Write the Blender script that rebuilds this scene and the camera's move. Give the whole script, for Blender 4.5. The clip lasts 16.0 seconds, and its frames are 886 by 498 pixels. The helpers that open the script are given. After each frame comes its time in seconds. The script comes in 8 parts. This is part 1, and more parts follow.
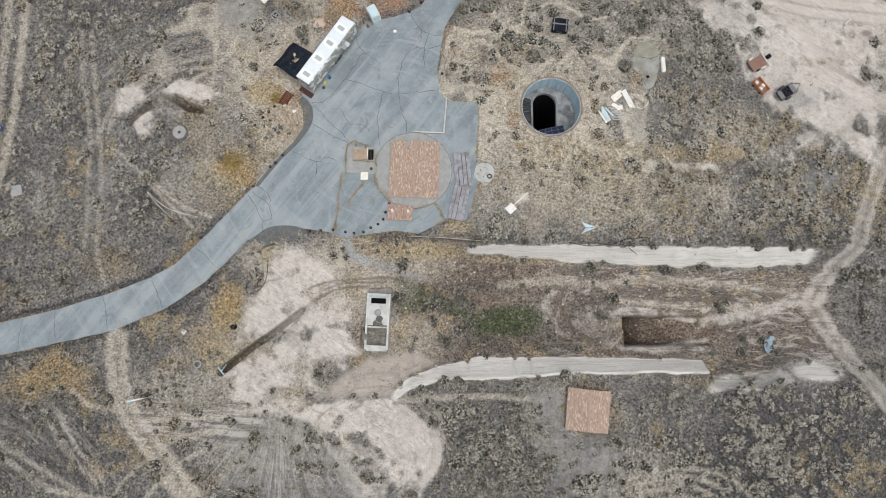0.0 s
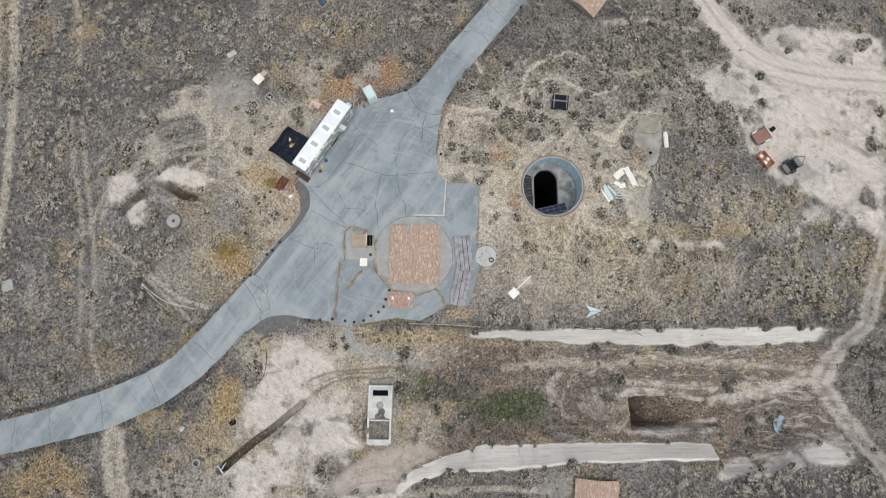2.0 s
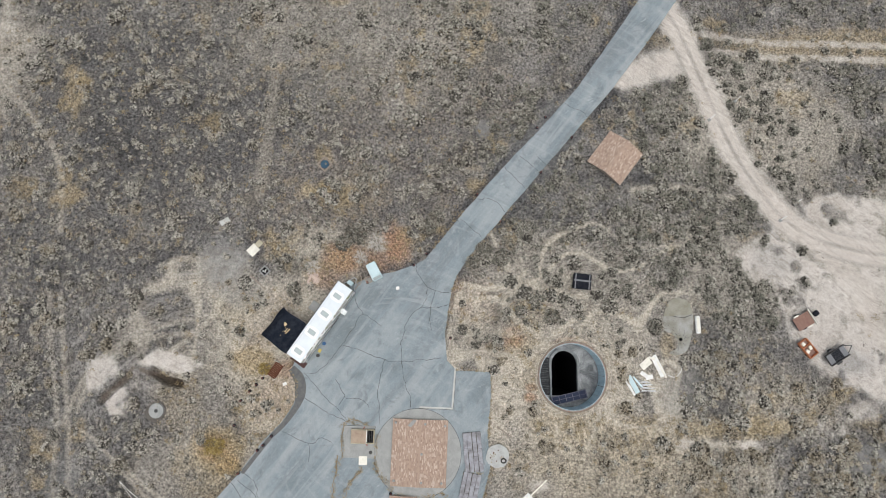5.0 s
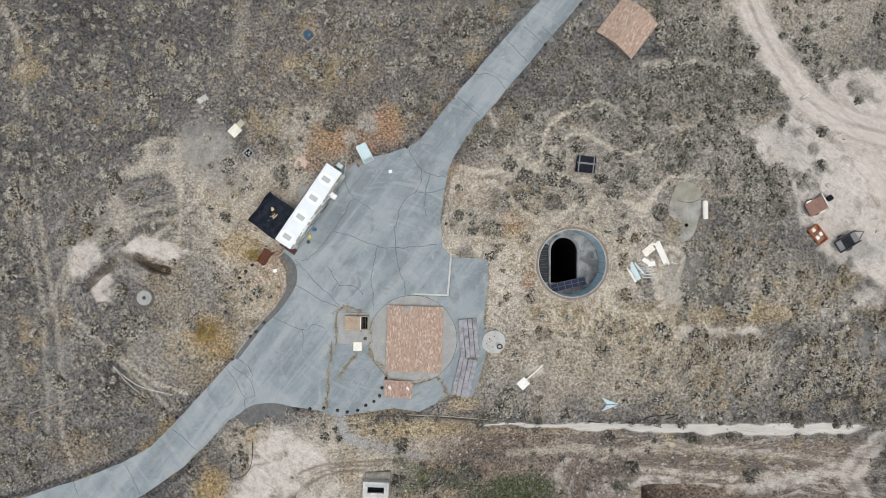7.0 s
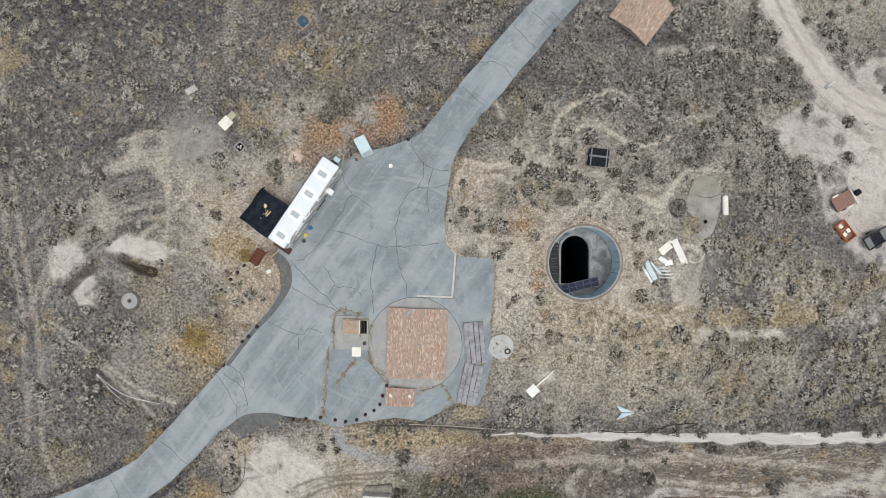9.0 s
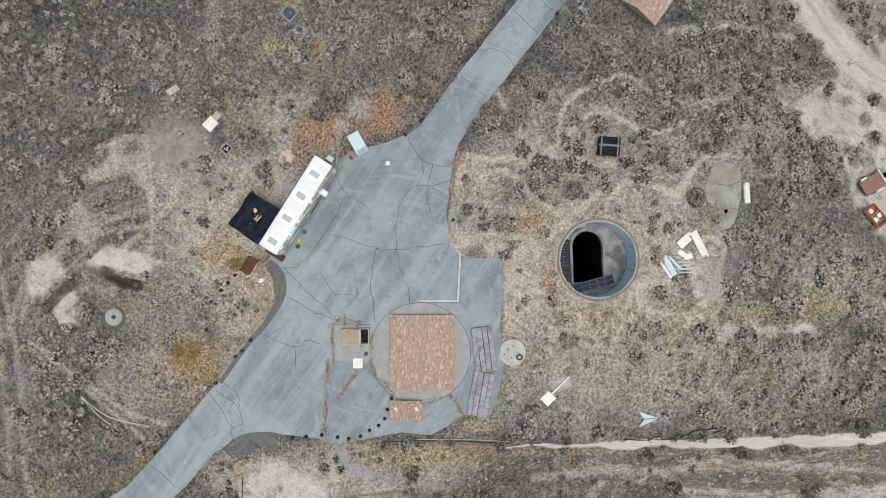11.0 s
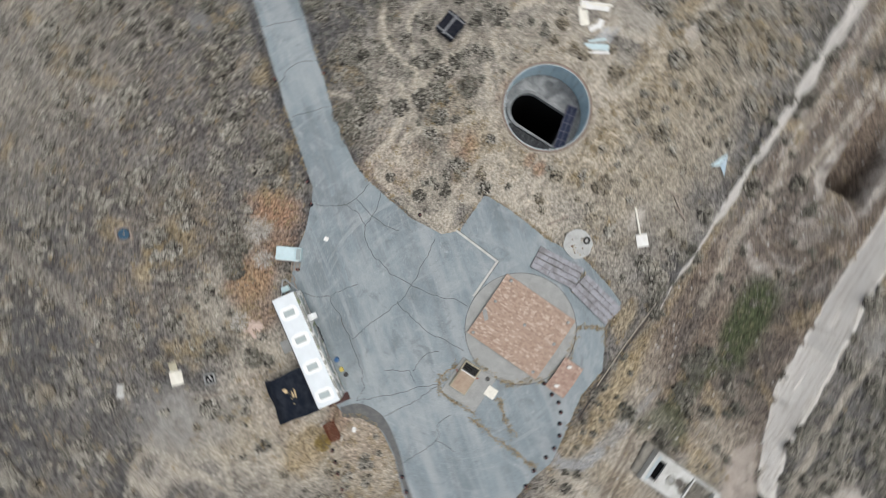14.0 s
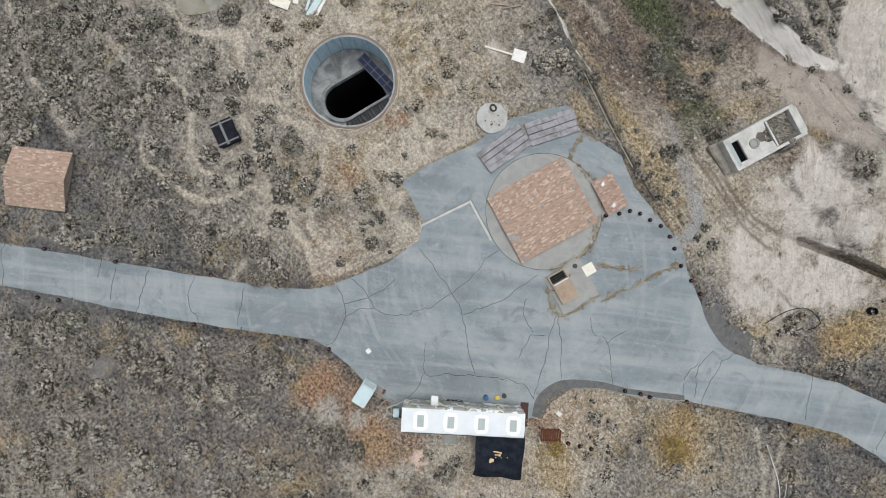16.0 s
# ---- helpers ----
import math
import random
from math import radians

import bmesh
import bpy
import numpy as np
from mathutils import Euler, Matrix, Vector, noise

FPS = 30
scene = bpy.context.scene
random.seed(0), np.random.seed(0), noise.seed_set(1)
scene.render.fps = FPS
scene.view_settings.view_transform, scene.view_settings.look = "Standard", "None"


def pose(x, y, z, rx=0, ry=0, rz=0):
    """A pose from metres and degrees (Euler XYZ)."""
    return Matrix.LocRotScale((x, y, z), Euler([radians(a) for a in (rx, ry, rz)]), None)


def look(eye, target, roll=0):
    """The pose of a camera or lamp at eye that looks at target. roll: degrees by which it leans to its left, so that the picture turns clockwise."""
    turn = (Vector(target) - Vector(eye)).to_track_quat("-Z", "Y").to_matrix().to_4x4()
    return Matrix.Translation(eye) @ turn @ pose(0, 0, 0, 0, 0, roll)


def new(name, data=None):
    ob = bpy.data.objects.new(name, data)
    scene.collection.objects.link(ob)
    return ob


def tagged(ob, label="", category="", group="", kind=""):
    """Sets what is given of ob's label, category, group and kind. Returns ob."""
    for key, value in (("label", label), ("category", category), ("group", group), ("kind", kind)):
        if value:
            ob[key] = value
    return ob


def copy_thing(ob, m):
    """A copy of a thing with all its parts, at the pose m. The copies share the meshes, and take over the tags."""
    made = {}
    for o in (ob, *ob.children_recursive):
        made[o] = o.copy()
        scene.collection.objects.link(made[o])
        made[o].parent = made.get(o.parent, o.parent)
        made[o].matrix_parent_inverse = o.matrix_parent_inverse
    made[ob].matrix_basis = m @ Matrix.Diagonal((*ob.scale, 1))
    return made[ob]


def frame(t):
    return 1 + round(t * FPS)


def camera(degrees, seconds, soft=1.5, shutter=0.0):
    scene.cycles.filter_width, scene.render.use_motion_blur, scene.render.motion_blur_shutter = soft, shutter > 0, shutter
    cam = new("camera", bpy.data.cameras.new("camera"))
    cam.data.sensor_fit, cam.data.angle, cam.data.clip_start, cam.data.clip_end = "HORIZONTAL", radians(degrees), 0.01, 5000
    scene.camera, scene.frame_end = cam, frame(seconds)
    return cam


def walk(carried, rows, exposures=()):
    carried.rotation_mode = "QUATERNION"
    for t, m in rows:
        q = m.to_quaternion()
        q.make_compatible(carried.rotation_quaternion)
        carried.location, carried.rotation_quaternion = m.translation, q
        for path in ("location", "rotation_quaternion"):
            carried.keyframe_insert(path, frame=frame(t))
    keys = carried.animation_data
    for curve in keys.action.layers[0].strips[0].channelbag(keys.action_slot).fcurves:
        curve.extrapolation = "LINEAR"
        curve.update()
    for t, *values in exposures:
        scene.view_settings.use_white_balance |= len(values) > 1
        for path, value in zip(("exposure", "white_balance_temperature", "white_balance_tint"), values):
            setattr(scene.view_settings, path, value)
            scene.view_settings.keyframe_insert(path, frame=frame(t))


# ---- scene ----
cam = camera(73.70, 16.0, soft=0.8, shutter=0.3)
walk(cam, [
    (0.0, pose(0.00, 0.00, 81.05, 7.49, -1.07, 0.00)),
    (0.5, pose(-0.10, 1.42, 81.05, 7.38, -1.15, -0.03)),
    (1.0, pose(-0.04, 3.85, 80.99, 7.42, -1.07, -0.34)),
    (1.5, pose(-0.36, 7.49, 80.93, 7.39, -1.21, -0.75)),
    (2.0, pose(-0.38, 12.02, 80.94, 7.47, -1.15, -1.04)),
    (2.5, pose(-0.50, 17.69, 80.93, 7.38, -1.14, -1.31)),
    (3.0, pose(-0.58, 23.70, 80.82, 7.82, -1.06, -1.28)),
    (3.5, pose(-0.69, 29.08, 80.08, 8.16, -0.93, -0.79)),
    (3.7, pose(-0.65, 30.53, 79.68, 8.58, -0.84, -0.81)),
    (5.8, pose(-0.12, 37.81, 75.31, 6.66, -0.63, 0.62)),
    (6.0, pose(-0.05, 36.86, 74.89, 2.51, -0.72, 0.46)),
    (6.2, pose(-0.08, 35.66, 74.31, -0.81, -0.81, 0.28)),
    (6.5, pose(0.12, 34.84, 73.54, -1.46, -0.81, 0.15)),
    (7.0, pose(0.09, 34.75, 72.88, -1.38, -0.73, 0.11)),
    (7.5, pose(0.20, 34.77, 71.90, -1.47, -0.61, 0.11)),
    (8.0, pose(0.03, 34.48, 70.78, -1.30, -0.64, 0.03)),
    (8.5, pose(-0.09, 34.22, 69.66, -1.12, -0.64, -0.02)),
    (9.0, pose(-0.18, 34.13, 68.59, -1.05, -0.63, -0.10)),
    (11.5, pose(-0.36, 33.37, 62.98, -0.31, -0.42, -2.37)),
    (12.0, pose(-0.61, 33.44, 61.76, -0.35, -0.56, -3.62)),
    (12.2, pose(-0.80, 33.37, 61.32, -0.25, -0.69, -8.66)),
    (12.3, pose(-0.87, 33.23, 61.11, -0.15, -0.79, -13.37)),
    (12.5, pose(-0.78, 33.06, 60.70, -0.04, -0.87, -20.10)),
    (13.0, pose(-0.77, 32.93, 59.62, 0.09, -0.77, -22.79)),
    (13.5, pose(-1.16, 33.03, 58.56, 0.21, -1.05, -29.57)),
    (13.7, pose(-1.34, 33.22, 58.16, 0.29, -1.27, -39.41)),
    (13.9, pose(-1.41, 33.41, 57.85, 0.38, -1.45, -49.95)),
    (14.0, pose(-1.35, 33.56, 57.71, 0.36, -1.58, -57.59)),
    (14.1, pose(-1.20, 33.53, 57.57, 0.34, -1.59, -66.96)),
    (14.2, pose(-1.04, 33.51, 57.44, 0.33, -1.61, -78.41)),
    (14.3, pose(-0.89, 33.49, 57.31, 0.32, -1.63, -89.87)),
    (14.4, pose(-0.73, 33.47, 57.18, 0.30, -1.64, -100.28)),
    (14.5, pose(-0.58, 33.45, 57.04, 0.29, -1.66, -109.65)),
    (14.7, pose(-0.51, 33.24, 56.83, 0.30, -1.65, -115.20)),
    (15.0, pose(-0.44, 33.21, 56.67, 0.23, -1.70, -118.25)),
    (15.5, pose(-0.61, 33.33, 56.13, 0.51, -1.65, -120.18)),
    (16.0, pose(-0.69, 33.41, 55.07, 0.74, -1.60, -120.82)),
], [(0.0, -0.03), (9.0, -0.03), (12.0, -0.05), (14.0, -0.09), (15.0, -0.1), (16.0, -0.1)])

# exterior light: an even overcast sky
world = bpy.data.worlds.new("overcast_sky")
scene.world = world
world.use_nodes = True
wn = world.node_tree
wn.nodes.clear()
sky = wn.nodes.new("ShaderNodeTexSky")
sky.sky_type, sky.sun_disc = "NISHITA", False
sky.sun_elevation, sky.sun_rotation = radians(77), radians(150)
sky.air_density, sky.dust_density, sky.ozone_density = 1.0, 6.0, 1.0
grey = wn.nodes.new("ShaderNodeHueSaturation")
grey.inputs["Saturation"].default_value = 0.42
back = wn.nodes.new("ShaderNodeBackground")
back.inputs["Strength"].default_value = 0.166
wout = wn.nodes.new("ShaderNodeOutputWorld")
wn.links.new(sky.outputs[0], grey.inputs["Color"])
wn.links.new(grey.outputs[0], back.inputs[0])
wn.links.new(back.outputs[0], wout.inputs[0])
sun_data = bpy.data.lights.new("sun", "SUN")
sun_data.energy, sun_data.angle, sun_data.color = 0.68, radians(55), (0.91, 1.0, 0.985)
sun = new("sun", sun_data)
sun.matrix_world = look((10, -12, 70), (0, 0, 0))


# ---- materials ----
def material(name, build):
    m = bpy.data.materials.new(name)
    m.use_nodes = True
    nt = m.node_tree
    nt.nodes.clear()
    o = nt.nodes.new("ShaderNodeOutputMaterial")
    b = nt.nodes.new("ShaderNodeBsdfPrincipled")
    nt.links.new(b.outputs[0], o.inputs[0])
    build(nt, b)
    return m


def put(nt, socket, value):
    if isinstance(value, bpy.types.NodeSocket):
        nt.links.new(value, socket)
    else:
        socket.default_value = value


def coords(nt, stretch=(1, 1, 1), turn=0.0, local=False):
    if local:
        c = nt.nodes.new("ShaderNodeTexCoord").outputs["Object"]
    else:
        c = nt.nodes.new("ShaderNodeNewGeometry").outputs["Position"]
    if turn:
        first = nt.nodes.new("ShaderNodeMapping")
        first.inputs["Rotation"].default_value = (0, 0, radians(turn))
        nt.links.new(c, first.inputs[0])
        c = first.outputs[0]
    mp = nt.nodes.new("ShaderNodeMapping")
    mp.inputs["Scale"].default_value = stretch
    nt.links.new(c, mp.inputs[0])
    return mp.outputs[0]


def noise_tex(nt, scale, detail=4.0, rough=0.6, vec=None, distort=0.0):
    n = nt.nodes.new("ShaderNodeTexNoise")
    n.inputs["Scale"].default_value, n.inputs["Detail"].default_value = scale, detail
    n.inputs["Roughness"].default_value, n.inputs["Distortion"].default_value = rough, distort
    nt.links.new(vec if vec else coords(nt), n.inputs["Vector"])
    return n.outputs["Fac"]


def ramp(nt, fac, *stops):
    r = nt.nodes.new("ShaderNodeValToRGB")
    e = r.color_ramp.elements
    while len(e) < len(stops):
        e.new(0.5)
    for el, (p, c) in zip(e, stops):
        el.position = p
        el.color = (*c, 1) if isinstance(c, tuple) else (c, c, c, 1)
    nt.links.new(fac, r.inputs[0])
    return r.outputs[0]


def mix(nt, fac, a, b, kind="MIX"):
    m = nt.nodes.new("ShaderNodeMix")
    m.data_type, m.blend_type = "RGBA", kind
    put(nt, m.inputs[0], fac)
    for s, v in ((m.inputs[6], a), (m.inputs[7], b)):
        put(nt, s, (*v, 1) if isinstance(v, tuple) else v)
    return m.outputs[2]


def calc(nt, op, a, b=0.0, clamp=False):
    m = nt.nodes.new("ShaderNodeMath")
    m.operation, m.use_clamp = op, clamp
    put(nt, m.inputs[0], a)
    put(nt, m.inputs[1], b)
    return m.outputs[0]


def bump(nt, b, height, strength=0.3, distance=0.02):
    n = nt.nodes.new("ShaderNodeBump")
    n.inputs["Strength"].default_value, n.inputs["Distance"].default_value = strength, distance
    nt.links.new(height, n.inputs["Height"])
    nt.links.new(n.outputs[0], b.inputs["Normal"])


def worn(name, colour, second, rough=0.7, metal=0.0, scale=3.0, amount=0.5, grain=0.2, local=True, spec=0.3):
    """A plain surface with stains at one scale and grain at another."""
    def build(nt, b):
        v = coords(nt, local=local)
        big = ramp(nt, noise_tex(nt, scale, 5, 0.65, v), (0.38, 0.0), (0.68, 1.0))
        fine = noise_tex(nt, scale * 14, 3, 0.7, v)
        c = mix(nt, calc(nt, "MULTIPLY", big, amount), colour, second)
        c = mix(nt, grain, c, ramp(nt, fine, (0.3, tuple(0.55 * k for k in colour)), (0.7, tuple(min(1, 1.25 * k) for k in colour))))
        put(nt, b.inputs["Base Color"], c)
        b.inputs["Roughness"].default_value, b.inputs["Metallic"].default_value = rough, metal
        b.inputs["Specular IOR Level"].default_value = spec
        bump(nt, b, fine, 0.15, 0.01)
    return material(name, build)


def attribute(nt, name):
    a = nt.nodes.new("ShaderNodeAttribute")
    a.attribute_name = name
    s = nt.nodes.new("ShaderNodeSeparateColor")
    nt.links.new(a.outputs["Color"], s.inputs[0])
    return s.outputs[0], s.outputs[1], s.outputs[2], a.outputs["Alpha"]


def wheel_marks(nt, cx, cy, rate, wild):
    """Lines round a point (first rate) or out from it (second)."""
    s = nt.nodes.new("ShaderNodeSeparateXYZ")
    nt.links.new(coords(nt), s.inputs[0])
    dx, dy = calc(nt, "SUBTRACT", s.outputs[0], cx), calc(nt, "SUBTRACT", s.outputs[1], cy)
    r = calc(nt, "POWER", calc(nt, "ADD", calc(nt, "MULTIPLY", dx, dx), calc(nt, "MULTIPLY", dy, dy)), 0.5)
    g = calc(nt, "ARCTAN2", dy, dx)
    j = nt.nodes.new("ShaderNodeCombineXYZ")
    put(nt, j.inputs[0], calc(nt, "MULTIPLY", r, rate[0]))
    put(nt, j.inputs[1], calc(nt, "MULTIPLY", g, rate[1]))
    return noise_tex(nt, 1.0, 5, 0.72, j.outputs[0], wild)


def build_ground(nt, b):
    pale, straw, rust, green = attribute(nt, "cover")
    brown, ash, trail, rubble = attribute(nt, "soil")
    v = coords(nt)
    broad = noise_tex(nt, 0.12, 5, 0.6, v)
    mid = noise_tex(nt, 0.9, 6, 0.7, v, 0.4)
    fine = noise_tex(nt, 5.0, 6, 0.75, v)
    grit = noise_tex(nt, 27.0, 3, 0.75, v)
    fray = calc(nt, "ADD", calc(nt, "MULTIPLY", mid, 0.6), calc(nt, "MULTIPLY", fine, 0.4))

    def broken(mask, noise, soft=0.22):
        """The mask's edge, frayed by a noise."""
        s = calc(nt, "ADD", mask, calc(nt, "MULTIPLY", calc(nt, "SUBTRACT", noise, 0.5), 1.9))
        return calc(nt, "ADD", calc(nt, "MULTIPLY", ramp(nt, s, (0.5 - soft, 0.0), (0.5 + soft, 1.0)), 0.65), calc(nt, "MULTIPLY", mask, 0.35))

    patch = noise_tex(nt, 0.2, 5, 0.62, v, 0.7)
    drift = noise_tex(nt, 0.33, 5, 0.6, coords(nt, (1.0, 0.8, 1), 37), 0.5)
    litter = noise_tex(nt, 3.3, 7, 0.8, v, 0.5)
    speck = calc(nt, "MINIMUM", calc(nt, "MAXIMUM", calc(nt, "ADD", calc(nt, "MULTIPLY", calc(nt, "SUBTRACT", litter, 0.5), 7.5), 0.96), 0.14), 2.2)
    c = ramp(nt, patch, (0.34, (0.062, 0.061, 0.06)), (0.45, (0.128, 0.124, 0.119)), (0.55, (0.182, 0.174, 0.163)), (0.66, (0.275, 0.262, 0.24)))
    c = mix(nt, ramp(nt, drift, (0.52, 0.0), (0.66, 0.55)), c, (0.212, 0.184, 0.142))
    c = mix(nt, ramp(nt, drift, (0.34, 0.6), (0.47, 0.0)), c, (0.128, 0.125, 0.126))
    c = mix(nt, ramp(nt, broad, (0.42, 0.0), (0.6, 0.45)), c, (0.19, 0.178, 0.168))
    browns = ramp(nt, mid, (0.3, (0.1, 0.076, 0.06)), (0.52, (0.195, 0.155, 0.124)), (0.75, (0.32, 0.268, 0.22)))
    c = mix(nt, broken(brown, fray, 0.35), c, browns)
    c = mix(nt, broken(ash, fray, 0.35), c, ramp(nt, fine, (0.3, (0.04, 0.04, 0.042)), (0.7, (0.115, 0.114, 0.114))))
    greens = ramp(nt, fine, (0.35, (0.018, 0.036, 0.012)), (0.65, (0.075, 0.1, 0.042)))
    c = mix(nt, calc(nt, "MULTIPLY", broken(green, fray, 0.35), 0.85), c, greens)
    straws = ramp(nt, fine, (0.3, (0.2, 0.152, 0.09)), (0.5, (0.345, 0.278, 0.177)), (0.7, (0.52, 0.44, 0.305)))
    c = mix(nt, calc(nt, "MULTIPLY", broken(straw, fray, 0.4), 0.85), c, straws)
    rusts = ramp(nt, fine, (0.3, (0.17, 0.09, 0.053)), (0.5, (0.37, 0.215, 0.135)), (0.72, (0.52, 0.35, 0.235)))
    c = mix(nt, calc(nt, "MULTIPLY", broken(rust, fray, 0.4), 0.85), c, rusts)
    dusty, shove, ochre, rut = attribute(nt, "dust")
    ochres = ramp(nt, fine, (0.3, (0.13, 0.095, 0.045)), (0.5, (0.34, 0.25, 0.115)), (0.7, (0.53, 0.41, 0.205)))
    c = mix(nt, calc(nt, "MULTIPLY", broken(ochre, fray, 0.4), 0.8), c, ochres)
    trails = ramp(nt, fine, (0.33, (0.38, 0.337, 0.272)), (0.47, (0.515, 0.464, 0.381)), (0.66, (0.645, 0.594, 0.503)))
    c = mix(nt, calc(nt, "MULTIPLY", calc(nt, "ADD", calc(nt, "MULTIPLY", broken(trail, fray, 0.4), 0.6), calc(nt, "MULTIPLY", trail, 0.4)), 0.95), c, trails)
    c = mix(nt, calc(nt, "MULTIPLY", trail, ramp(nt, mid, (0.36, 0.6), (0.5, 0.0))), c, (0.21, 0.18, 0.145))
    c = mix(nt, calc(nt, "SUBTRACT", 1.0, calc(nt, "MULTIPLY", trail, 0.62)), c, speck, "MULTIPLY")
    c = mix(nt, shove, c, ramp(nt, mid, (0.3, (0.36, 0.312, 0.272)), (0.7, (0.52, 0.465, 0.412))))
    c = mix(nt, calc(nt, "MULTIPLY", shove, ramp(nt, fine, (0.34, 0.5), (0.5, 0.0))), c, (0.25, 0.21, 0.175))
    pales = ramp(nt, mid, (0.3, (0.43, 0.392, 0.347)), (0.47, (0.6, 0.556, 0.503)), (0.7, (0.72, 0.682, 0.63)))
    scuff = noise_tex(nt, 1.0, 6, 0.75, coords(nt, (0.45, 1.7, 1), 35), 1.1)
    pales = mix(nt, ramp(nt, scuff, (0.34, 0.75), (0.47, 0.0)), pales, (0.34, 0.295, 0.255))
    pales = mix(nt, ramp(nt, scuff, (0.54, 0.0), (0.66, 0.6)), pales, (0.8, 0.78, 0.745))
    pales = mix(nt, ramp(nt, fine, (0.3, 0.5), (0.5, 0.0)), pales, (0.29, 0.25, 0.21))
    pales = mix(nt, ramp(nt, patch, (0.34, 0.6), (0.5, 0.0)), pales, (0.42, 0.375, 0.325))
    pales = mix(nt, ramp(nt, litter, (0.36, 0.5), (0.46, 0.0)), pales, (0.3, 0.265, 0.23))
    c = mix(nt, broken(pale, fray, 0.3), c, pales)
    c = mix(nt, calc(nt, "MULTIPLY", broken(dusty, fray, 0.4), 0.8), c, ramp(nt, mid, (0.3, (0.17, 0.169, 0.166)), (0.7, (0.345, 0.342, 0.332))))
    c = mix(nt, calc(nt, "MULTIPLY", broken(rut, fray, 0.3), 0.8), c, ramp(nt, fine, (0.3, (0.08, 0.063, 0.048)), (0.7, (0.19, 0.152, 0.12))))
    bank, way, tyre, streak = attribute(nt, "cuts")
    c = mix(nt, calc(nt, "MULTIPLY", broken(tyre, fray, 0.3), 0.3), c, (0.25, 0.225, 0.2))
    ways = ramp(nt, scuff, (0.34, (0.44, 0.393, 0.342)), (0.48, (0.58, 0.53, 0.472)), (0.66, (0.68, 0.635, 0.578)))
    c = mix(nt, calc(nt, "MULTIPLY", broken(way, fray, 0.4), 0.9), c, ways)
    turn_a, fan_b, turn_c, turn_d = attribute(nt, "turns")
    ring_e, floor_f, level_g, damp_shade = attribute(nt, "lines")
    for mask, n, much in ((turn_a, wheel_marks(nt, -7.6, -17.6, (1.9, 1.6), 0.35), 1.6), (fan_b, wheel_marks(nt, -20.0, -8.0, (0.12, 30.0), 0.5), 2.8),
                    (turn_c, wheel_marks(nt, -60, -26, (1.3, 2.0), 0.4), 3.0), (turn_d, wheel_marks(nt, -30, 22, (1.2, 2.0), 0.4), 3.0),
                    (ring_e, wheel_marks(nt, 23.3, 1.4, (0.75, 0.9), 1.4), 1.9), (floor_f, noise_tex(nt, 1.0, 5, 0.7, coords(nt, (0.26, 0.8, 0.3)), 1.6), 3.2),
                    (level_g, noise_tex(nt, 1.0, 4, 0.7, coords(nt, (0.12, 1.5, 0.2), 4), 0.4), 3.4)):
        streak = calc(nt, "ADD", streak, calc(nt, "MULTIPLY", mask, calc(nt, "MULTIPLY", calc(nt, "SUBTRACT", n, 0.5), much)))
    rough_streak = calc(nt, "ADD", streak, calc(nt, "MULTIPLY", calc(nt, "SUBTRACT", fine, 0.5), 0.5))
    c = mix(nt, ramp(nt, rough_streak, (0.52, 0.0), (0.95, 0.75)), c, (0.52, 0.49, 0.45))
    c = mix(nt, ramp(nt, rough_streak, (0.05, 0.75), (0.48, 0.0)), c, (0.16, 0.142, 0.128))
    # Moist soil in the pit, plus shade painted into pit, trench and slots.
    c = mix(nt, calc(nt, "MULTIPLY", damp_shade, 0.85), c, ramp(nt, mid, (0.3, (0.03, 0.023, 0.018)), (0.7, (0.085, 0.066, 0.052))))
    layers = noise_tex(nt, 1.0, 5, 0.65, coords(nt, (0.16, 2.4, 3.2)), 0.6)
    chalk = ramp(nt, layers, (0.33, (0.55, 0.51, 0.455)), (0.43, (0.655, 0.625, 0.578)), (0.52, (0.725, 0.7, 0.655)), (0.7, (0.775, 0.755, 0.715)))
    c = mix(nt, broken(bank, fray, 0.2), c, chalk)
    rubbles = ramp(nt, grit, (0.38, (0.16, 0.163, 0.166)), (0.62, (0.5, 0.505, 0.505)))
    c = mix(nt, broken(rubble, fine, 0.3), c, rubbles)
    c = mix(nt, 0.5, c, ramp(nt, grit, (0.36, (0.2, 0.2, 0.2)), (0.64, (0.8, 0.8, 0.8))), "OVERLAY")
    put(nt, b.inputs["Base Color"], c)
    b.inputs["Roughness"].default_value = 0.95
    b.inputs["Specular IOR Level"].default_value = 0.1
    bump(nt, b, calc(nt, "ADD", calc(nt, "MULTIPLY", fine, 1.0), calc(nt, "MULTIPLY", grit, 0.5)), 0.9, 0.2)


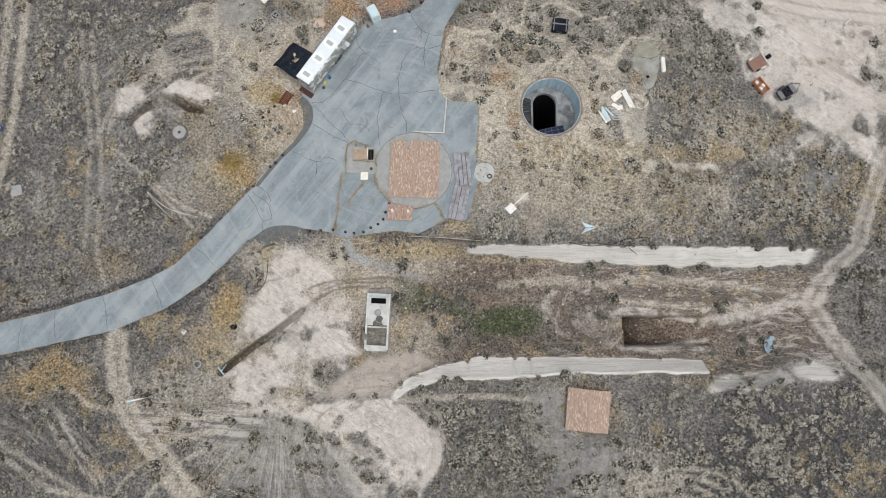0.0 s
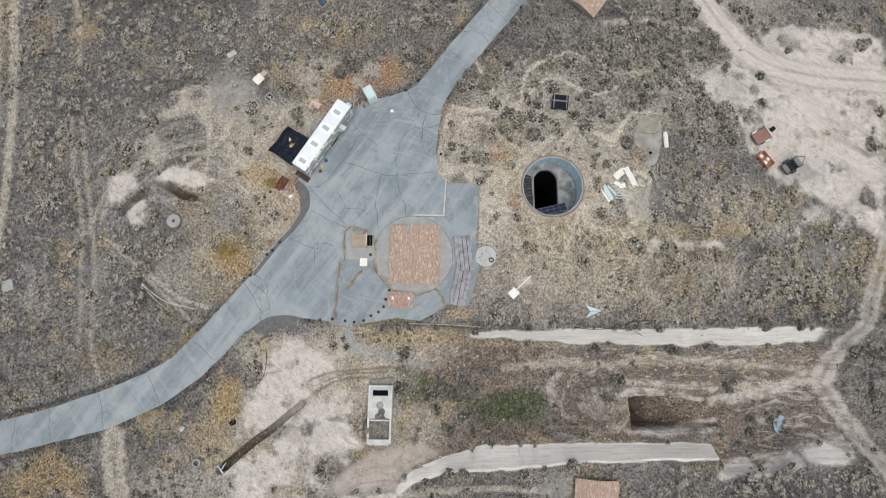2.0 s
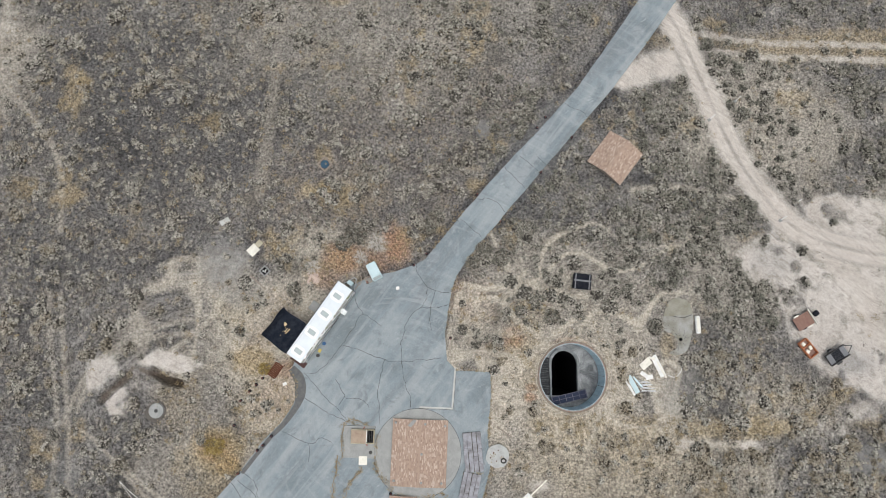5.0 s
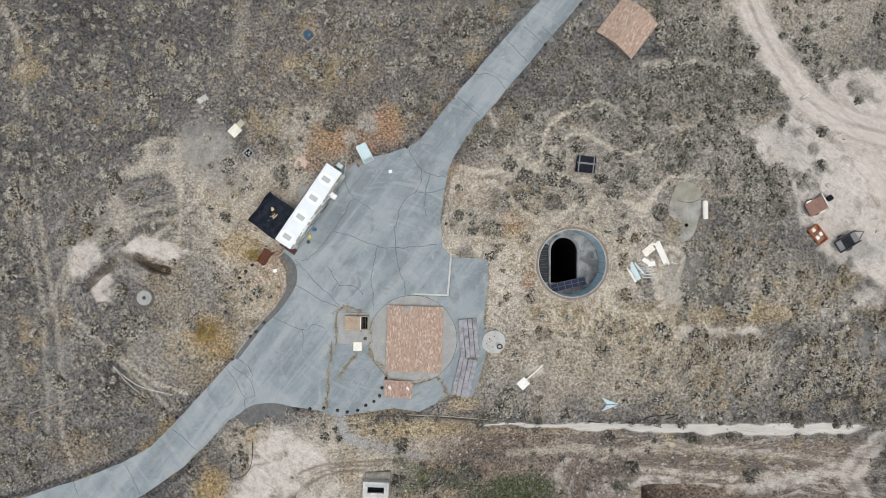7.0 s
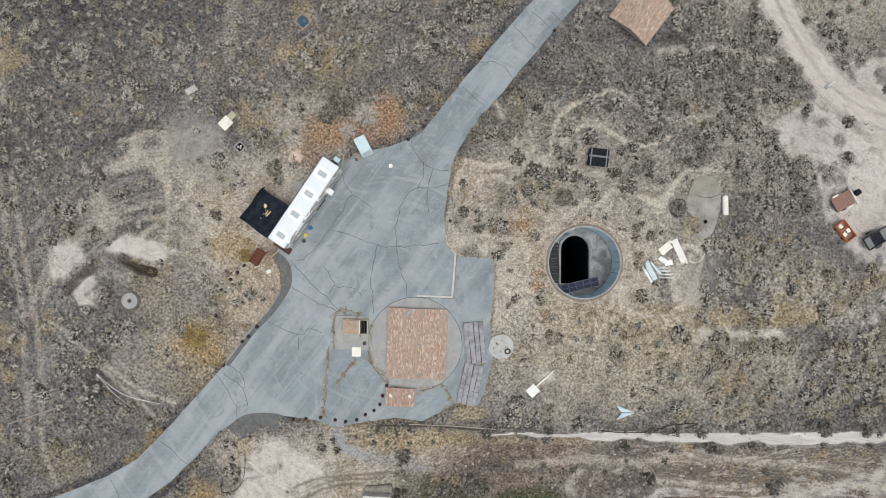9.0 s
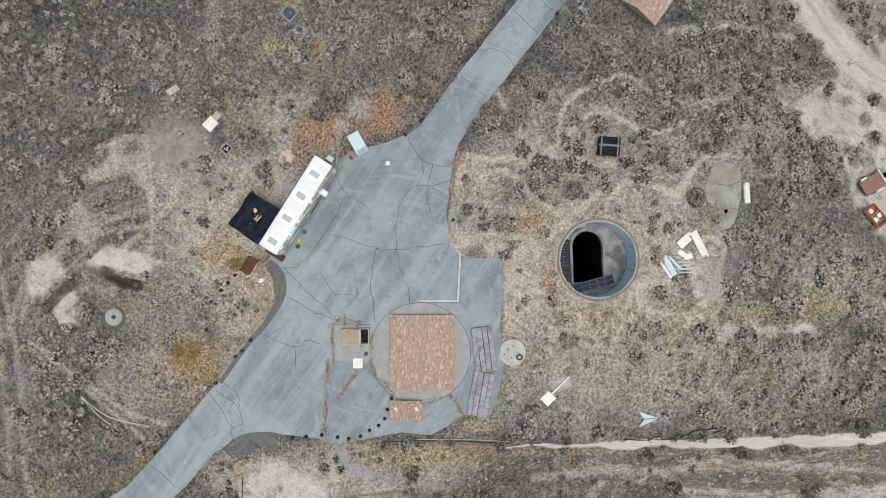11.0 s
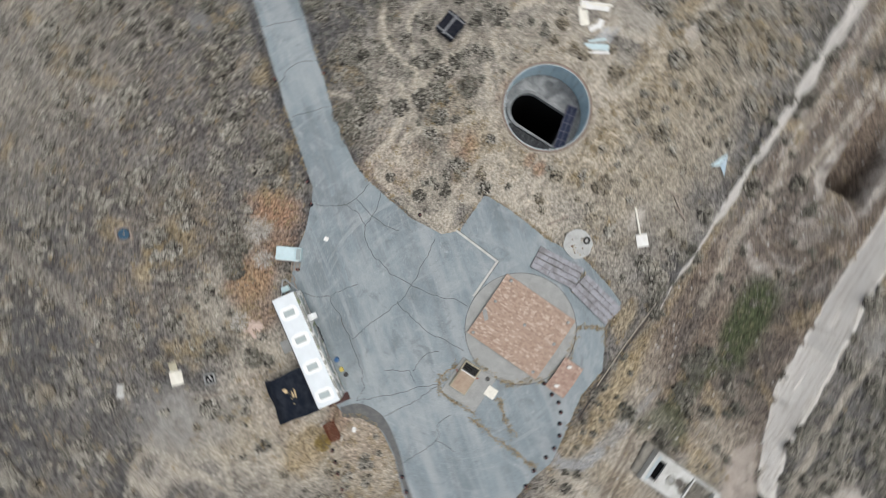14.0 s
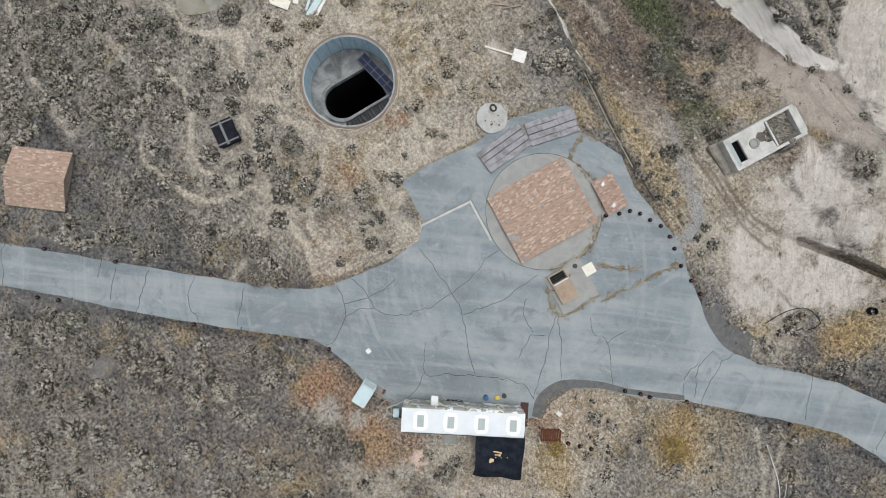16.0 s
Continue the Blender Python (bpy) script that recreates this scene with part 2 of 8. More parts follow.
def build_asphalt(nt, b):
    v = coords(nt)
    broad = noise_tex(nt, 0.11, 5, 0.6, v, 0.4)
    blotch = noise_tex(nt, 0.45, 6, 0.65, v, 0.8)
    along = noise_tex(nt, 1.0, 4, 0.6, coords(nt, (0.045, 0.55, 1), -53), 0.3)
    wheel = noise_tex(nt, 1.0, 4, 0.65, coords(nt, (0.08, 1.6, 1), -50), 0.5)
    scuff = noise_tex(nt, 1.6, 7, 0.8, coords(nt, (0.4, 1.0, 1), -20), 1.5)
    grit = noise_tex(nt, 12.0, 4, 0.75, v)
    c = ramp(nt, broad, (0.36, (0.143, 0.178, 0.196)), (0.5, (0.186, 0.229, 0.25)), (0.64, (0.251, 0.289, 0.304)))
    c = mix(nt, ramp(nt, along, (0.49, 0.0), (0.63, 0.6)), c, (0.32, 0.343, 0.352))
    c = mix(nt, ramp(nt, along, (0.33, 0.6), (0.46, 0.0)), c, (0.15, 0.168, 0.18))
    c = mix(nt, ramp(nt, wheel, (0.55, 0.0), (0.7, 0.4)), c, (0.34, 0.36, 0.365))
    c = mix(nt, ramp(nt, blotch, (0.54, 0.0), (0.66, 0.5)), c, (0.32, 0.345, 0.355))
    c = mix(nt, ramp(nt, blotch, (0.34, 0.6), (0.45, 0.0)), c, (0.12, 0.14, 0.15))
    c = mix(nt, ramp(nt, scuff, (0.59, 0.0), (0.68, 0.55)), c, (0.44, 0.46, 0.465))
    c = mix(nt, ramp(nt, scuff, (0.3, 0.5), (0.4, 0.0)), c, (0.125, 0.135, 0.14))
    spots = noise_tex(nt, 3.2, 5, 0.75, v, 0.6)
    c = mix(nt, ramp(nt, spots, (0.6, 0.0), (0.7, 0.6)), c, (0.4, 0.42, 0.42))
    c = mix(nt, ramp(nt, spots, (0.3, 0.55), (0.4, 0.0)), c, (0.1, 0.112, 0.118))
    arcs = wheel_marks(nt, -6.0, 27.0, (0.9, 1.2), 0.6)
    c = mix(nt, ramp(nt, arcs, (0.55, 0.0), (0.72, 0.45)), c, (0.36, 0.385, 0.39))
    c = mix(nt, ramp(nt, arcs, (0.3, 0.4), (0.43, 0.0)), c, (0.14, 0.165, 0.178))
    c = mix(nt, 0.17, c, ramp(nt, grit, (0.34, (0.085, 0.095, 0.1)), (0.66, (0.43, 0.45, 0.46))))
    put(nt, b.inputs["Base Color"], c)
    b.inputs["Roughness"].default_value = 0.85
    b.inputs["Specular IOR Level"].default_value = 0.3
    bump(nt, b, grit, 0.25, 0.01)


def build_concrete(nt, b):
    v = coords(nt)
    blotch = noise_tex(nt, 0.9, 6, 0.65, v, 0.5)
    grit = noise_tex(nt, 18.0, 4, 0.7, v)
    c = ramp(nt, blotch, (0.3, (0.19, 0.2, 0.195)), (0.5, (0.255, 0.265, 0.257)), (0.72, (0.335, 0.34, 0.328)))
    c = mix(nt, 0.3, c, ramp(nt, grit, (0.3, (0.16, 0.16, 0.15)), (0.7, (0.48, 0.47, 0.45))))
    put(nt, b.inputs["Base Color"], c)
    b.inputs["Roughness"].default_value = 0.88
    bump(nt, b, grit, 0.2, 0.01)


def island_colours(*stops, rough=0.85, stain=0.25, tint=""):
    """Each loose piece of the mesh takes its own colour from the stops."""
    def build(nt, b):
        r = nt.nodes.new("ShaderNodeNewGeometry").outputs["Random Per Island"]
        c = ramp(nt, r, *stops)
        n = noise_tex(nt, 1.3, 5, 0.65)
        c = mix(nt, calc(nt, "MULTIPLY", ramp(nt, n, (0.4, 0.0), (0.7, 1.0)), stain), c, mix(nt, 0.6, c, (0.08, 0.065, 0.055)))
        if tint:
            t, _, _, _ = attribute(nt, tint)
            c = mix(nt, ramp(nt, t, (0.72, 0.0), (1.0, 0.55)), c, (0.30, 0.245, 0.15))
            c = mix(nt, ramp(nt, t, (0.05, 0.6), (0.4, 0.0)), c, (0.085, 0.083, 0.075))
        put(nt, b.inputs["Base Color"], c)
        b.inputs["Roughness"].default_value = rough
        b.inputs["Specular IOR Level"].default_value = 0.2
    return material("pieces", build)


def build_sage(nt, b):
    """Grey-green leaf heads, each with its own tone, over dark stems painted as shade."""
    bush, head, stem_shade, _ = attribute(nt, "tint")
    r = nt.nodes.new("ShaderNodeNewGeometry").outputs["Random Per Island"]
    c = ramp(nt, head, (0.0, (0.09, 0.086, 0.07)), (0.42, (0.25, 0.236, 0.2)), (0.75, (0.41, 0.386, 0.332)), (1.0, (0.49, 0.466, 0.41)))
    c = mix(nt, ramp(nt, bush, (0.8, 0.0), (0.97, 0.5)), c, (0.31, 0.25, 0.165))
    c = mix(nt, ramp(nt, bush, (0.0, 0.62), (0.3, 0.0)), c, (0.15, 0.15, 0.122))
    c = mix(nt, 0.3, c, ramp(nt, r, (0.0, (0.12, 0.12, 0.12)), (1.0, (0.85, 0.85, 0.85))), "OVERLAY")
    # Near-black puts the shade under and between the heads into the colour.
    c = mix(nt, stem_shade, c, (0.034, 0.03, 0.027))
    put(nt, b.inputs["Base Color"], c)
    b.inputs["Roughness"].default_value = 0.95
    b.inputs["Specular IOR Level"].default_value = 0.1


def build_camo(nt, b):
    v = coords(nt, local=True)
    n = noise_tex(nt, 1.1, 2, 0.5, v, 0.8)
    m = noise_tex(nt, 1.7, 2, 0.5, coords(nt, (1.3, 1, 1), 40, True), 0.5)
    c = ramp(nt, n, (0.46, (0.68, 0.68, 0.66)), (0.5, (0.26, 0.26, 0.24)))
    c = mix(nt, ramp(nt, m, (0.58, 0.0), (0.61, 1.0)), c, (0.17, 0.2, 0.11))
    put(nt, b.inputs["Base Color"], c)
    b.inputs["Roughness"].default_value = 0.5


def build_ledge(nt, b):
    """Pale concrete under black stains and crumbs."""
    stain = noise_tex(nt, 0.55, 6, 0.7, coords(nt), 0.8)
    crumb = noise_tex(nt, 11.0, 5, 0.8)
    c = ramp(nt, stain, (0.36, (0.1, 0.105, 0.11)), (0.5, (0.2, 0.208, 0.212)), (0.62, (0.31, 0.318, 0.318)))
    c = mix(nt, ramp(nt, crumb, (0.34, 0.8), (0.46, 0.0)), c, (0.04, 0.042, 0.045))
    c = mix(nt, ramp(nt, crumb, (0.56, 0.0), (0.68, 0.6)), c, (0.4, 0.41, 0.4))
    put(nt, b.inputs["Base Color"], c)
    b.inputs["Roughness"].default_value = 0.85
    b.inputs["Specular IOR Level"].default_value = 0.15
    bump(nt, b, crumb, 0.4, 0.04)


def build_liner(nt, b):
    v = coords(nt)
    streak = noise_tex(nt, 1.0, 5, 0.7, coords(nt, (2.5, 2.5, 0.35)))
    c = ramp(nt, streak, (0.3, (0.33, 0.47, 0.54)), (0.55, (0.48, 0.62, 0.68)), (0.8, (0.6, 0.71, 0.75)))
    c = mix(nt, ramp(nt, noise_tex(nt, 3.0, 4, 0.7, v), (0.55, 0.0), (0.75, 0.4)), c, (0.2, 0.17, 0.13))
    put(nt, b.inputs["Base Color"], c)
    b.inputs["Roughness"].default_value = 0.6
    b.inputs["Metallic"].default_value = 0.2


ground_mat = material("dry_ground", build_ground)
asphalt_mat = material("weathered_asphalt", build_asphalt)
concrete_mat = material("old_concrete", build_concrete)
crack_mat = worn("crack_filler", (0.06, 0.06, 0.06), (0.11, 0.1, 0.085), 0.95, spec=0.04)
weed_mat = worn("dry_weed", (0.3, 0.215, 0.11), (0.17, 0.115, 0.06), 0.95, scale=6, amount=0.8)
shingle_mat = island_colours((0.0, (0.29, 0.205, 0.158)), (0.3, (0.335, 0.245, 0.192)), (0.7, (0.37, 0.275, 0.218)),
                             (0.8, (0.39, 0.295, 0.235)), (0.9, (0.48, 0.385, 0.315)), rough=0.9)
shingle_old = island_colours((0.0, (0.26, 0.175, 0.14)), (0.35, (0.33, 0.23, 0.185)), (0.7, (0.365, 0.26, 0.21)), (0.9, (0.45, 0.35, 0.29)), rough=0.9)
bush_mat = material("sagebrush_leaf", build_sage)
low_mat = island_colours((0.0, (0.05, 0.045, 0.039)), (0.5, (0.16, 0.147, 0.128)), (1.0, (0.36, 0.335, 0.295)), rough=0.95)
tuft_mat = island_colours((0.0, (0.18, 0.135, 0.075)), (0.5, (0.31, 0.24, 0.14)), (1.0, (0.46, 0.38, 0.25)), rough=0.95)
dark_leaf = island_colours((0.0, (0.05, 0.05, 0.035)), (0.5, (0.13, 0.13, 0.095)), (1.0, (0.26, 0.25, 0.19)), rough=0.95)
yellow_leaf = island_colours((0.0, (0.17, 0.115, 0.04)), (0.5, (0.31, 0.225, 0.08)), (1.0, (0.44, 0.35, 0.15)), rough=0.95)
stone_mat = island_colours((0.0, (0.24, 0.23, 0.215)), (0.5, (0.43, 0.415, 0.39)), (1.0, (0.66, 0.65, 0.62)), rough=0.95)
bare_twig = worn("bare_twig", (0.6, 0.57, 0.52), (0.45, 0.42, 0.37), 0.9)
bark = worn("bark", (0.17, 0.14, 0.11), (0.09, 0.075, 0.06), 0.95)
liner_mat = material("silo_liner", build_liner)
camo_mat = material("camouflage_paint", build_camo)
silo_floor = material("blotched_concrete", build_ledge)
# Near-black: the darkness of the deep shaft is put into its colour.
shaft_mat = worn("shaft_shade_concrete", (0.012, 0.012, 0.013), (0.02, 0.02, 0.021), 0.95, local=False, spec=0.02)
west_floor_mat = worn("dark_west_floor", (0.022, 0.023, 0.026), (0.07, 0.073, 0.077), 0.9, scale=1.5, amount=0.7, local=False)
slab_mat = worn("bleached_concrete", (0.42, 0.43, 0.415), (0.29, 0.29, 0.275), 0.9, scale=1.5, amount=0.8, grain=0.25, local=False)
moss_mat = worn("olive_moss", (0.27, 0.262, 0.22), (0.16, 0.145, 0.095), 0.95, scale=1.2, amount=0.8, grain=0.35, local=False)
west_slat_mat = worn("dark_west_slat", (0.05, 0.052, 0.056), (0.12, 0.123, 0.126), 0.9, scale=3, amount=0.8, local=False)
kerb_mat = worn("stained_kerb", (0.25, 0.26, 0.265), (0.055, 0.058, 0.062), 0.88, scale=1.0, amount=1.0, grain=0.4, local=False)
kidney_mat = worn("mottled_concrete", (0.31, 0.31, 0.29), (0.15, 0.135, 0.09), 0.9, scale=0.6, amount=1.0, grain=0.35, local=False)
mossy_concrete = worn("mossy_concrete", (0.27, 0.24, 0.195), (0.13, 0.085, 0.055), 0.9, scale=2.2, amount=0.9, local=False)
dark_concrete = worn("dark_concrete", (0.115, 0.12, 0.122), (0.035, 0.036, 0.038), 0.85, scale=1.2, amount=0.8, local=False)
white_roof = worn("white_roof_coating", (0.66, 0.705, 0.73), (0.57, 0.61, 0.63), 0.55, scale=1.2, amount=0.6, grain=0.06)
hatch_tan = worn("tan_rusty_steel", (0.36, 0.285, 0.215), (0.25, 0.17, 0.125), 0.8, scale=1.5, amount=0.8)
roof_patch = worn("fresh_roof_coating", (0.78, 0.8, 0.805), (0.68, 0.7, 0.71), 0.55, scale=2, grain=0.05)
white_paint = worn("white_paint", (0.72, 0.72, 0.7), (0.55, 0.53, 0.49), 0.6, scale=2, amount=0.6, grain=0.08)
cream_board = worn("cream_board", (0.72, 0.7, 0.62), (0.5, 0.47, 0.4), 0.8, scale=2, amount=0.6, grain=0.1)
pale_blue = worn("pale_blue_metal", (0.47, 0.6, 0.63), (0.38, 0.46, 0.47), 0.5, scale=2, amount=0.5, grain=0.06)
tarp_blue = worn("blue_tarp", (0.3, 0.42, 0.52), (0.5, 0.55, 0.58), 0.5, scale=3, amount=0.8, grain=0.1)
black_cloth = worn("black_cloth", (0.009, 0.012, 0.019), (0.03, 0.034, 0.043), 0.75, scale=1.6, amount=0.8, grain=0.1, spec=0.04)
black_plastic = worn("black_plastic", (0.010, 0.011, 0.016), (0.026, 0.028, 0.034), 0.6, scale=3, amount=0.7, grain=0.1, spec=0.04)
grey_plastic = worn("grey_strap", (0.17, 0.175, 0.185), (0.1, 0.1, 0.105), 0.6, scale=4)
gold_paint = worn("tan_mark", (0.6, 0.46, 0.26), (0.4, 0.3, 0.17), 0.7, scale=5)
rust_metal = worn("rusty_metal", (0.13, 0.048, 0.028), (0.07, 0.03, 0.022), 0.85, scale=4, amount=0.8, spec=0.04)
mat_brown = worn("dark_brown_rubber", (0.075, 0.038, 0.034), (0.04, 0.026, 0.024), 0.9, scale=4, amount=0.7)
rust_brown = worn("rusty_plate", (0.21, 0.12, 0.095), (0.3, 0.19, 0.15), 0.85, scale=2.5, amount=0.7)
orange_paint = worn("orange_paint", (0.5, 0.185, 0.085), (0.34, 0.13, 0.07), 0.65, scale=3, amount=0.7)
steel = worn("galvanised_steel", (0.42, 0.44, 0.45), (0.28, 0.27, 0.25), 0.45, metal=0.6, scale=4)
dark_steel = worn("dark_steel", (0.05, 0.052, 0.055), (0.1, 0.085, 0.07), 0.6, metal=0.4, scale=3)
timber = worn("weathered_timber", (0.33, 0.28, 0.235), (0.2, 0.165, 0.14), 0.9, scale=3, amount=0.8)
grey_timber = island_colours((0.0, (0.2, 0.2, 0.222)), (0.5, (0.29, 0.292, 0.315)), (1.0, (0.37, 0.37, 0.39)), rough=0.9, stain=1.0)
fence_paint = worn("faded_fence_paint", (0.5, 0.455, 0.385), (0.33, 0.29, 0.235), 0.8, scale=4)
red_plastic = worn("red_plastic", (0.3, 0.1, 0.08), (0.16, 0.05, 0.04), 0.6, scale=5)
blue_plastic = worn("blue_plastic", (0.035, 0.11, 0.25), (0.02, 0.06, 0.15), 0.5, scale=5)
yellow_plastic = worn("yellow_plastic", (0.6, 0.47, 0.1), (0.4, 0.33, 0.15), 0.6, scale=5)
skylight_mat = worn("skylight_plastic", (0.37, 0.42, 0.42), (0.28, 0.32, 0.31), 0.25, scale=6, amount=0.4, grain=0.05)
pink_cloth = worn("pale_pink_cloth", (0.56, 0.44, 0.38), (0.66, 0.58, 0.5), 0.9, scale=5)
grid_steel = worn("lilac_grey_steel", (0.11, 0.11, 0.145), (0.05, 0.05, 0.07), 0.6, scale=3, amount=0.7)
solar_mat = worn("dark_blue_panel", (0.018, 0.025, 0.052), (0.04, 0.05, 0.085), 0.3, scale=2, spec=0.04)
# Black colour that stands in for the shade inside holes and shafts.
depth_shade_mat = worn("depth_shade", (0.006, 0.006, 0.007), (0.01, 0.01, 0.011), 1.0, spec=0.04)
water_mat = worn("blue_lid", (0.04, 0.085, 0.13), (0.025, 0.05, 0.08), 0.25, scale=3)
vault_yellow = worn("stained_concrete", (0.4, 0.37, 0.28), (0.28, 0.24, 0.15), 0.85, scale=0.9, amount=0.8, local=False)
vault_blue = worn("faded_blue_concrete", (0.36, 0.42, 0.44), (0.25, 0.27, 0.26), 0.8, scale=1.2, amount=0.7, local=False)
vault_white = worn("pale_concrete", (0.52, 0.525, 0.505), (0.3, 0.29, 0.26), 0.85, scale=1.1, amount=0.8, local=False)
spilt_soil = worn("spilt_soil", (0.27, 0.255, 0.22), (0.11, 0.1, 0.085), 0.95, scale=2, amount=0.9, local=False)
soil_fill = worn("dark_soil", (0.085, 0.078, 0.07), (0.16, 0.145, 0.125), 0.95, scale=2, amount=0.9, local=False)


# ---- building helpers ----
def mesh_of(name, bm):
    me = bpy.data.meshes.new(name)
    bm.normal_update()
    bm.to_mesh(me)
    bm.free()
    return me


def part(name, bm, mat, parent=None, label=""):
    me = mesh_of(name, bm)
    me.materials.append(mat)
    ob = new(name, me)
    if parent:
        ob.parent = parent
    if label:
        tagged(ob, label)
    return ob


def thing(name, label, category, m=None, group="", kind=""):
    ob = new(name)
    ob.empty_display_size = 0.3
    if m is not None:
        ob.matrix_world = m
    return tagged(ob, label, category, group, kind)


def box(bm, size, at=(0, 0, 0), turn=(0, 0, 0), bevel=0.0):
    """A block with its centre at the place given."""
    m = pose(*at, *turn) @ Matrix.Diagonal((*size, 1))
    r = bmesh.ops.create_cube(bm, size=1, matrix=m)
    if bevel:
        edges = {e for v in r["verts"] for e in v.link_edges}
        bmesh.ops.bevel(bm, geom=list(edges), offset=bevel, segments=1, affect="EDGES", profile=0.5)
    return bm


def one_box(size, at=(0, 0, 0), turn=(0, 0, 0), bevel=0.01):
    return box(bmesh.new(), size, at, turn, bevel)


def tube(bm, a, b, r1, r2=None, sides=8):
    """A round bar from a to b."""
    a, b = Vector(a), Vector(b)
    d = b - a
    m = Matrix.Translation((a + b) / 2) @ d.to_track_quat("Z", "Y").to_matrix().to_4x4()
    bmesh.ops.create_cone(bm, cap_ends=True, segments=sides, radius1=r1, radius2=r1 if r2 is None else r2, depth=d.length, matrix=m)
    return bm


def run(points, r, sides=6):
    bm = bmesh.new()
    for a, b in zip(points, points[1:]):
        tube(bm, a, b, r, r, sides)
    return bm


def prism(outline, z0, z1, bevel=0.0):
    """A flat plate from its outline."""
    bm = bmesh.new()
    top = bm.faces.new([bm.verts.new((x, y, z1)) for x, y in outline])
    if top.normal.z < 0 or sum(a[0] * b[1] - b[0] * a[1] for a, b in zip(outline, outline[1:] + outline[:1])) < 0:
        bmesh.ops.reverse_faces(bm, faces=[top])
    r = bmesh.ops.extrude_face_region(bm, geom=[top])
    low = [v for v in r["geom"] if isinstance(v, bmesh.types.BMVert)]
    for v in low:
        v.co.z = z0
    bmesh.ops.recalc_face_normals(bm, faces=bm.faces)
    bmesh.ops.triangulate(bm, faces=[f for f in bm.faces if len(f.verts) > 4])
    return bm


def ring(r0, r1, z0, z1, sides=48, at=(0, 0), start=0.0, end=math.tau):
    """An upright band, or a part of one, with an inner and an outer face."""
    bm = bmesh.new()
    whole = end - start > math.tau - 1e-6
    rows = []
    for i in range(sides if whole else sides + 1):
        a = start + (end - start) * i / sides
        rows.append([bm.verts.new((at[0] + r * math.cos(a), at[1] + r * math.sin(a), z)) for r, z in ((r0, z0), (r0, z1), (r1, z1), (r1, z0))])
    pairs = list(zip(rows, rows[1:] + rows[:1])) if whole else list(zip(rows, rows[1:]))
    for p, q in pairs:
        for k in range(4):
            bm.faces.new((p[k], p[(k + 1) % 4], q[(k + 1) % 4], q[k]))
    if not whole:
        bm.faces.new(rows[0])
        bm.faces.new(rows[-1][::-1])
    bmesh.ops.recalc_face_normals(bm, faces=bm.faces)
    return bm


def disc(r, z0, z1, sides=32, at=(0, 0), wobble=0.0, seed=1):
    rnd = random.Random(seed)
    return prism([(at[0] + r * (1 + rnd.uniform(-wobble, wobble)) * math.cos(math.tau * i / sides),
                   at[1] + r * (1 + rnd.uniform(-wobble, wobble)) * math.sin(math.tau * i / sides)) for i in range(sides)], z0, z1)


def smooth_line(points, step=0.6):
    """A curve through the points, in even steps (Catmull-Rom)."""
    p = [np.array(q, float) for q in points]
    p = [2 * p[0] - p[1]] + p + [2 * p[-1] - p[-2]]
    out = []
    for a, b, c, d in zip(p, p[1:], p[2:], p[3:]):
        n = max(1, int(np.linalg.norm(c - b) / step))
        for i in range(n):
            t = i / n
            out.append(0.5 * (2 * b + (c - a) * t + (2 * a - 5 * b + 4 * c - d) * t * t + (3 * b - a - 3 * c + d) * t ** 3))
    out.append(p[-2])
    return np.array(out)


def even_line(points, step):
    """The points joined by straight pieces, in even steps."""
    out = []
    for (ax, ay), (cx, cy) in zip(points, points[1:]):
        n = max(1, int(math.hypot(cx - ax, cy - ay) / step))
        out += [(ax + (cx - ax) * i / n, ay + (cy - ay) * i / n) for i in range(n)]
    return np.array(out + [points[-1]])


# ---- the lie of the land ----
def lattice(x, y, seed):
    """Smooth noise from -1 to 1, one step a metre."""
    xi, yi = np.floor(x).astype(np.int64), np.floor(y).astype(np.int64)
    fx, fy = x - xi, y - yi
    fx, fy = fx * fx * (3 - 2 * fx), fy * fy * (3 - 2 * fy)

    def at(i, j):
        h = (i * 374761393 + j * 668265263 + seed * 974634777) & 0x7FFFFFFF
        h = ((h ^ (h >> 13)) * 1274126177) & 0x7FFFFFFF
        return ((h ^ (h >> 16)) & 0xFFFF) / 32767.5 - 1
    return (at(xi, yi) * (1 - fx) + at(xi + 1, yi) * fx) * (1 - fy) + (at(xi, yi + 1) * (1 - fx) + at(xi + 1, yi + 1) * fx) * fy


def fractal(x, y, size, seed, octaves=4):
    out, amp = 0, 0.5
    for k in range(octaves):
        out = out + amp * lattice(x / size * 2 ** k + 17.3 * k, y / size * 2 ** k - 9.1 * k, seed + k)
        amp /= 2
    return out


def step(a, b, v):
    t = np.clip((v - a) / (b - a), 0, 1)
    return t * t * (3 - 2 * t)


def away(x, y, line):
    """The distance to a line of points."""
    best = np.full(np.shape(x), 1e9)
    for (ax, ay), (bx, by) in zip(line, line[1:]):
        dx, dy = bx - ax, by - ay
        t = np.clip(((x - ax) * dx + (y - ay) * dy) / (dx * dx + dy * dy + 1e-9), 0, 1)
        best = np.minimum(best, np.hypot(x - ax - t * dx, y - ay - t * dy))
    return best


def inside(x, y, outline):
    hit = np.zeros(np.shape(x), bool)
    for (ax, ay), (bx, by) in zip(outline, list(outline[1:]) + [outline[0]]):
        if ay != by:
            hit ^= ((ay > y) != (by > y)) & (x < (bx - ax) * (y - ay) / (by - ay) + ax)
    return hit


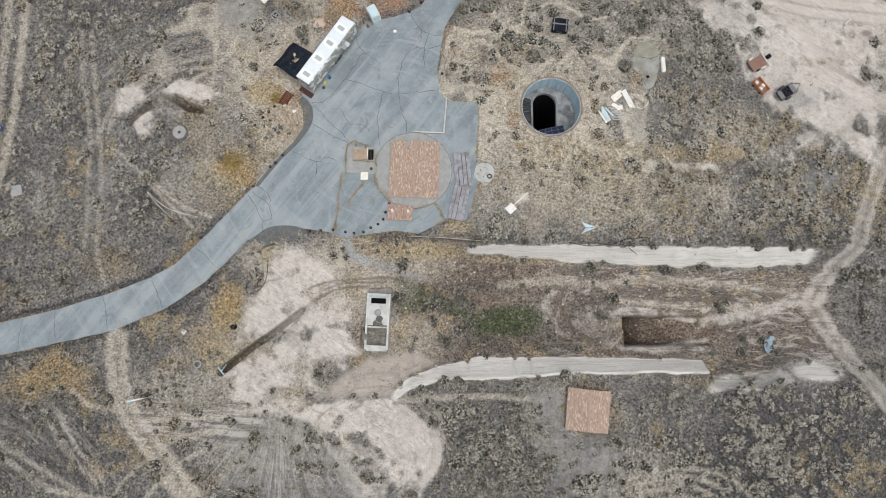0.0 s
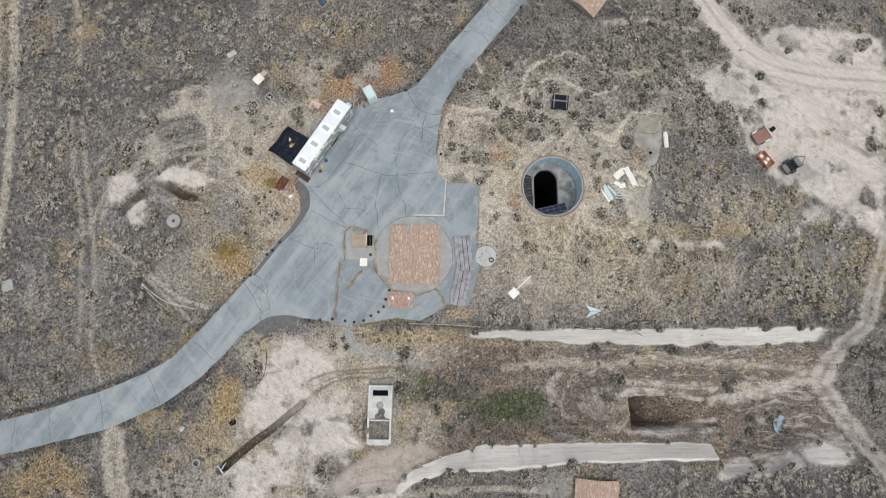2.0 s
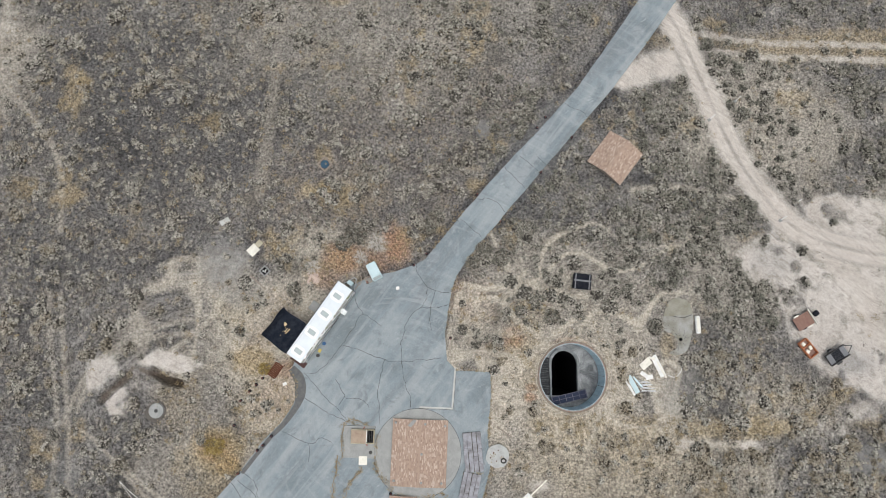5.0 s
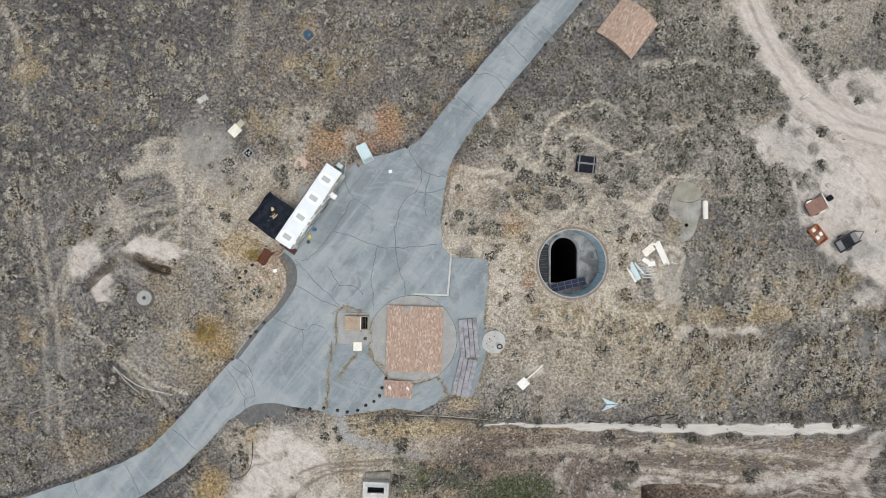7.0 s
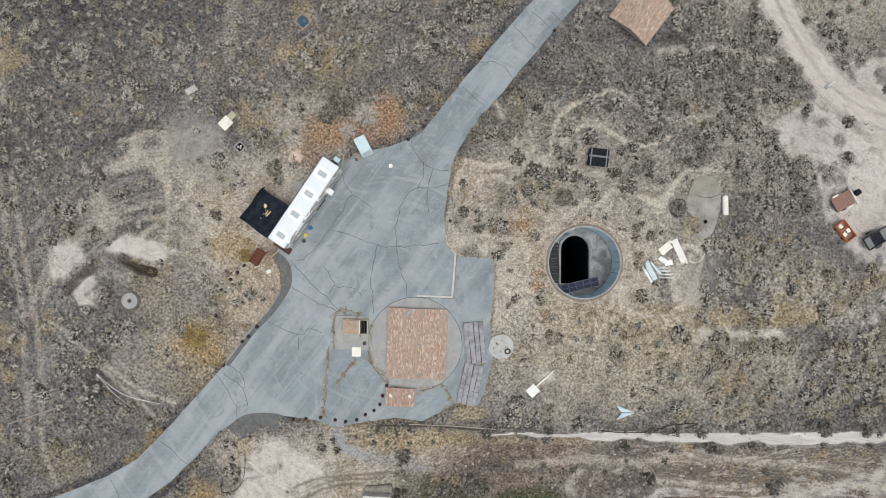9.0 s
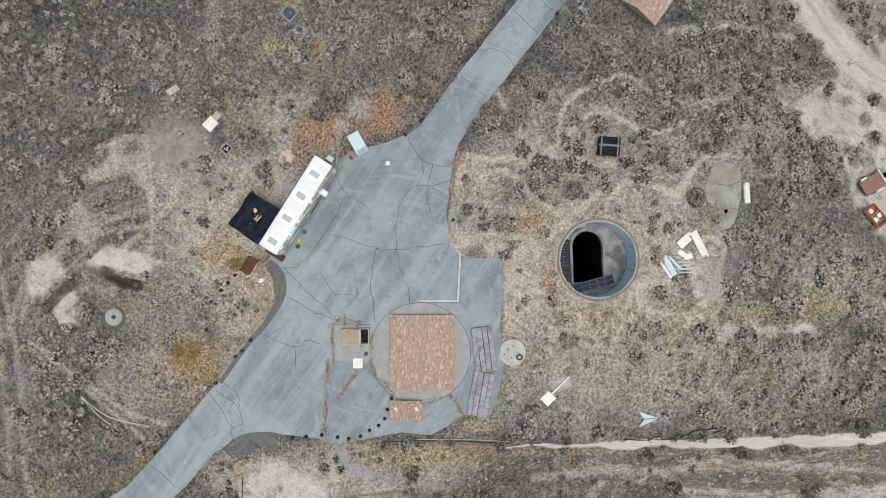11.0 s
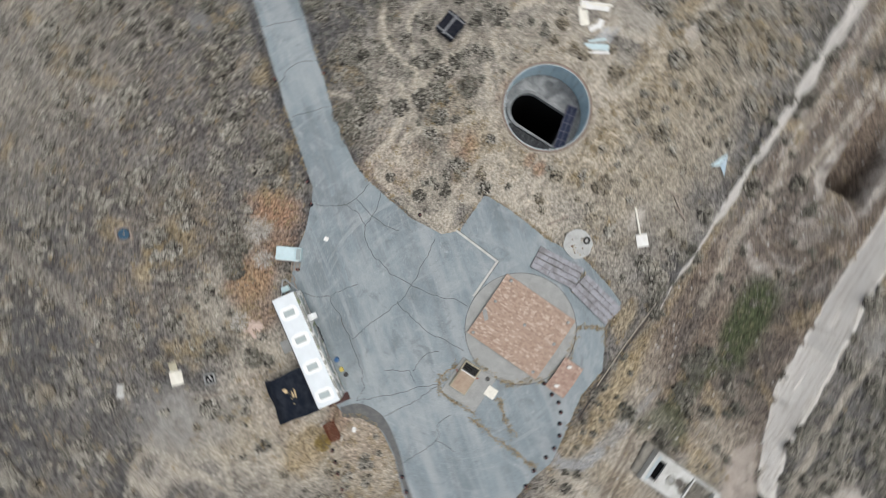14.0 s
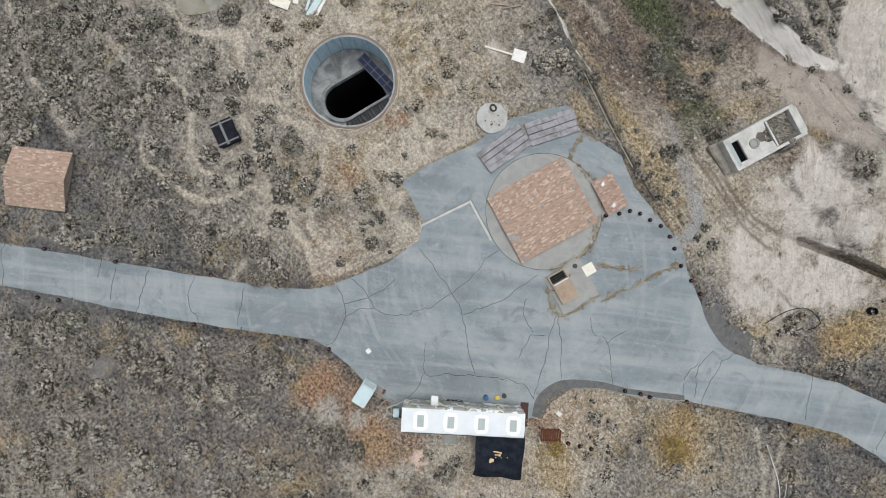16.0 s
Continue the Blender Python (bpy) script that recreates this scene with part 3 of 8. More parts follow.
# the two sides of the asphalt, from the far west to the far north-east
side_a = [(-90, -7.6), (-70, -2.4), (-58, 0.5), (-50.6, 2.3), (-44, 4.4), (-38.8, 6.4), (-35.1, 8.5), (-32.6, 10.9), (-28.5, 15.4), (-24.9, 19.3),
          (-23.3, 21.6), (-21.9, 23.6), (-19.9, 25.5), (-18.4, 27.8), (-17.9, 29.2), (-18.0, 30.7), (-18.9, 32.0), (-18.4, 33.3), (-17.5, 35.4), (-12.7, 42.2), (-10.9, 43.1), (-8.6, 44.1), (-5.9, 44.7),
          (-3.2, 45.6), (-1.9, 46.3), (1.1, 50.2), (5.5, 55.4), (10, 60.5), (13.7, 64.4), (18.8, 70.1), (23.7, 77.1), (40, 101), (60, 130)]
side_b = [(65.5, 130), (45.2, 100), (28.9, 77.1), (23.7, 70.1), (18.6, 64.1), (12.9, 57.5), (8.2, 51.9), (4.4, 47.3), (2.3, 44.3), (1.5, 42), (0.9, 38),
          (0.7, 36.4), (1, 33.3), (2.2, 32), (6.5, 31.8), (6.6, 28.7), (6.1, 24.5), (6.4, 20.2), (5.6, 17), (4.7, 14.7), (1.8, 14.9), (0.3, 13.9),
          (-1.9, 12.8), (-5, 13.2), (-9.8, 12.5), (-12.3, 12.3), (-14.4, 13), (-18.4, 13.6), (-21.5, 13.6), (-23.4, 13), (-25.3, 11.8), (-28.5, 8.5),
          (-31.1, 5.9), (-36.3, 2.3), (-42.9, -0.5), (-50.2, -2.2), (-57.5, -3.8), (-70, -7), (-90, -12.2)]


def frayed(line, seed):
    s = even_line(line, 0.4)
    n = np.stack([fractal(s[:, 0], s[:, 1], 1.6, seed, 3), fractal(s[:, 0], s[:, 1], 1.6, seed + 9, 3)], 1)
    return s + 0.1 * n


asphalt_line = [tuple(p) for p in frayed(side_a, 3)] + [tuple(p) for p in frayed(side_b, 5)]
asphalt_rough = side_a + side_b
SILO = (17.0, 31.25, 4.2)
VAULT = (-7.3, 0.7)

yn_top = lambda x: np.interp(x, [-12, -5, 4, 20, 45, 56], [12.6, 12.2, 11.4, 11.15, 10.9, 10.9])
n_wide = lambda x: np.interp(x, [-12, 2, 6, 20, 35, 52, 57], [0.4, 0.5, 0.8, 1.75, 2.3, 2.0, 1.3])
n_drop = lambda x: np.interp(x, [-12, 0, 5, 12, 30, 57], [0.04, 0.1, 0.52, 0.7, 0.84, 0.82])
ys_top = lambda x: np.interp(x, [-9, -5.6, -2.6, 1.2, 5.1, 15, 28, 37.9, 38.5, 47, 50, 56, 60], [-11.5, -9.9, -8.1, -7.1, -6.8, -6.5, -6, -5.9, -8.6, -8.4, -7.2, -7.0, -9])
ys_bot = lambda x: np.interp(x, [-9, -5.9, -3.5, 1.3, 7, 27, 37.9, 38.7, 47, 50, 56, 60], [-11.2, -9.4, -7.2, -5.4, -4.3, -4.4, -4.7, -7.6, -7.4, -5.2, -5.2, -7])


def land(x, y):
    """Heights, and how much each kind of cover there is."""
    d_asph = away(x, y, asphalt_rough + asphalt_rough[:1])
    in_asph = inside(x, y, asphalt_line)
    far = np.where(in_asph, 0, step(1.0, 9.0, d_asph))
    z = far * (-1.3 * step(26, 48, x) * step(8, 16, y) + 1.2 * step(2, -10, y) * step(-4, -24, x) - 0.7 * step(44, 62, y) * step(6, 30, x)
               + 0.5 * step(-30, -50, x) + 0.5 * fractal(x, y, 14, 21, 3))
    z = z + 0.10 * np.where(in_asph, 0, step(0.2, 2, d_asph)) * fractal(x, y, 1.7, 31, 3)
    # the cutting
    floor = -4.4 * step(-9, 9, x) * (1 - 0.65 * step(47, 63, x)) * (1 - step(60, 78, x))
    wob = 0.5 * fractal(x, y, 3.0, 41, 3)
    a, w, k = yn_top(x) + 1.1 * wob, n_wide(x), n_drop(x)
    s1, s0 = ys_top(x) + wob, ys_bot(x) + 0.7 * wob
    # gullies washed into the southern bank
    for gx in (5.0, 11.6, 13.6):
        s0 = s0 - 0.55 * np.exp(-((x - gx) / 0.3) ** 2)
    prof = np.clip((a - y) / w, 0, 1) * k + (1 - k) * step(0, np.interp(x, [0, 6], [8.0, 5.0]), a - w - y)
    prof = prof * (0.55 * np.clip((y - s1) / np.maximum(s0 - s1, 0.4), 0, 1) + 0.45 * step(0, 3.2, y - s0))
    z = z + floor * prof
    z = z + 0.25 * (prof > 0.3) * fractal(x, y, 2.5, 51, 4)
    # spoil ring and pit in the cutting
    r = np.hypot((x - 23.6) / 1.25, y - 0.4)
    z = z + 0.9 * np.exp(-((r - 2.6) / 0.9) ** 2) * step(28.5, 26.5, x) + 0.5 * np.exp(-(r / 1.2) ** 2)
    edge = 0.35 * fractal(x, y, 1.2, 61, 2)
    in_pit = step(27.5, 27.9, x + edge) * step(47, 37, x) * step(1.75, 1.2, y + edge) * step(-2.95, -2.4, y + edge)
    z = z - 4.6 * in_pit * np.clip(1 - (x - 28.5) / 15, 0, 1)
    # the narrow trench and the two slots between the western mounds
    cut = [(-27.9, -5.9), (-24.3, -2.9), (-21.6, -1.0), (-17.6, 2.2)]
    t = np.clip((x + 27.9) / 10.3, 0, 1)
    narrow = step(0.6, 0.5, away(x, y, cut) + 0.17 * t + 0.06 * edge)
    z = z - narrow * (2.6 - 1.5 * t * t)
    slots = np.maximum(step(0.62, 0.45, away(x, y, [(-36.1, 31.9), (-34.4, 30.6), (-32.8, 30.3)])) * step(-37.2, -34.6, x),
                       0.4 * step(0.65, 0.4, away(x, y, [(-42.2, 28.3), (-40.6, 29.9), (-39.3, 31.4)])))
    z = z - 1.5 * slots
    for cx, cy, rr, hh in ((-43, 30.9, 2.6, 0.7), (-33.2, 33.4, 2.6, 0.8), (-40.3, 27.9, 1.9, 0.7), (-36.6, 33.5, 1.6, 0.5), (-18, -4.5, 4, 0.5), (-24.2, -8.2, 2, 0.5)):
        z = z + hh * np.exp(-((x - cx) ** 2 + (y - cy) ** 2) / rr ** 2)
    # the ground lies level round the silo, under the asphalt and the vault
    near_silo = step(7.5, 4.8, np.hypot(x - SILO[0], y - SILO[1]))
    z = z * (1 - near_silo) + 0.06 * near_silo
    z = np.where(in_asph, -0.12, np.where(d_asph < 0.6, np.minimum(z, 0.0), z))

    nz = 0.55 * fractal(x, y, 4.5, 71, 4)
    fz = 0.5 * fractal(x, y, 1.3, 81, 3)

    def blob(cx, cy, rx, ry, much=1.0, turn=0.0):
        c, s = math.cos(radians(turn)), math.sin(radians(turn))
        u, v = (x - cx) * c + (y - cy) * s, (y - cy) * c - (x - cx) * s
        return much * step(1.45, 0.45, np.hypot(u / rx, v / ry) + 0.9 * nz + 0.35 * fz)

    def strip(line, width, much=1.0, fray=0.5):
        s = smooth_line(line, 2.0)
        return much * step(width * 0.85 + 0.1, width * 0.3, away(x, y, [tuple(q) for q in s]) + fray * width * 0.4 * fz)

    def area(outline, much=1.0, soft=0.5, fray=1.0):
        d = away(x, y, outline + outline[:1])
        d = np.where(inside(x, y, outline), d, -d)
        return much * step(-soft, soft, d + fray * (1.1 * fz + 0.9 * nz))

    def most(*layers):
        out = layers[0]
        for layer in layers[1:]:
            out = np.maximum(out, layer)
        return out

    ledge_s = 0.75 * step(37.9, 38.6, x) * step(49.5, 48.5, x) * step(s1 - 0.2, s1 + 0.1, y + 0.5 * fz) * step(s0 + 0.25, s0 - 0.05, y)
    e_road = away(x, y, [(66.4, 25), (64.8, 22.3), (60.8, 12.5), (55.8, 6.1), (54.4, 3.2), (56.4, -0.9), (59.1, -5.5), (63, -12)])
    w_road = away(x, y, [tuple(q) for q in smooth_line([(-42.4, -1.6), (-41, -7.6), (-38.7, -12.3), (-35.1, -16.6), (-30.8, -22.1), (-24, -31)], 2.0)])
    bank_n = step(4, 6, x + 2 * nz) * step(55.5, 52.5, x + 2.5 * nz) * step(a + 0.1, a - 0.1, y) * step(a - w - 0.3, a - w + 0.1, y)
    bank_s = step(-6.5, -4, x) * step(38.6, 37.9, x + 1.2 * fz + 0.35 * (y + 5.2) ** 2) * step(s1 - 0.5, s1 - 0.1, y) * step(s0 + 0.25, s0 - 0.05, y)
    roads = most(strip([(30, 84), (33, 79), (36.1, 72.6), (39.6, 63.8), (43.9, 56), (48.4, 50.9), (54.7, 48.2), (64, 47), (90, 46)], 3.1, 1, 0.1),
                 strip([(25, 71.8), (29, 73), (34, 74.5)], 3.0, 0.8, 0.2), strip([(50.5, 49.3), (53, 46.4), (56, 42.2), (57.4, 38.6), (61, 35.0), (66, 32.6), (90, 31)], 3.0, 0.75, 0.4),
                 step(1.7, 0.7, e_road + 0.5 * fz + 0.3 * nz) * 0.5)
    ne_road = away(x, y, [tuple(q) for q in smooth_line([(30, 84), (33, 79), (36.1, 72.6), (39.6, 63.8), (43.9, 56), (48.4, 50.9), (54.7, 48.2), (64, 47), (90, 46)], 2.0)])
    streak = 0.5 + 0 * x
    for d in (e_road, w_road, ne_road):
        streak = streak + 0.34 * np.exp(-((d - 0.9) / 0.28) ** 2) * (0.6 + nz) - 0.36 * np.exp(-(d / 0.3) ** 2) * (0.6 + nz) - 0.3 * np.exp(-((d - 1.75) / 0.3) ** 2) * (0.5 + nz)

    cut_floor = step(a - w, a - w - 1.2, y) * step(s0 - 0.2, s0 + 0.4, y) * (1 - in_pit)
    ring_r = np.hypot((x - 23.3) / 1.15, y - 1.4)
    ringed = step(6.6, 4.8, ring_r) * step(28.5, 26.5, x) * cut_floor
    r1, r2, r3, r4 = np.hypot(x + 7.6, y + 17.6), np.hypot(x + 20, y + 8), np.hypot(x + 60, y + 26), np.hypot(x + 30, y - 22)
    marks = (step(12.5, 10, r1 + nz) * step(1.5, 3.5, r1), step(2.5, 5, r2) * step(17, 13, r2) * step(-11, -13, y) * step(-34, -29, x) * step(-9, -15, x) * (0.6 + 0.8 * nz),
             step(9, 11, r3) * step(22, 19, r3) * step(-6, -10, y) * step(-38, -42, x) * (0.5 + nz), step(12, 14, r4) * step(26, 22, r4) * step(30, 33, y) * step(-28, -33, x) * (0.5 + nz),
             # The last mask paints the shade in the pit, trench and slots.
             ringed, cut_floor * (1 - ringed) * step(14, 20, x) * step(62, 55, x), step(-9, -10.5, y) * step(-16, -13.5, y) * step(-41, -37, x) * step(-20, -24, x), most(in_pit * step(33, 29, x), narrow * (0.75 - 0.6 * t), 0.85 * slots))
    streak = np.clip(streak + 0.16 * ringed * np.sin(3.3 * ring_r + 3.5 * nz) * (0.5 + nz), 0.03, 0.97)
    fan_zone = np.clip(marks[1], 0, 1)
    tyre = 0
    for k, (cx, cy, r0) in enumerate(((-2.5, -14, 2.6), (-2.5, -14, 3.3), (-2.5, -14, 4.2), (-6, -15, 6.5), (-7, -14, 8.0), (30, -30, 8.6), (30, -30, 10.2), (30, -29, 6.6), (-24, -30, 15), (-26, -30, 17), (-22, -30, 12.5))):
        rr = np.hypot(x - cx, y - cy) + 0.5 * nz
        tyre = np.maximum(tyre, 0.75 * step(0.45, 0.1, np.abs(rr - r0)) * step(-0.25, 0.15, nz + 0.2 * np.sin(3 * np.arctan2(y - cy, x - cx) + k)))
    turnaround = area([(-19.8, -11.6), (-15.3, -10.2), (-9.4, -9.3), (-5.6, -9.5), (-3.3, -10.2), (-1.8, -12), (0.1, -13.2), (1.4, -15.7), (1.2, -17.9), (0.1, -20), (-2.1, -22.8), (-5.4, -23.2), (-5.5, -20), (-6.3, -16.4), (-9.3, -14.6), (-12.2, -14.6), (-15.3, -12.7)], 1.0, 0.4, 0.7)
    shoved = area([(-14.6, -9.3), (-11.7, -6.3), (-7.9, -4.3), (-3.4, -3.7), (0.4, -4.6), (-4.1, -6.9), (-5.6, -9.3), (-9.4, -9.3)], 1.0, 0.7)
    pale = most(
                area([(-25.8, -1.6), (-25.4, 1.4), (-23.8, 4.5), (-22.1, 9.5), (-19, 10.8), (-15.5, 9.5), (-12.8, 7.6), (-13.5, 5.2), (-15.7, 3.3), (-18, 1.4), (-19.8, -0.1), (-21.7, -0.9)], 0.9, 0.9, 1.5),
                area([(-17.9, 0.6), (-15.7, 2.6), (-12.3, 3.7), (-10.9, 1.4), (-11.2, -1.6), (-9.5, -3.5), (-12.4, -6.1), (-15.5, -4.6), (-17.7, -5.4), (-20, -4.6), (-20.9, -2.8)], 0.95, 0.9, 1.4),
                area([(-27.1, -5.7), (-24.6, -4.6), (-22.3, -3.7), (-20, -4.6), (-18.4, -7.6), (-21.4, -8.3), (-22.8, -10.5), (-25.9, -9.4), (-27.3, -8.3)], 0.9, 0.8, 1.4),
                area([(-27.3, -10.5), (-24.3, -10.7), (-20.6, -9.1), (-15.4, -9.4), (-18.3, -12.4), (-25, -12.3), (-27.6, -12)], 0.6, 0.8),
                0.55 * blob(-17, -6, 4, 3), turnaround,
                blob(53, -6.2, 3.6, 1.6, 0.6),
                strip([(30, 84), (33, 79), (36.1, 72.6), (39.6, 63.8), (43.9, 56), (48.4, 50.9), (54.7, 48.2), (64, 47), (90, 46)], 3.6, 0.8, 0.2),
                strip([(25, 71.8), (29, 73), (34, 74.5)], 3.6, 0.7), strip([(37, 76.5), (48, 75.6), (61, 75.4), (90, 74.6)], 0.9, 0.6), strip([(37, 78.6), (48, 77.8), (61, 77.6), (90, 77)], 0.9, 0.6),
                area([(38.6, 47.2), (45.1, 50.6), (51.1, 46), (67, 45.1), (64.1, 23), (58.4, 26.8), (54.8, 29.5), (51.1, 30.7), (48.2, 33.1), (45.5, 37.8), (45.2, 40.9), (42.9, 44.1)], 0.82, 0.9, 1.3), area([(49.2, 55.5), (53.7, 55.6), (63.3, 54.9), (68.1, 53.6), (67.3, 47.9), (57.7, 48.4), (52.2, 49.7), (50.1, 52.1)], 0.9, 0.6), blob(42, 45.8, 2.6, 1.6, 0.9, -50), blob(46.5, 40.2, 2.4, 0.9, 0.95, -40), blob(51, 38, 2.6, 1.0, 0.95, -40), blob(55.8, 33.9, 2.4, 1.4, 0.95, -35), blob(57.5, 30.4, 3.0, 1.2, 1.0, 25), blob(50.6, 24.6, 2.0, 1.6, 0.8), blob(54.2, 27, 2.4, 1.2, 0.7, 40),
                blob(67, 41, 8, 4, 0.5), blob(57, 27.8, 4.6, 3.2, 0.5),
                
                strip([(17.6, 5.2), (16.3, 3.4), (16.7, 1.2), (16.1, -0.8)], 0.9, 0.4, 1.6), strip([(20.2, 4.4), (21.8, 5.0), (25.5, 5.9)], 0.4, 0.4, 1.4), strip([(22.3, 2.9), (23.2, 1.1), (23.8, -0.8)], 0.7, 0.45, 1.0), strip([(54.1, 4.9), (49.6, 2.6), (44.8, 1.4), (40, 0.8)], 1.3, 0.6), strip([(38, -8.3), (41.1, -7.3), (45, -6.9), (49, -6.7)], 1.1, 0.8), strip([(26.4, -2.9), (33.6, -2.9), (39.9, -1.9)], 0.5, 0.6), strip([(26, 1.9), (28.6, 2.6), (32.8, 2.0), (38.4, 0.9)], 0.6, 0.7),
                area([(-38, 33), (-35.9, 34.6), (-32.5, 34.4), (-30.1, 32.9), (-31.2, 31.2), (-34.5, 32)], 1.0, 0.5, 0.9), area([(-44, 33.6), (-41.5, 33.8), (-40.6, 32), (-42.3, 29.6), (-43.8, 29), (-44.4, 31)], 0.85, 0.6, 1.0), area([(-41.6, 29.4), (-39.5, 29.8), (-38.5, 28.2), (-39, 26.3), (-41, 26.6)], 0.95, 0.4, 0.8), blob(-37, 31.5, 5, 3, 0.3),
                blob(-60.5, 74, 6, 7, 0.25), blob(23.5, 0.8, 3.0, 2.2, 0.25), blob(32, 1.9, 4.5, 0.7, 0.6), blob(31, -3.2, 4, 0.6, 0.6),
                blob(12.5, 17.8, 1.6, 0.8, 0.7), blob(33, 22.9, 4, 0.7, 0.7), blob(39.5, 22.6, 2, 0.6, 0.7), blob(47, 10.2, 9, 1.2, 0.4))
    islands = most(blob(-10.2, -14.6, 2.0, 0.8), blob(-9.2, -17.6, 1.8, 0.6), blob(-8.4, -19.6, 1.4, 0.8), blob(-17.4, -5.8, 0.8, 2.6), blob(-14.2, -5.8, 2.0, 1.6), 0.85 * step(0.12, 0.4, fractal(x, y, 2.4, 611, 3)))
    pale = most(pale, 0.6 * area([(-12.2, -14.9), (-9.3, -14.6), (-6.3, -16.4), (-5.5, -20), (-5.4, -23.2), (-9.1, -22.8), (-11.4, -21), (-12.9, -18.5)], 1.0, 0.8)) * (1 - 0.85 * islands) * (1 - 0.7 * shoved)
    dust = most(area([(13.4, -9.1), (17.9, -8.4), (18.5, -14.3), (24.6, -15.1), (25.9, -18.7), (23.5, -23), (17.6, -22.9), (14, -16.5)], 0.8, 1.5), blob(-28, 45.5, 3.2, 3.4, 0.8), blob(56, 21, 4, 2.2, 0.7, 20), blob(-25, 41.5, 3, 1.6, 0.5), area([(-27.2, -12), (-19.8, -10.9), (-12.2, -14.9), (-9.1, -22.2), (-15, -22.8), (-26.7, -22.7)], 0.55, 1.5), blob(44.5, 46.5, 3.2, 2.2, 0.35, -30), blob(-46.5, 17, 2.2, 6, 0.4), blob(31, 29, 4, 3, 0.5), blob(53.5, 33, 3, 2, 0.6), blob(6, 64, 1.4, 1.2, 0.9), blob(14, 62, 5, 8, 0.4, -40))
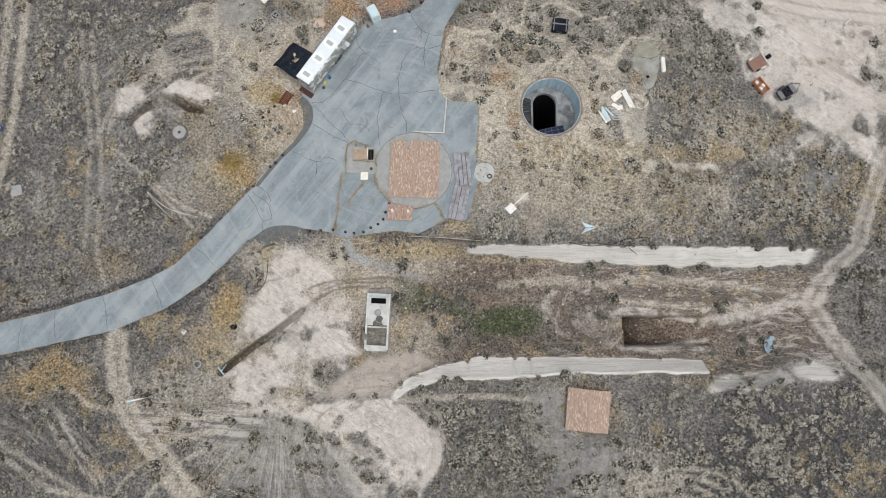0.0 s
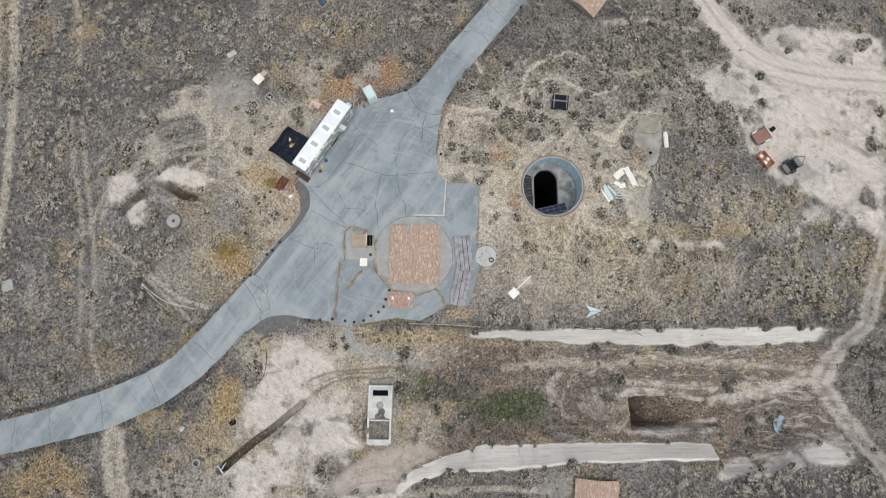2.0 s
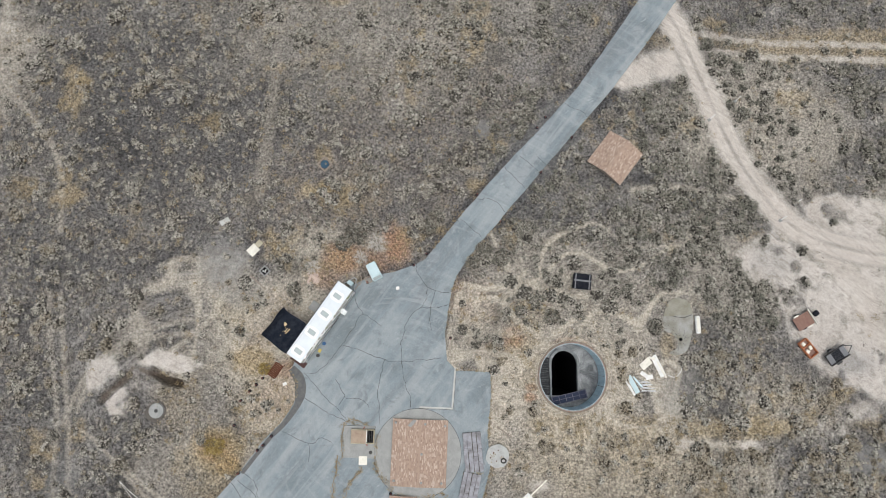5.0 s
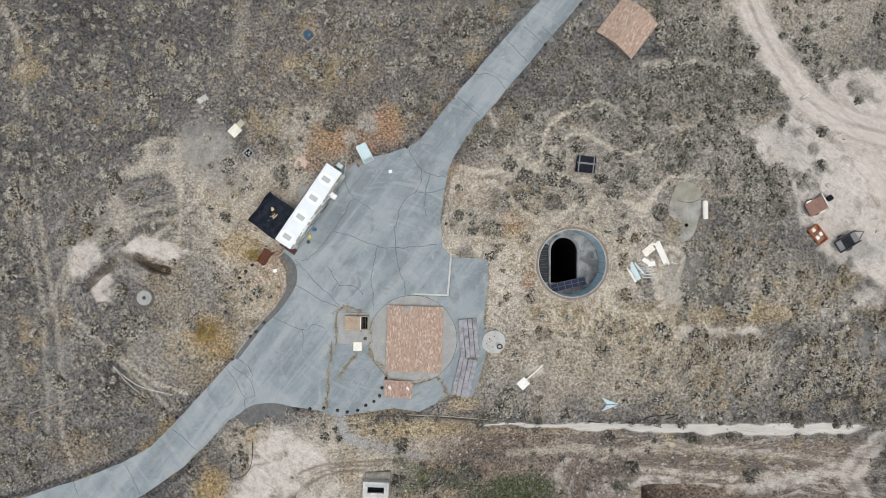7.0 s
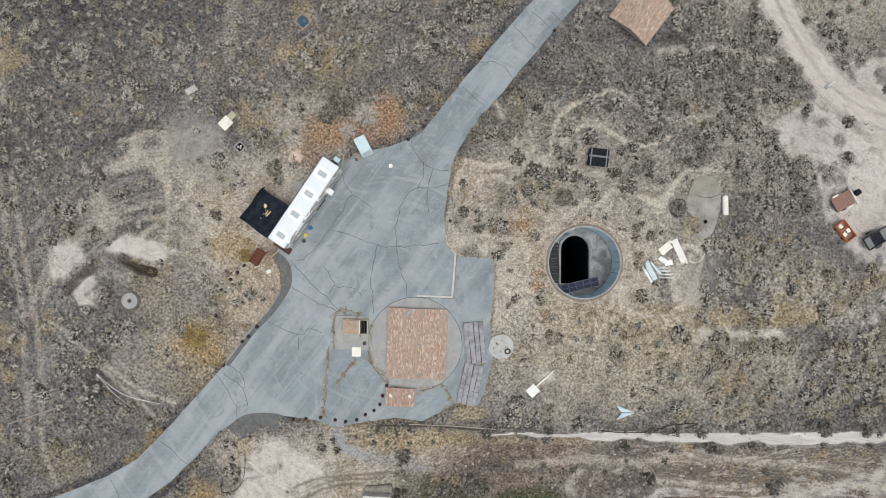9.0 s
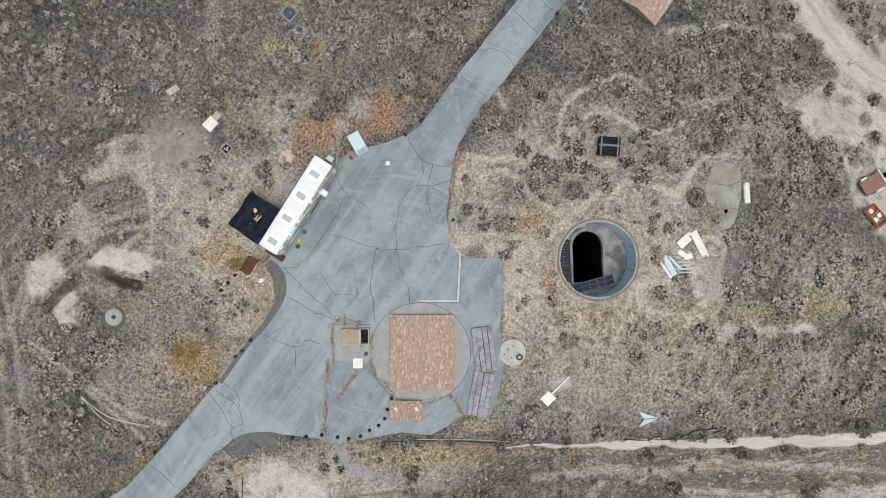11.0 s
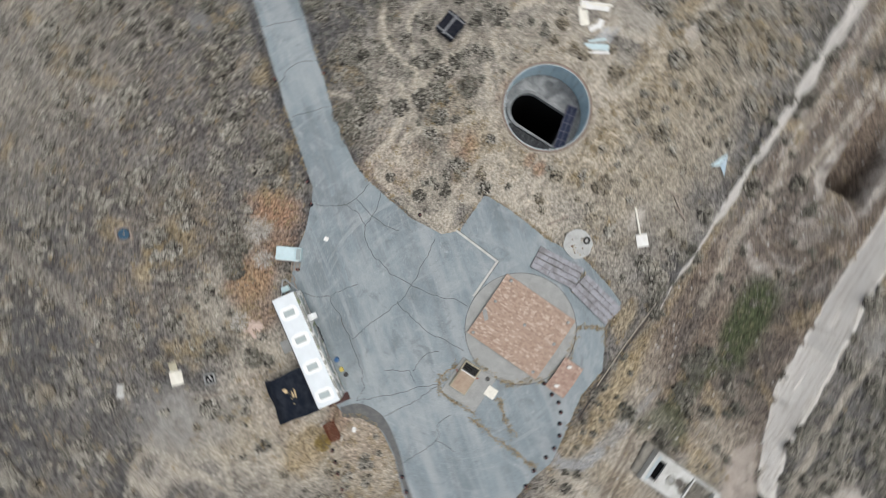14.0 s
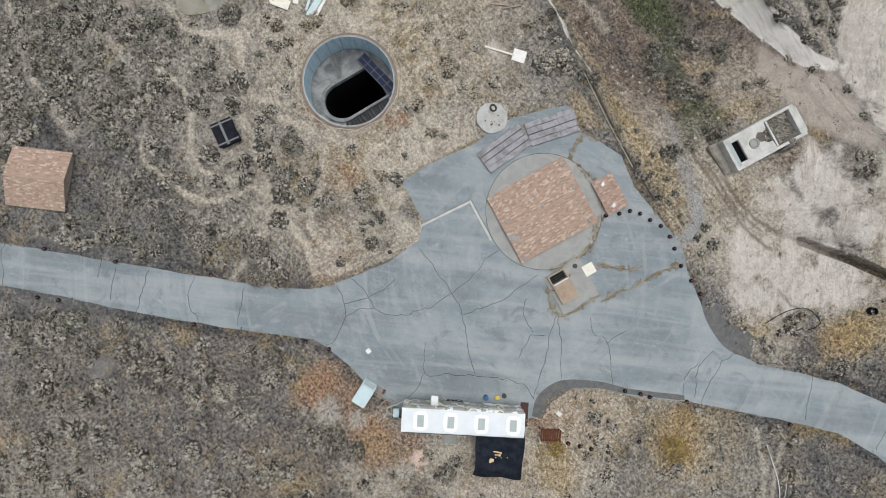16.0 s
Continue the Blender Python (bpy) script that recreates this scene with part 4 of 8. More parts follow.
    trail = most(strip([(-59.3, 95), (-59.8, 69), (-58.8, 52), (-58.3, 36), (-59.1, 24), (-60.8, 14)], 1.0, 0.65), strip([(-61.6, 95), (-62.1, 69), (-61.1, 52), (-60.6, 36), (-61.4, 24), (-63, 14)], 1.0, 0.5),
                 0.68 * step(2.0, 1.0, w_road + 0.7 * fz + 0.5 * nz),
                 strip([(-50.1, 41.7), (-49.5, 35.7), (-47.8, 27.4), (-47.6, 21.7), (-47.3, 15.3), (-47.5, 10.6)], 0.5, 0.42, 1.2), strip([(-48.7, 41.7), (-47.8, 34.9), (-46.5, 27.4), (-45.9, 21.7), (-45.7, 15.3), (-45.8, 10.6), (-44.4, 5.6)], 0.5, 0.42, 1.2),
                 strip([(-44.5, 24.6), (-42.6, 23.3), (-38.9, 19.3), (-35.2, 15.8), (-33, 13.6)], 0.32, 0.6, 0.9), strip([(-38.9, 20), (-36.4, 17.9), (-34.2, 16.4), (-30.6, 15.1)], 0.3, 0.8), strip([(-46.7, 25.8), (-45.1, 29.9), (-42.2, 34.1), (-37.6, 36.9), (-31.2, 38.5), (-26.4, 39.2)], 0.55, 0.5), strip([(-45.2, 27), (-43.2, 32), (-39.8, 35), (-35.1, 36.3), (-29.6, 36.9)], 0.5, 0.5),
                 strip([(-56.4, -15.5), (-51.8, -18.4), (-46.4, -21.5)], 0.5, 0.5), strip([(-56.6, -14.1), (-51.2, -17.1), (-45, -20.8)], 0.5, 0.5), strip([(-4.8, -9.7), (-0.3, -9.5), (5, -9.3), (10.3, -9.4), (14.9, -9.9)], 0.6, 0.6),
                 strip([(-16.8, -10.2), (-14.1, -14.9), (-10.7, -19.2), (-7.7, -21.7)], 0.5, 0.9), strip([(-18.3, -10.5), (-17.4, -14.9), (-16.2, -19.2), (-15, -22.2)], 0.5, 0.5), strip([(-15.3, -10.2), (-12.3, -14.2), (-9.2, -17.1)], 0.5, 0.8), strip([(-19.5, -10.2), (-19.6, -16.3), (-19.6, -22.2)], 0.4, 0.5),
                 strip([(-57.7, 68.8), (-54.2, 64.6), (-51.6, 61.2), (-50.1, 57.1), (-49.6, 50)], 0.7, 0.5),
                 strip([(-38.3, -12.3), (-32.4, -11.6), (-27.2, -11.8), (-22.1, -10.7)], 0.8, 0.7), strip([(-35.3, -14.1), (-30.1, -14), (-25.7, -12.7)], 0.7, 0.7), strip([(-49, -12.6), (-46.5, -16.2), (-42.9, -19.8)], 0.45, 0.5), strip([(-48.2, -10.8), (-45.5, -15.5), (-41.9, -19.5)], 0.45, 0.5), strip([(-48.7, -20.5), (-45, -21.2), (-39.9, -22.1)], 0.5, 0.7), strip([(-46.8, -8.3), (-44.4, -10.1), (-41, -10.8)], 0.5, 0.6),
                 strip([(-22.1, -11.1), (-23, -16.3), (-25.6, -22.1), (-28, -28)], 0.45, 0.5), strip([(-21.1, -11.6), (-21.8, -16.3), (-23.5, -22.2)], 0.45, 0.5), strip([(-20.5, -12.4), (-19.6, -17.1), (-17.2, -22.2), (-14, -28)], 0.45, 0.5), strip([(-22.6, -11.6), (-24.8, -16.3), (-27.9, -20.6)], 0.4, 0.5),
                 strip([(17.2, 38.3), (14.9, 36.6), (12.7, 34.9), (9.4, 31.4)], 0.8, 0.9), strip([(11, 44.5), (9.5, 42.9), (6.2, 42.4), (3, 43)], 0.7, 0.9),
                 strip([(2.5, 41.5), (7.5, 41.2), (12, 43), (16, 41.8), (19, 41.5)], 0.9, 0.8), strip([(8, 41), (11, 37.5), (13, 36)], 0.9, 0.75),
                 strip([(4, 38), (9, 36.5), (13, 37.5), (17, 37)], 0.8, 0.6), strip([(8, 41), (10, 46), (15, 48), (20, 47.5)], 0.7, 0.5),
                 strip([(17, 37), (22, 39.5), (28, 40.5), (33, 43)], 0.7, 0.55), strip([(21, 36), (25, 36.5), (29, 38)], 0.7, 0.5),
                 strip([(8, 29), (13, 26.4), (20, 25.6), (27, 24), (34, 23.1)], 1.3, 0.6, 1.0), strip([(33, 22.9), (37, 22.7), (39.5, 22.9)], 0.8, 0.7, 1.0),
                 strip([(23.6, -21.5), (28.9, -19.1), (35, -18.7), (40.2, -20.2), (43, -23)], 0.5, 0.6), strip([(25, -22.4), (29.7, -20.1), (34.9, -19.8), (39.4, -21.6)], 0.5, 0.6), strip([(25.5, -23.6), (30, -21.4), (34.6, -21), (38.4, -23)], 0.5, 0.55), strip([(27, -24.5), (30.4, -22.7), (34.2, -22.4), (37, -24.4)], 0.5, 0.55),
                 strip([(23.4, -15.8), (22.5, -19.4), (22.1, -22.4), (22.4, -30)], 1.3, 0.5), strip([(24.6, -16.8), (23.9, -19.4), (23.6, -24)], 0.5, 0.5),
                 strip([(10, 6.0), (13, 6.2), (18, 6.6), (24, 6.2), (34, 6.8), (46, 5.6), (56, 4.5)], 0.9, 0.5),
                 strip([(27, 3.8), (34, 3.2), (44, 2.7), (55, 3.5)], 0.8, 0.6), strip([(26, 55.8), (32, 56.4), (40, 55)], 0.8, 0.6),
                 strip([(-24, 55), (-23, 66), (-22, 80)], 1.4, 0.35),
                 blob(-20, 22.6, 3, 5.5, 0.7, -40), blob(-27, 43, 4, 3, 0.45))
    net = np.minimum(np.abs(fractal(x, y, 13, 511, 2)) * 1.1, np.abs(fractal(x, y, 9, 523, 2)))
    trodden = most(blob(18, 42, 18, 11, 1.0), blob(12, 34, 14, 10, 1.0), blob(27, 27, 12, 9, 1.0), blob(-31, 40, 10, 9, 0.8), blob(24, 18, 14, 5, 0.6))
    trail = np.maximum(trail, 0.95 * step(0.06, 0.015, net) * trodden)
    beige = most(blob(-14, 6, 9, 6, 0.7), blob(-25, -4, 5, 8, 0.6), blob(-20, -6, 7, 4, 0.6), blob(-4, -2, 6, 4, 0.5), blob(-3, 9, 7, 3, 0.5), blob(-23, 9, 5, 3, 0.65), blob(-30, 29, 6, 6, 0.3), blob(-32, 20, 6, 5, 0.35), blob(-60, 73, 6, 7, 0.6), blob(-8, 80, 24, 12, 0.3), blob(-26, -3, 5, 5, 0.5), blob(-33, -9, 7, 5, 0.45), blob(45, 66, 14, 12, 0.5), blob(38, 45, 8, 8, 0.4), blob(60, 45, 12, 10, 0.6), blob(4.5, 38.5, 2.8, 5, 0.9), blob(9.3, 29.5, 5, 8, 0.95), blob(17, 30.2, 8, 8, 0.92), blob(15, 29, 13, 11, 0.8), blob(22, 20, 22, 6, 0.65), blob(-22.5, 37, 6, 9, 0.95, -30), blob(-20.5, 28.5, 4.5, 5, 0.95), blob(-15, 47, 6, 4, 0.6), blob(-28, 43.5, 4, 4, 0.7), blob(12, 43, 9, 6, 0.5), blob(20, 42, 10, 7, 0.4), blob(30, 46, 10, 7, 0.25),
                 blob(45, 27, 8, 5, 0.4), blob(-22, -16, 8, 4, 0.4), blob(16, -12, 4, 5, 0.35), blob(26, -20, 8, 4, 0.4), blob(-25, 36, 6, 8, 0.5))
    straw = most(blob(56, 77.3, 24, 2.4, 0.7), blob(-61, 60, 2.2, 12, 0.6), blob(-12, 55, 6, 3, 0.3), 0.75 * step(0.2, 0.5, fractal(x, y, 7, 401, 3)) * step(-0.1, 0.2, nz + fz), blob(-27.3, 22.2, 3.4, 3.2, 0.85), blob(-24, 33.2, 2.7, 2.6, 1.0), blob(-50.6, -6.8, 6, 3, 0.75), blob(-27.6, 2.6, 2.4, 4.4, 0.8), blob(-29.5, -1.4, 3.4, 2.4, 0.7),
                 blob(27, 24.8, 7, 1.8, 0.75), blob(10.9, 33.5, 3, 5, 0.6), blob(-2, 10.4, 8, 1.6, 0.85), blob(-18.4, -9, 2, 2, 0.6), blob(16.5, 25, 6, 1.8, 0.7),
                 blob(41.5, 24.8, 6, 1.4, 0.75), blob(11.5, 39.5, 3, 2.6, 0.5), blob(-17.7, 55.4, 1.2, 1.1, 0.9), blob(-22, 28, 3.5, 5, 0.6, -40), blob(-16.5, 45.2, 1.8, 1.6, 0.8),
                 blob(3.6, 13.7, 1.7, 0.8, 0.8), blob(15, 9.6, 12, 0.8, 0.5), blob(-33, 29, 3, 5, 0.4), blob(17, 31.2, 5.4, 5.2, 0.55), blob(-10, 11.6, 3, 0.9, 0.7),
                 blob(-43, 8, 4, 2, 0.4), blob(24, 22, 4, 3, 0.5), blob(34, 24.5, 4, 1.6, 0.6), blob(-25.3, 39, 2.2, 2.6, 0.6), blob(37, -7.4, 4, 0.9, 0.4), blob(21, -10.8, 4.2, 3.9, 0.4))
    rim_r = np.hypot(x - SILO[0], y - SILO[1])
    rust = most(0.75 * step(4.1, 4.5, rim_r) * step(5.6, 4.8, rim_r + fz) * step(-0.15, 0.25, nz + fz), blob(-21, 40, 2.5, 3, 0.35), blob(3.2, 41, 1.6, 3, 0.45), blob(6, 34.5, 2, 1.6, 0.35), blob(-51, -6.2, 4, 1.8, 0.32), blob(-46, -8, 2, 1.4, 0.3), blob(-28, 22.3, 1.9, 1.7, 0.8), blob(-26.4, 20.6, 1.4, 1.3, 0.7), blob(-27.4, 3, 1.5, 3.2, 0.55), blob(-23.4, 33, 2.6, 1.5, 0.6), blob(9.7, 36.1, 1.7, 1.5, 0.85), blob(11.4, 28.6, 0.9, 0.8, 0.9), blob(11.6, 29.9, 0.9, 0.6, 0.8), blob(8.4, 35, 0.9, 1.2, 0.6), blob(-12.7, 46.4, 3.2, 2.1, 0.95), blob(-5.6, 48, 1.9, 3.0, 1.0), blob(-8.5, 46, 2.6, 1.6, 0.7), blob(-20.6, 29, 2.8, 3.6, 0.5, -40), blob(-15, 44, 2.2, 1.6, 0.6),
                blob(-19.5, 32, 2, 1.5, 0.7), blob(-22.6, 36.5, 2, 3, 0.4), blob(5, 40, 2.5, 4, 0.35))
    green = most(strip([(5.5, 1.6), (1, 3.2), (-2.5, 4.8), (-4.4, 6.2)], 1.7, 0.7, 1.2), blob(-28.6, 21.8, 1.2, 1.8, 0.6), blob(-2.2, 3.4, 2.2, 1.6, 0.7), blob(-28.4, -3.6, 1.6, 1.6, 0.5), blob(10.4, 0.8, 4.8, 2.3, 1.0), blob(-3.4, 2.2, 1.3, 1.0, 0.8), blob(2, 3.4, 5, 1.1, 0.45))
    brown = most(blob(-10.5, 4.6, 1.6, 0.8, 0.9), blob(-3.5, 0, 1.4, 4, 0.8), blob(-14, 56, 12, 9, 0.28), blob(-4, 62, 11, 12, 0.25), blob(7, 69, 7, 6, 0.24), blob(-56, -10, 7, 6, 0.25), step(-6, -1, x) * step(60, 54, x) * step(a - w, a - w - 1.2, y) * step(s0 - 0.2, s0 + 0.4, y) * (0.72 + 0.9 * nz), narrow, slots,
                 in_pit * 1.2, 1.2 * narrow, strip([(-9.8, 5), (-10.4, 2), (-10.3, -1), (-9.5, -4)], 1.5, 0.85), blob(-7, 6, 4, 1.8, 0.7))
    ash = most(blob(50, -17, 18, 10, 0.85), blob(19.5, -15, 5, 8, 0.5), blob(-51.5, 60, 4, 5, 0.4), blob(-38, 66, 18, 15, 0.55), blob(-46, 50, 9, 9, 0.35), 0.22 * step(-26, -34, x) * step(-6, 2, y) * (0.75 + nz), blob(-50, -14, 12, 10, 0.5), blob(8, -14, 8, 5, 0.45), blob(6, -20, 6, 4, 0.4), blob(-22.6, 12.2, 2.2, 0.9, 0.9, -20), step(1.3, 0.5, d_asph + 0.7 * fz) * (0.55 + 0.4 * step(-20, -28, x) * step(12, 6, y) + 0.4 * step(46, 50, y) * step(0, 4, x)) * (nz > -0.25), blob(1.9, 35.4, 0.9, 2.2, 1.0), blob(1.2, 37.4, 0.7, 0.9, 0.9), blob(5.9, 15.5, 0.8, 2.6, 0.8),
               blob(-18, 31, 1.3, 2.4, 0.7, -25), blob(49, 32.5, 2.4, 2, 0.6), blob(18, -17, 10, 4, 0.45), blob(7, 5.8, 5, 1.6, 0.5), blob(40, 5, 5, 1.2, 0.4))
    ochre = most(area([(-26.6, 34.2), (-24, 35), (-21, 34.4), (-20.6, 32.6), (-22, 31.4), (-24.4, 31.6), (-26, 32.6)], 0.95, 0.7, 0.9), blob(-28, 22, 2.6, 2.8, 0.55), blob(-26.4, 20.4, 1.8, 1.6, 0.8), blob(-31.4, 20.6, 2.2, 2.0, 0.4), blob(-29, 17.6, 4.0, 2.2, 0.4), blob(-22.4, 10.2, 1.4, 2.4, 0.8, -20), blob(-27.6, 2.2, 2.3, 4.4, 0.85), blob(-28.6, -3.4, 2.4, 2.6, 0.6), blob(-1.6, 10.4, 6, 1.2, 0.55),
                 strip([(33, 24.4), (37, 24.3), (41.4, 24.2), (46.4, 25.6), (49.4, 27.2), (53, 29.2)], 1.4, 0.4, 1.2), blob(52.4, 29.3, 2.4, 0.8, 0.7, 15), blob(-50.6, -6.8, 5, 2.4, 0.5), blob(-13, 46.3, 2.4, 1.5, 0.4), blob(24, 20.5, 16, 6, 0.42), blob(14, 25.4, 5, 1.2, 0.5), blob(10.8, 33.5, 1.8, 3.6, 0.5),
                 0.5 * step(0.3, 0.55, fractal(x, y, 5, 641, 3)))
    # Dark brown lines: wheel ruts, slot floors, a crescent, a line along the pipe.
    ruts = most(strip([(-16.6, 5.3), (-14.5, 6.0), (-12.7, 6.3), (-9.6, 6.5), (-5.8, 6.7), (-3.4, 6.0)], 0.2, 0.75, 1.2), strip([(-14.8, 5.0), (-12.2, 5.9), (-9.4, 6.0), (-6.4, 6.1)], 0.16, 0.7, 1.2), strip([(-15.7, 3.7), (-13.5, 4.9), (-11.2, 5.4), (-8.9, 5.4)], 0.22, 0.75, 1.2), strip([(-24, 4.4), (-23.4, 5.4), (-22.3, 6.2), (-20.4, 6.5)], 0.16, 0.6), strip([(57.0, 39.2), (60.6, 37.2), (63.8, 35.5)], 0.7, 0.7, 1.2), blob(60.4, 42, 0.6, 0.5, 0.8), blob(65, 43.6, 0.9, 0.5, 0.7), blob(-36.1, 27, 0.75, 1.3, 1.0),
                strip([(-37.6, 32.1), (-35.3, 31.0), (-32.2, 30.0)], 0.5, 0.85, 0.2), strip([(-42.2, 28.6), (-40.4, 30.2), (-38.7, 32.2)], 0.4, 0.7, 0.4), strip([(-17.6, 2.2), (-15, 4.4)], 0.3, 0.5), strip([(19.2, 5.2), (18.9, 3.4), (19.1, 2.3), (20.0, -0.1), (21.5, -1.8), (23.5, -2.3)], 0.8, 0.7, 1.0), strip([(26.3, 4.6), (25.5, 2.9), (26.0, 0.4), (25.6, -1.2)], 0.8, 0.55, 1.0), blob(31, 4.9, 4.5, 0.9, 0.5), blob(40, 4.2, 4, 0.9, 0.5), blob(51.5, -1.6, 5, 0.8, 0.6, -6), blob(48, 4.8, 4, 0.7, 0.45), strip([(-7.1, 12.2), (-3.4, 12.3), (-0.3, 12.2), (4.6, 11.7)], 0.3, 0.85, 0.3),
                strip([(52, 47.2), (57, 46.4), (66, 45)], 0.3, 0.4, 1.0), strip([(54.4, 45.4), (56.8, 41.6), (58.2, 39)], 0.25, 0.4, 1.0))
    rubble = most(strip([(-0.4, 6.6), (-3.5, 7.3), (-6.2, 8.1), (-8.5, 8.8)], 0.7, 0.45, 1.0), strip([(-11.4, 12.6), (-11.9, 11.5), (-10.9, 9.6), (-8.9, 8.8)], 0.95, 0.9), blob(-6.5, 8.3, 3, 0.7, 0.4, -15))
    beige = beige * (1 - 0.9 * most(rust, 0.6 * straw, 0.75 * ochre))
    holes = in_asph | (np.hypot(x - SILO[0], y - SILO[1]) < SILO[2])
    bare = most(1.15 * pale, 0.5 * dust, shoved, 0.7 * fan_zone, 0.6 * straw, 0.95 * rust, 0.85 * trail, 0.4 * beige, rubble, 0.85 * np.clip(brown, 0, 1), 0.9 * ash * (d_asph < 2), in_asph * 1.0, (d_asph < 0.5) * 1.0, bank_n, bank_s, 1.3 * roads)
    return z, (pale, straw, rust, green), (np.clip(brown, 0, 1), ash, most(trail, beige, tyre * (pale < 0.5)), rubble), holes, bare, (most(bank_n, bank_s, ledge_s, blob(52.6, -6.3, 2.8, 1.1)), roads, tyre, streak, *marks, dust, shoved, ochre, ruts)


def spread(lo, hi, fine, outer):
    """Even steps where the camera looks, ever longer ones to the horizon."""
    mid = list(np.arange(lo, hi + fine / 2, fine))
    out, s = [], fine
    reach = hi
    while reach < outer:
        s *= 1.35
        reach += s
        out.append(reach)
    return np.array([lo - (q - hi) for q in reversed(out)] + mid + out)


gx, gy = spread(-68, 70, 0.25, 2500), spread(-36, 90, 0.25, 2500)
# closer steps along the narrow trench and the slots in the west
gx = np.unique(np.concatenate([gx, np.arange(-44, -30, 0.125), np.arange(-29, -17, 0.1)]).round(3))
gy = np.unique(np.concatenate([gy, np.arange(-7, 3.2, 0.1), np.arange(26, 35, 0.125)]).round(3))
GX, GY = np.meshgrid(gx, gy)
GZ, cover, soil, holes, _, cuts = land(GX, GY)


def grid_mesh(name, xs, ys, zs, skip):
    nx, ny = zs.shape[1], zs.shape[0]
    me = bpy.data.meshes.new(name)
    idx = np.arange(nx * ny).reshape(ny, nx)
    quads = np.stack([idx[:-1, :-1], idx[:-1, 1:], idx[1:, 1:], idx[1:, :-1]], -1)
    keep = ~(skip[:-1, :-1] | skip[:-1, 1:] | skip[1:, 1:] | skip[1:, :-1])
    quads = quads[keep].reshape(-1, 4)
    me.vertices.add(nx * ny)
    me.vertices.foreach_set("co", np.stack([xs, ys, zs], -1).ravel().astype(np.float32))
    quick_faces(me, quads)
    return me


def quick_faces(me, quads):
    n, k = quads.shape
    me.loops.add(n * k)
    me.loops.foreach_set("vertex_index", quads.ravel().astype(np.int32))
    me.polygons.add(n)
    me.polygons.foreach_set("loop_start", (np.arange(n) * k).astype(np.int32))
    me.polygons.foreach_set("loop_total", np.full(n, k, np.int32))
    me.update(calc_edges=True)


def add_layer(me, name, four):
    layer = me.attributes.new(name, "FLOAT_COLOR", "POINT")
    layer.data.foreach_set("color", np.stack([np.clip(f, 0, 1).ravel() for f in four], -1).ravel().astype(np.float32))


silo_hole = np.hypot(GX - SILO[0], GY - SILO[1]) < SILO[2] + 0.08
ground_me = grid_mesh("ground", GX, GY, GZ, silo_hole)
add_layer(ground_me, "cover", cover)
add_layer(ground_me, "soil", soil)
add_layer(ground_me, "cuts", cuts[:4])
add_layer(ground_me, "turns", cuts[4:8])
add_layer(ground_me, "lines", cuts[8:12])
add_layer(ground_me, "dust", cuts[12:])
ground_me.materials.append(ground_mat)
ground_me.polygons.foreach_set("use_smooth", np.ones(len(ground_me.polygons), bool))
ground = tagged(new("ground", ground_me), "dry scrubland soil with pale cuttings, tracks and straw patches", "ground", kind="structure")


def height(x, y):
    z = land(np.array([float(x)]), np.array([float(y)]))[0]
    return float(z[0])


# ---- asphalt ----
def asphalt_plate():
    bm = prism(asphalt_line, -0.1, 0.02)
    return bm


road = part("road", asphalt_plate(), asphalt_mat)
tagged(road, "weathered grey asphalt road widening into a cracked yard", "road", kind="structure")


edge_mat = worn("old_dark_asphalt", (0.1, 0.104, 0.106), (0.2, 0.192, 0.177), 0.95, scale=1.6, amount=1.0, grain=0.5, local=False)
part("edge_strip", prism([tuple(p) for p in smooth_line([(-18.5, 32.6), (-17.3, 31.4), (-16.9, 29.7), (-17.3, 28.0), (-19.1, 25.4), (-20.9, 23.6), (-22.5, 21.6), (-24.3, 19.3),
                                                        (-24.7, 19.5), (-22.9, 21.9), (-21.3, 23.9), (-19.6, 25.8), (-18.3, 27.9), (-18.3, 29.2), (-18.4, 30.6), (-19.2, 31.9)], 0.5)], 0.0, 0.026), edge_mat, road, "older dark asphalt along the edge")
part("edge_strip", prism([tuple(p) for p in smooth_line([(-24.6, 12.2), (-22.6, 13.6), (-20.0, 13.9), (-18.2, 13.6), (-17.4, 13.0), (-18.4, 12.2), (-20.8, 11.0), (-23.0, 10.7)], 0.5)], -0.1, 0.026), edge_mat, road, "older dark asphalt along the edge")


def ribbon(line, width, z, seed, step_m=0.35, wander=0.3):
    """A thin strip along a line that wanders a little."""
    s = smooth_line(line, step_m)
    s = s + wander * np.stack([fractal(s[:, 0], s[:, 1], 1.3, seed, 3), fractal(s[:, 0], s[:, 1], 1.3, seed + 5, 3)], 1)
    s = s + 0.55 * wander * np.stack([fractal(s[:, 0], s[:, 1], 0.5, seed + 21, 2), fractal(s[:, 0], s[:, 1], 0.4, seed + 25, 2)], 1)
    t = np.gradient(s, axis=0)
    t /= np.linalg.norm(t, axis=1)[:, None] + 1e-9
    n = np.stack([-t[:, 1], t[:, 0]], 1)
    wide = width * (0.7 + 0.6 * np.abs(fractal(s[:, 0], s[:, 1], 0.9, seed + 11, 2)))[:, None]
    bm = bmesh.new()
    left = [bm.verts.new((*p, z)) for p in s + n * wide / 2]
    right = [bm.verts.new((*p, z)) for p in s - n * wide / 2]
    for i in range(len(s) - 1):
        bm.faces.new((left[i], right[i], right[i + 1], left[i + 1]))
    bmesh.ops.recalc_face_normals(bm, faces=bm.faces)
    for f in bm.faces:
        if f.normal.z < 0:
            f.normal_flip()
    return bm


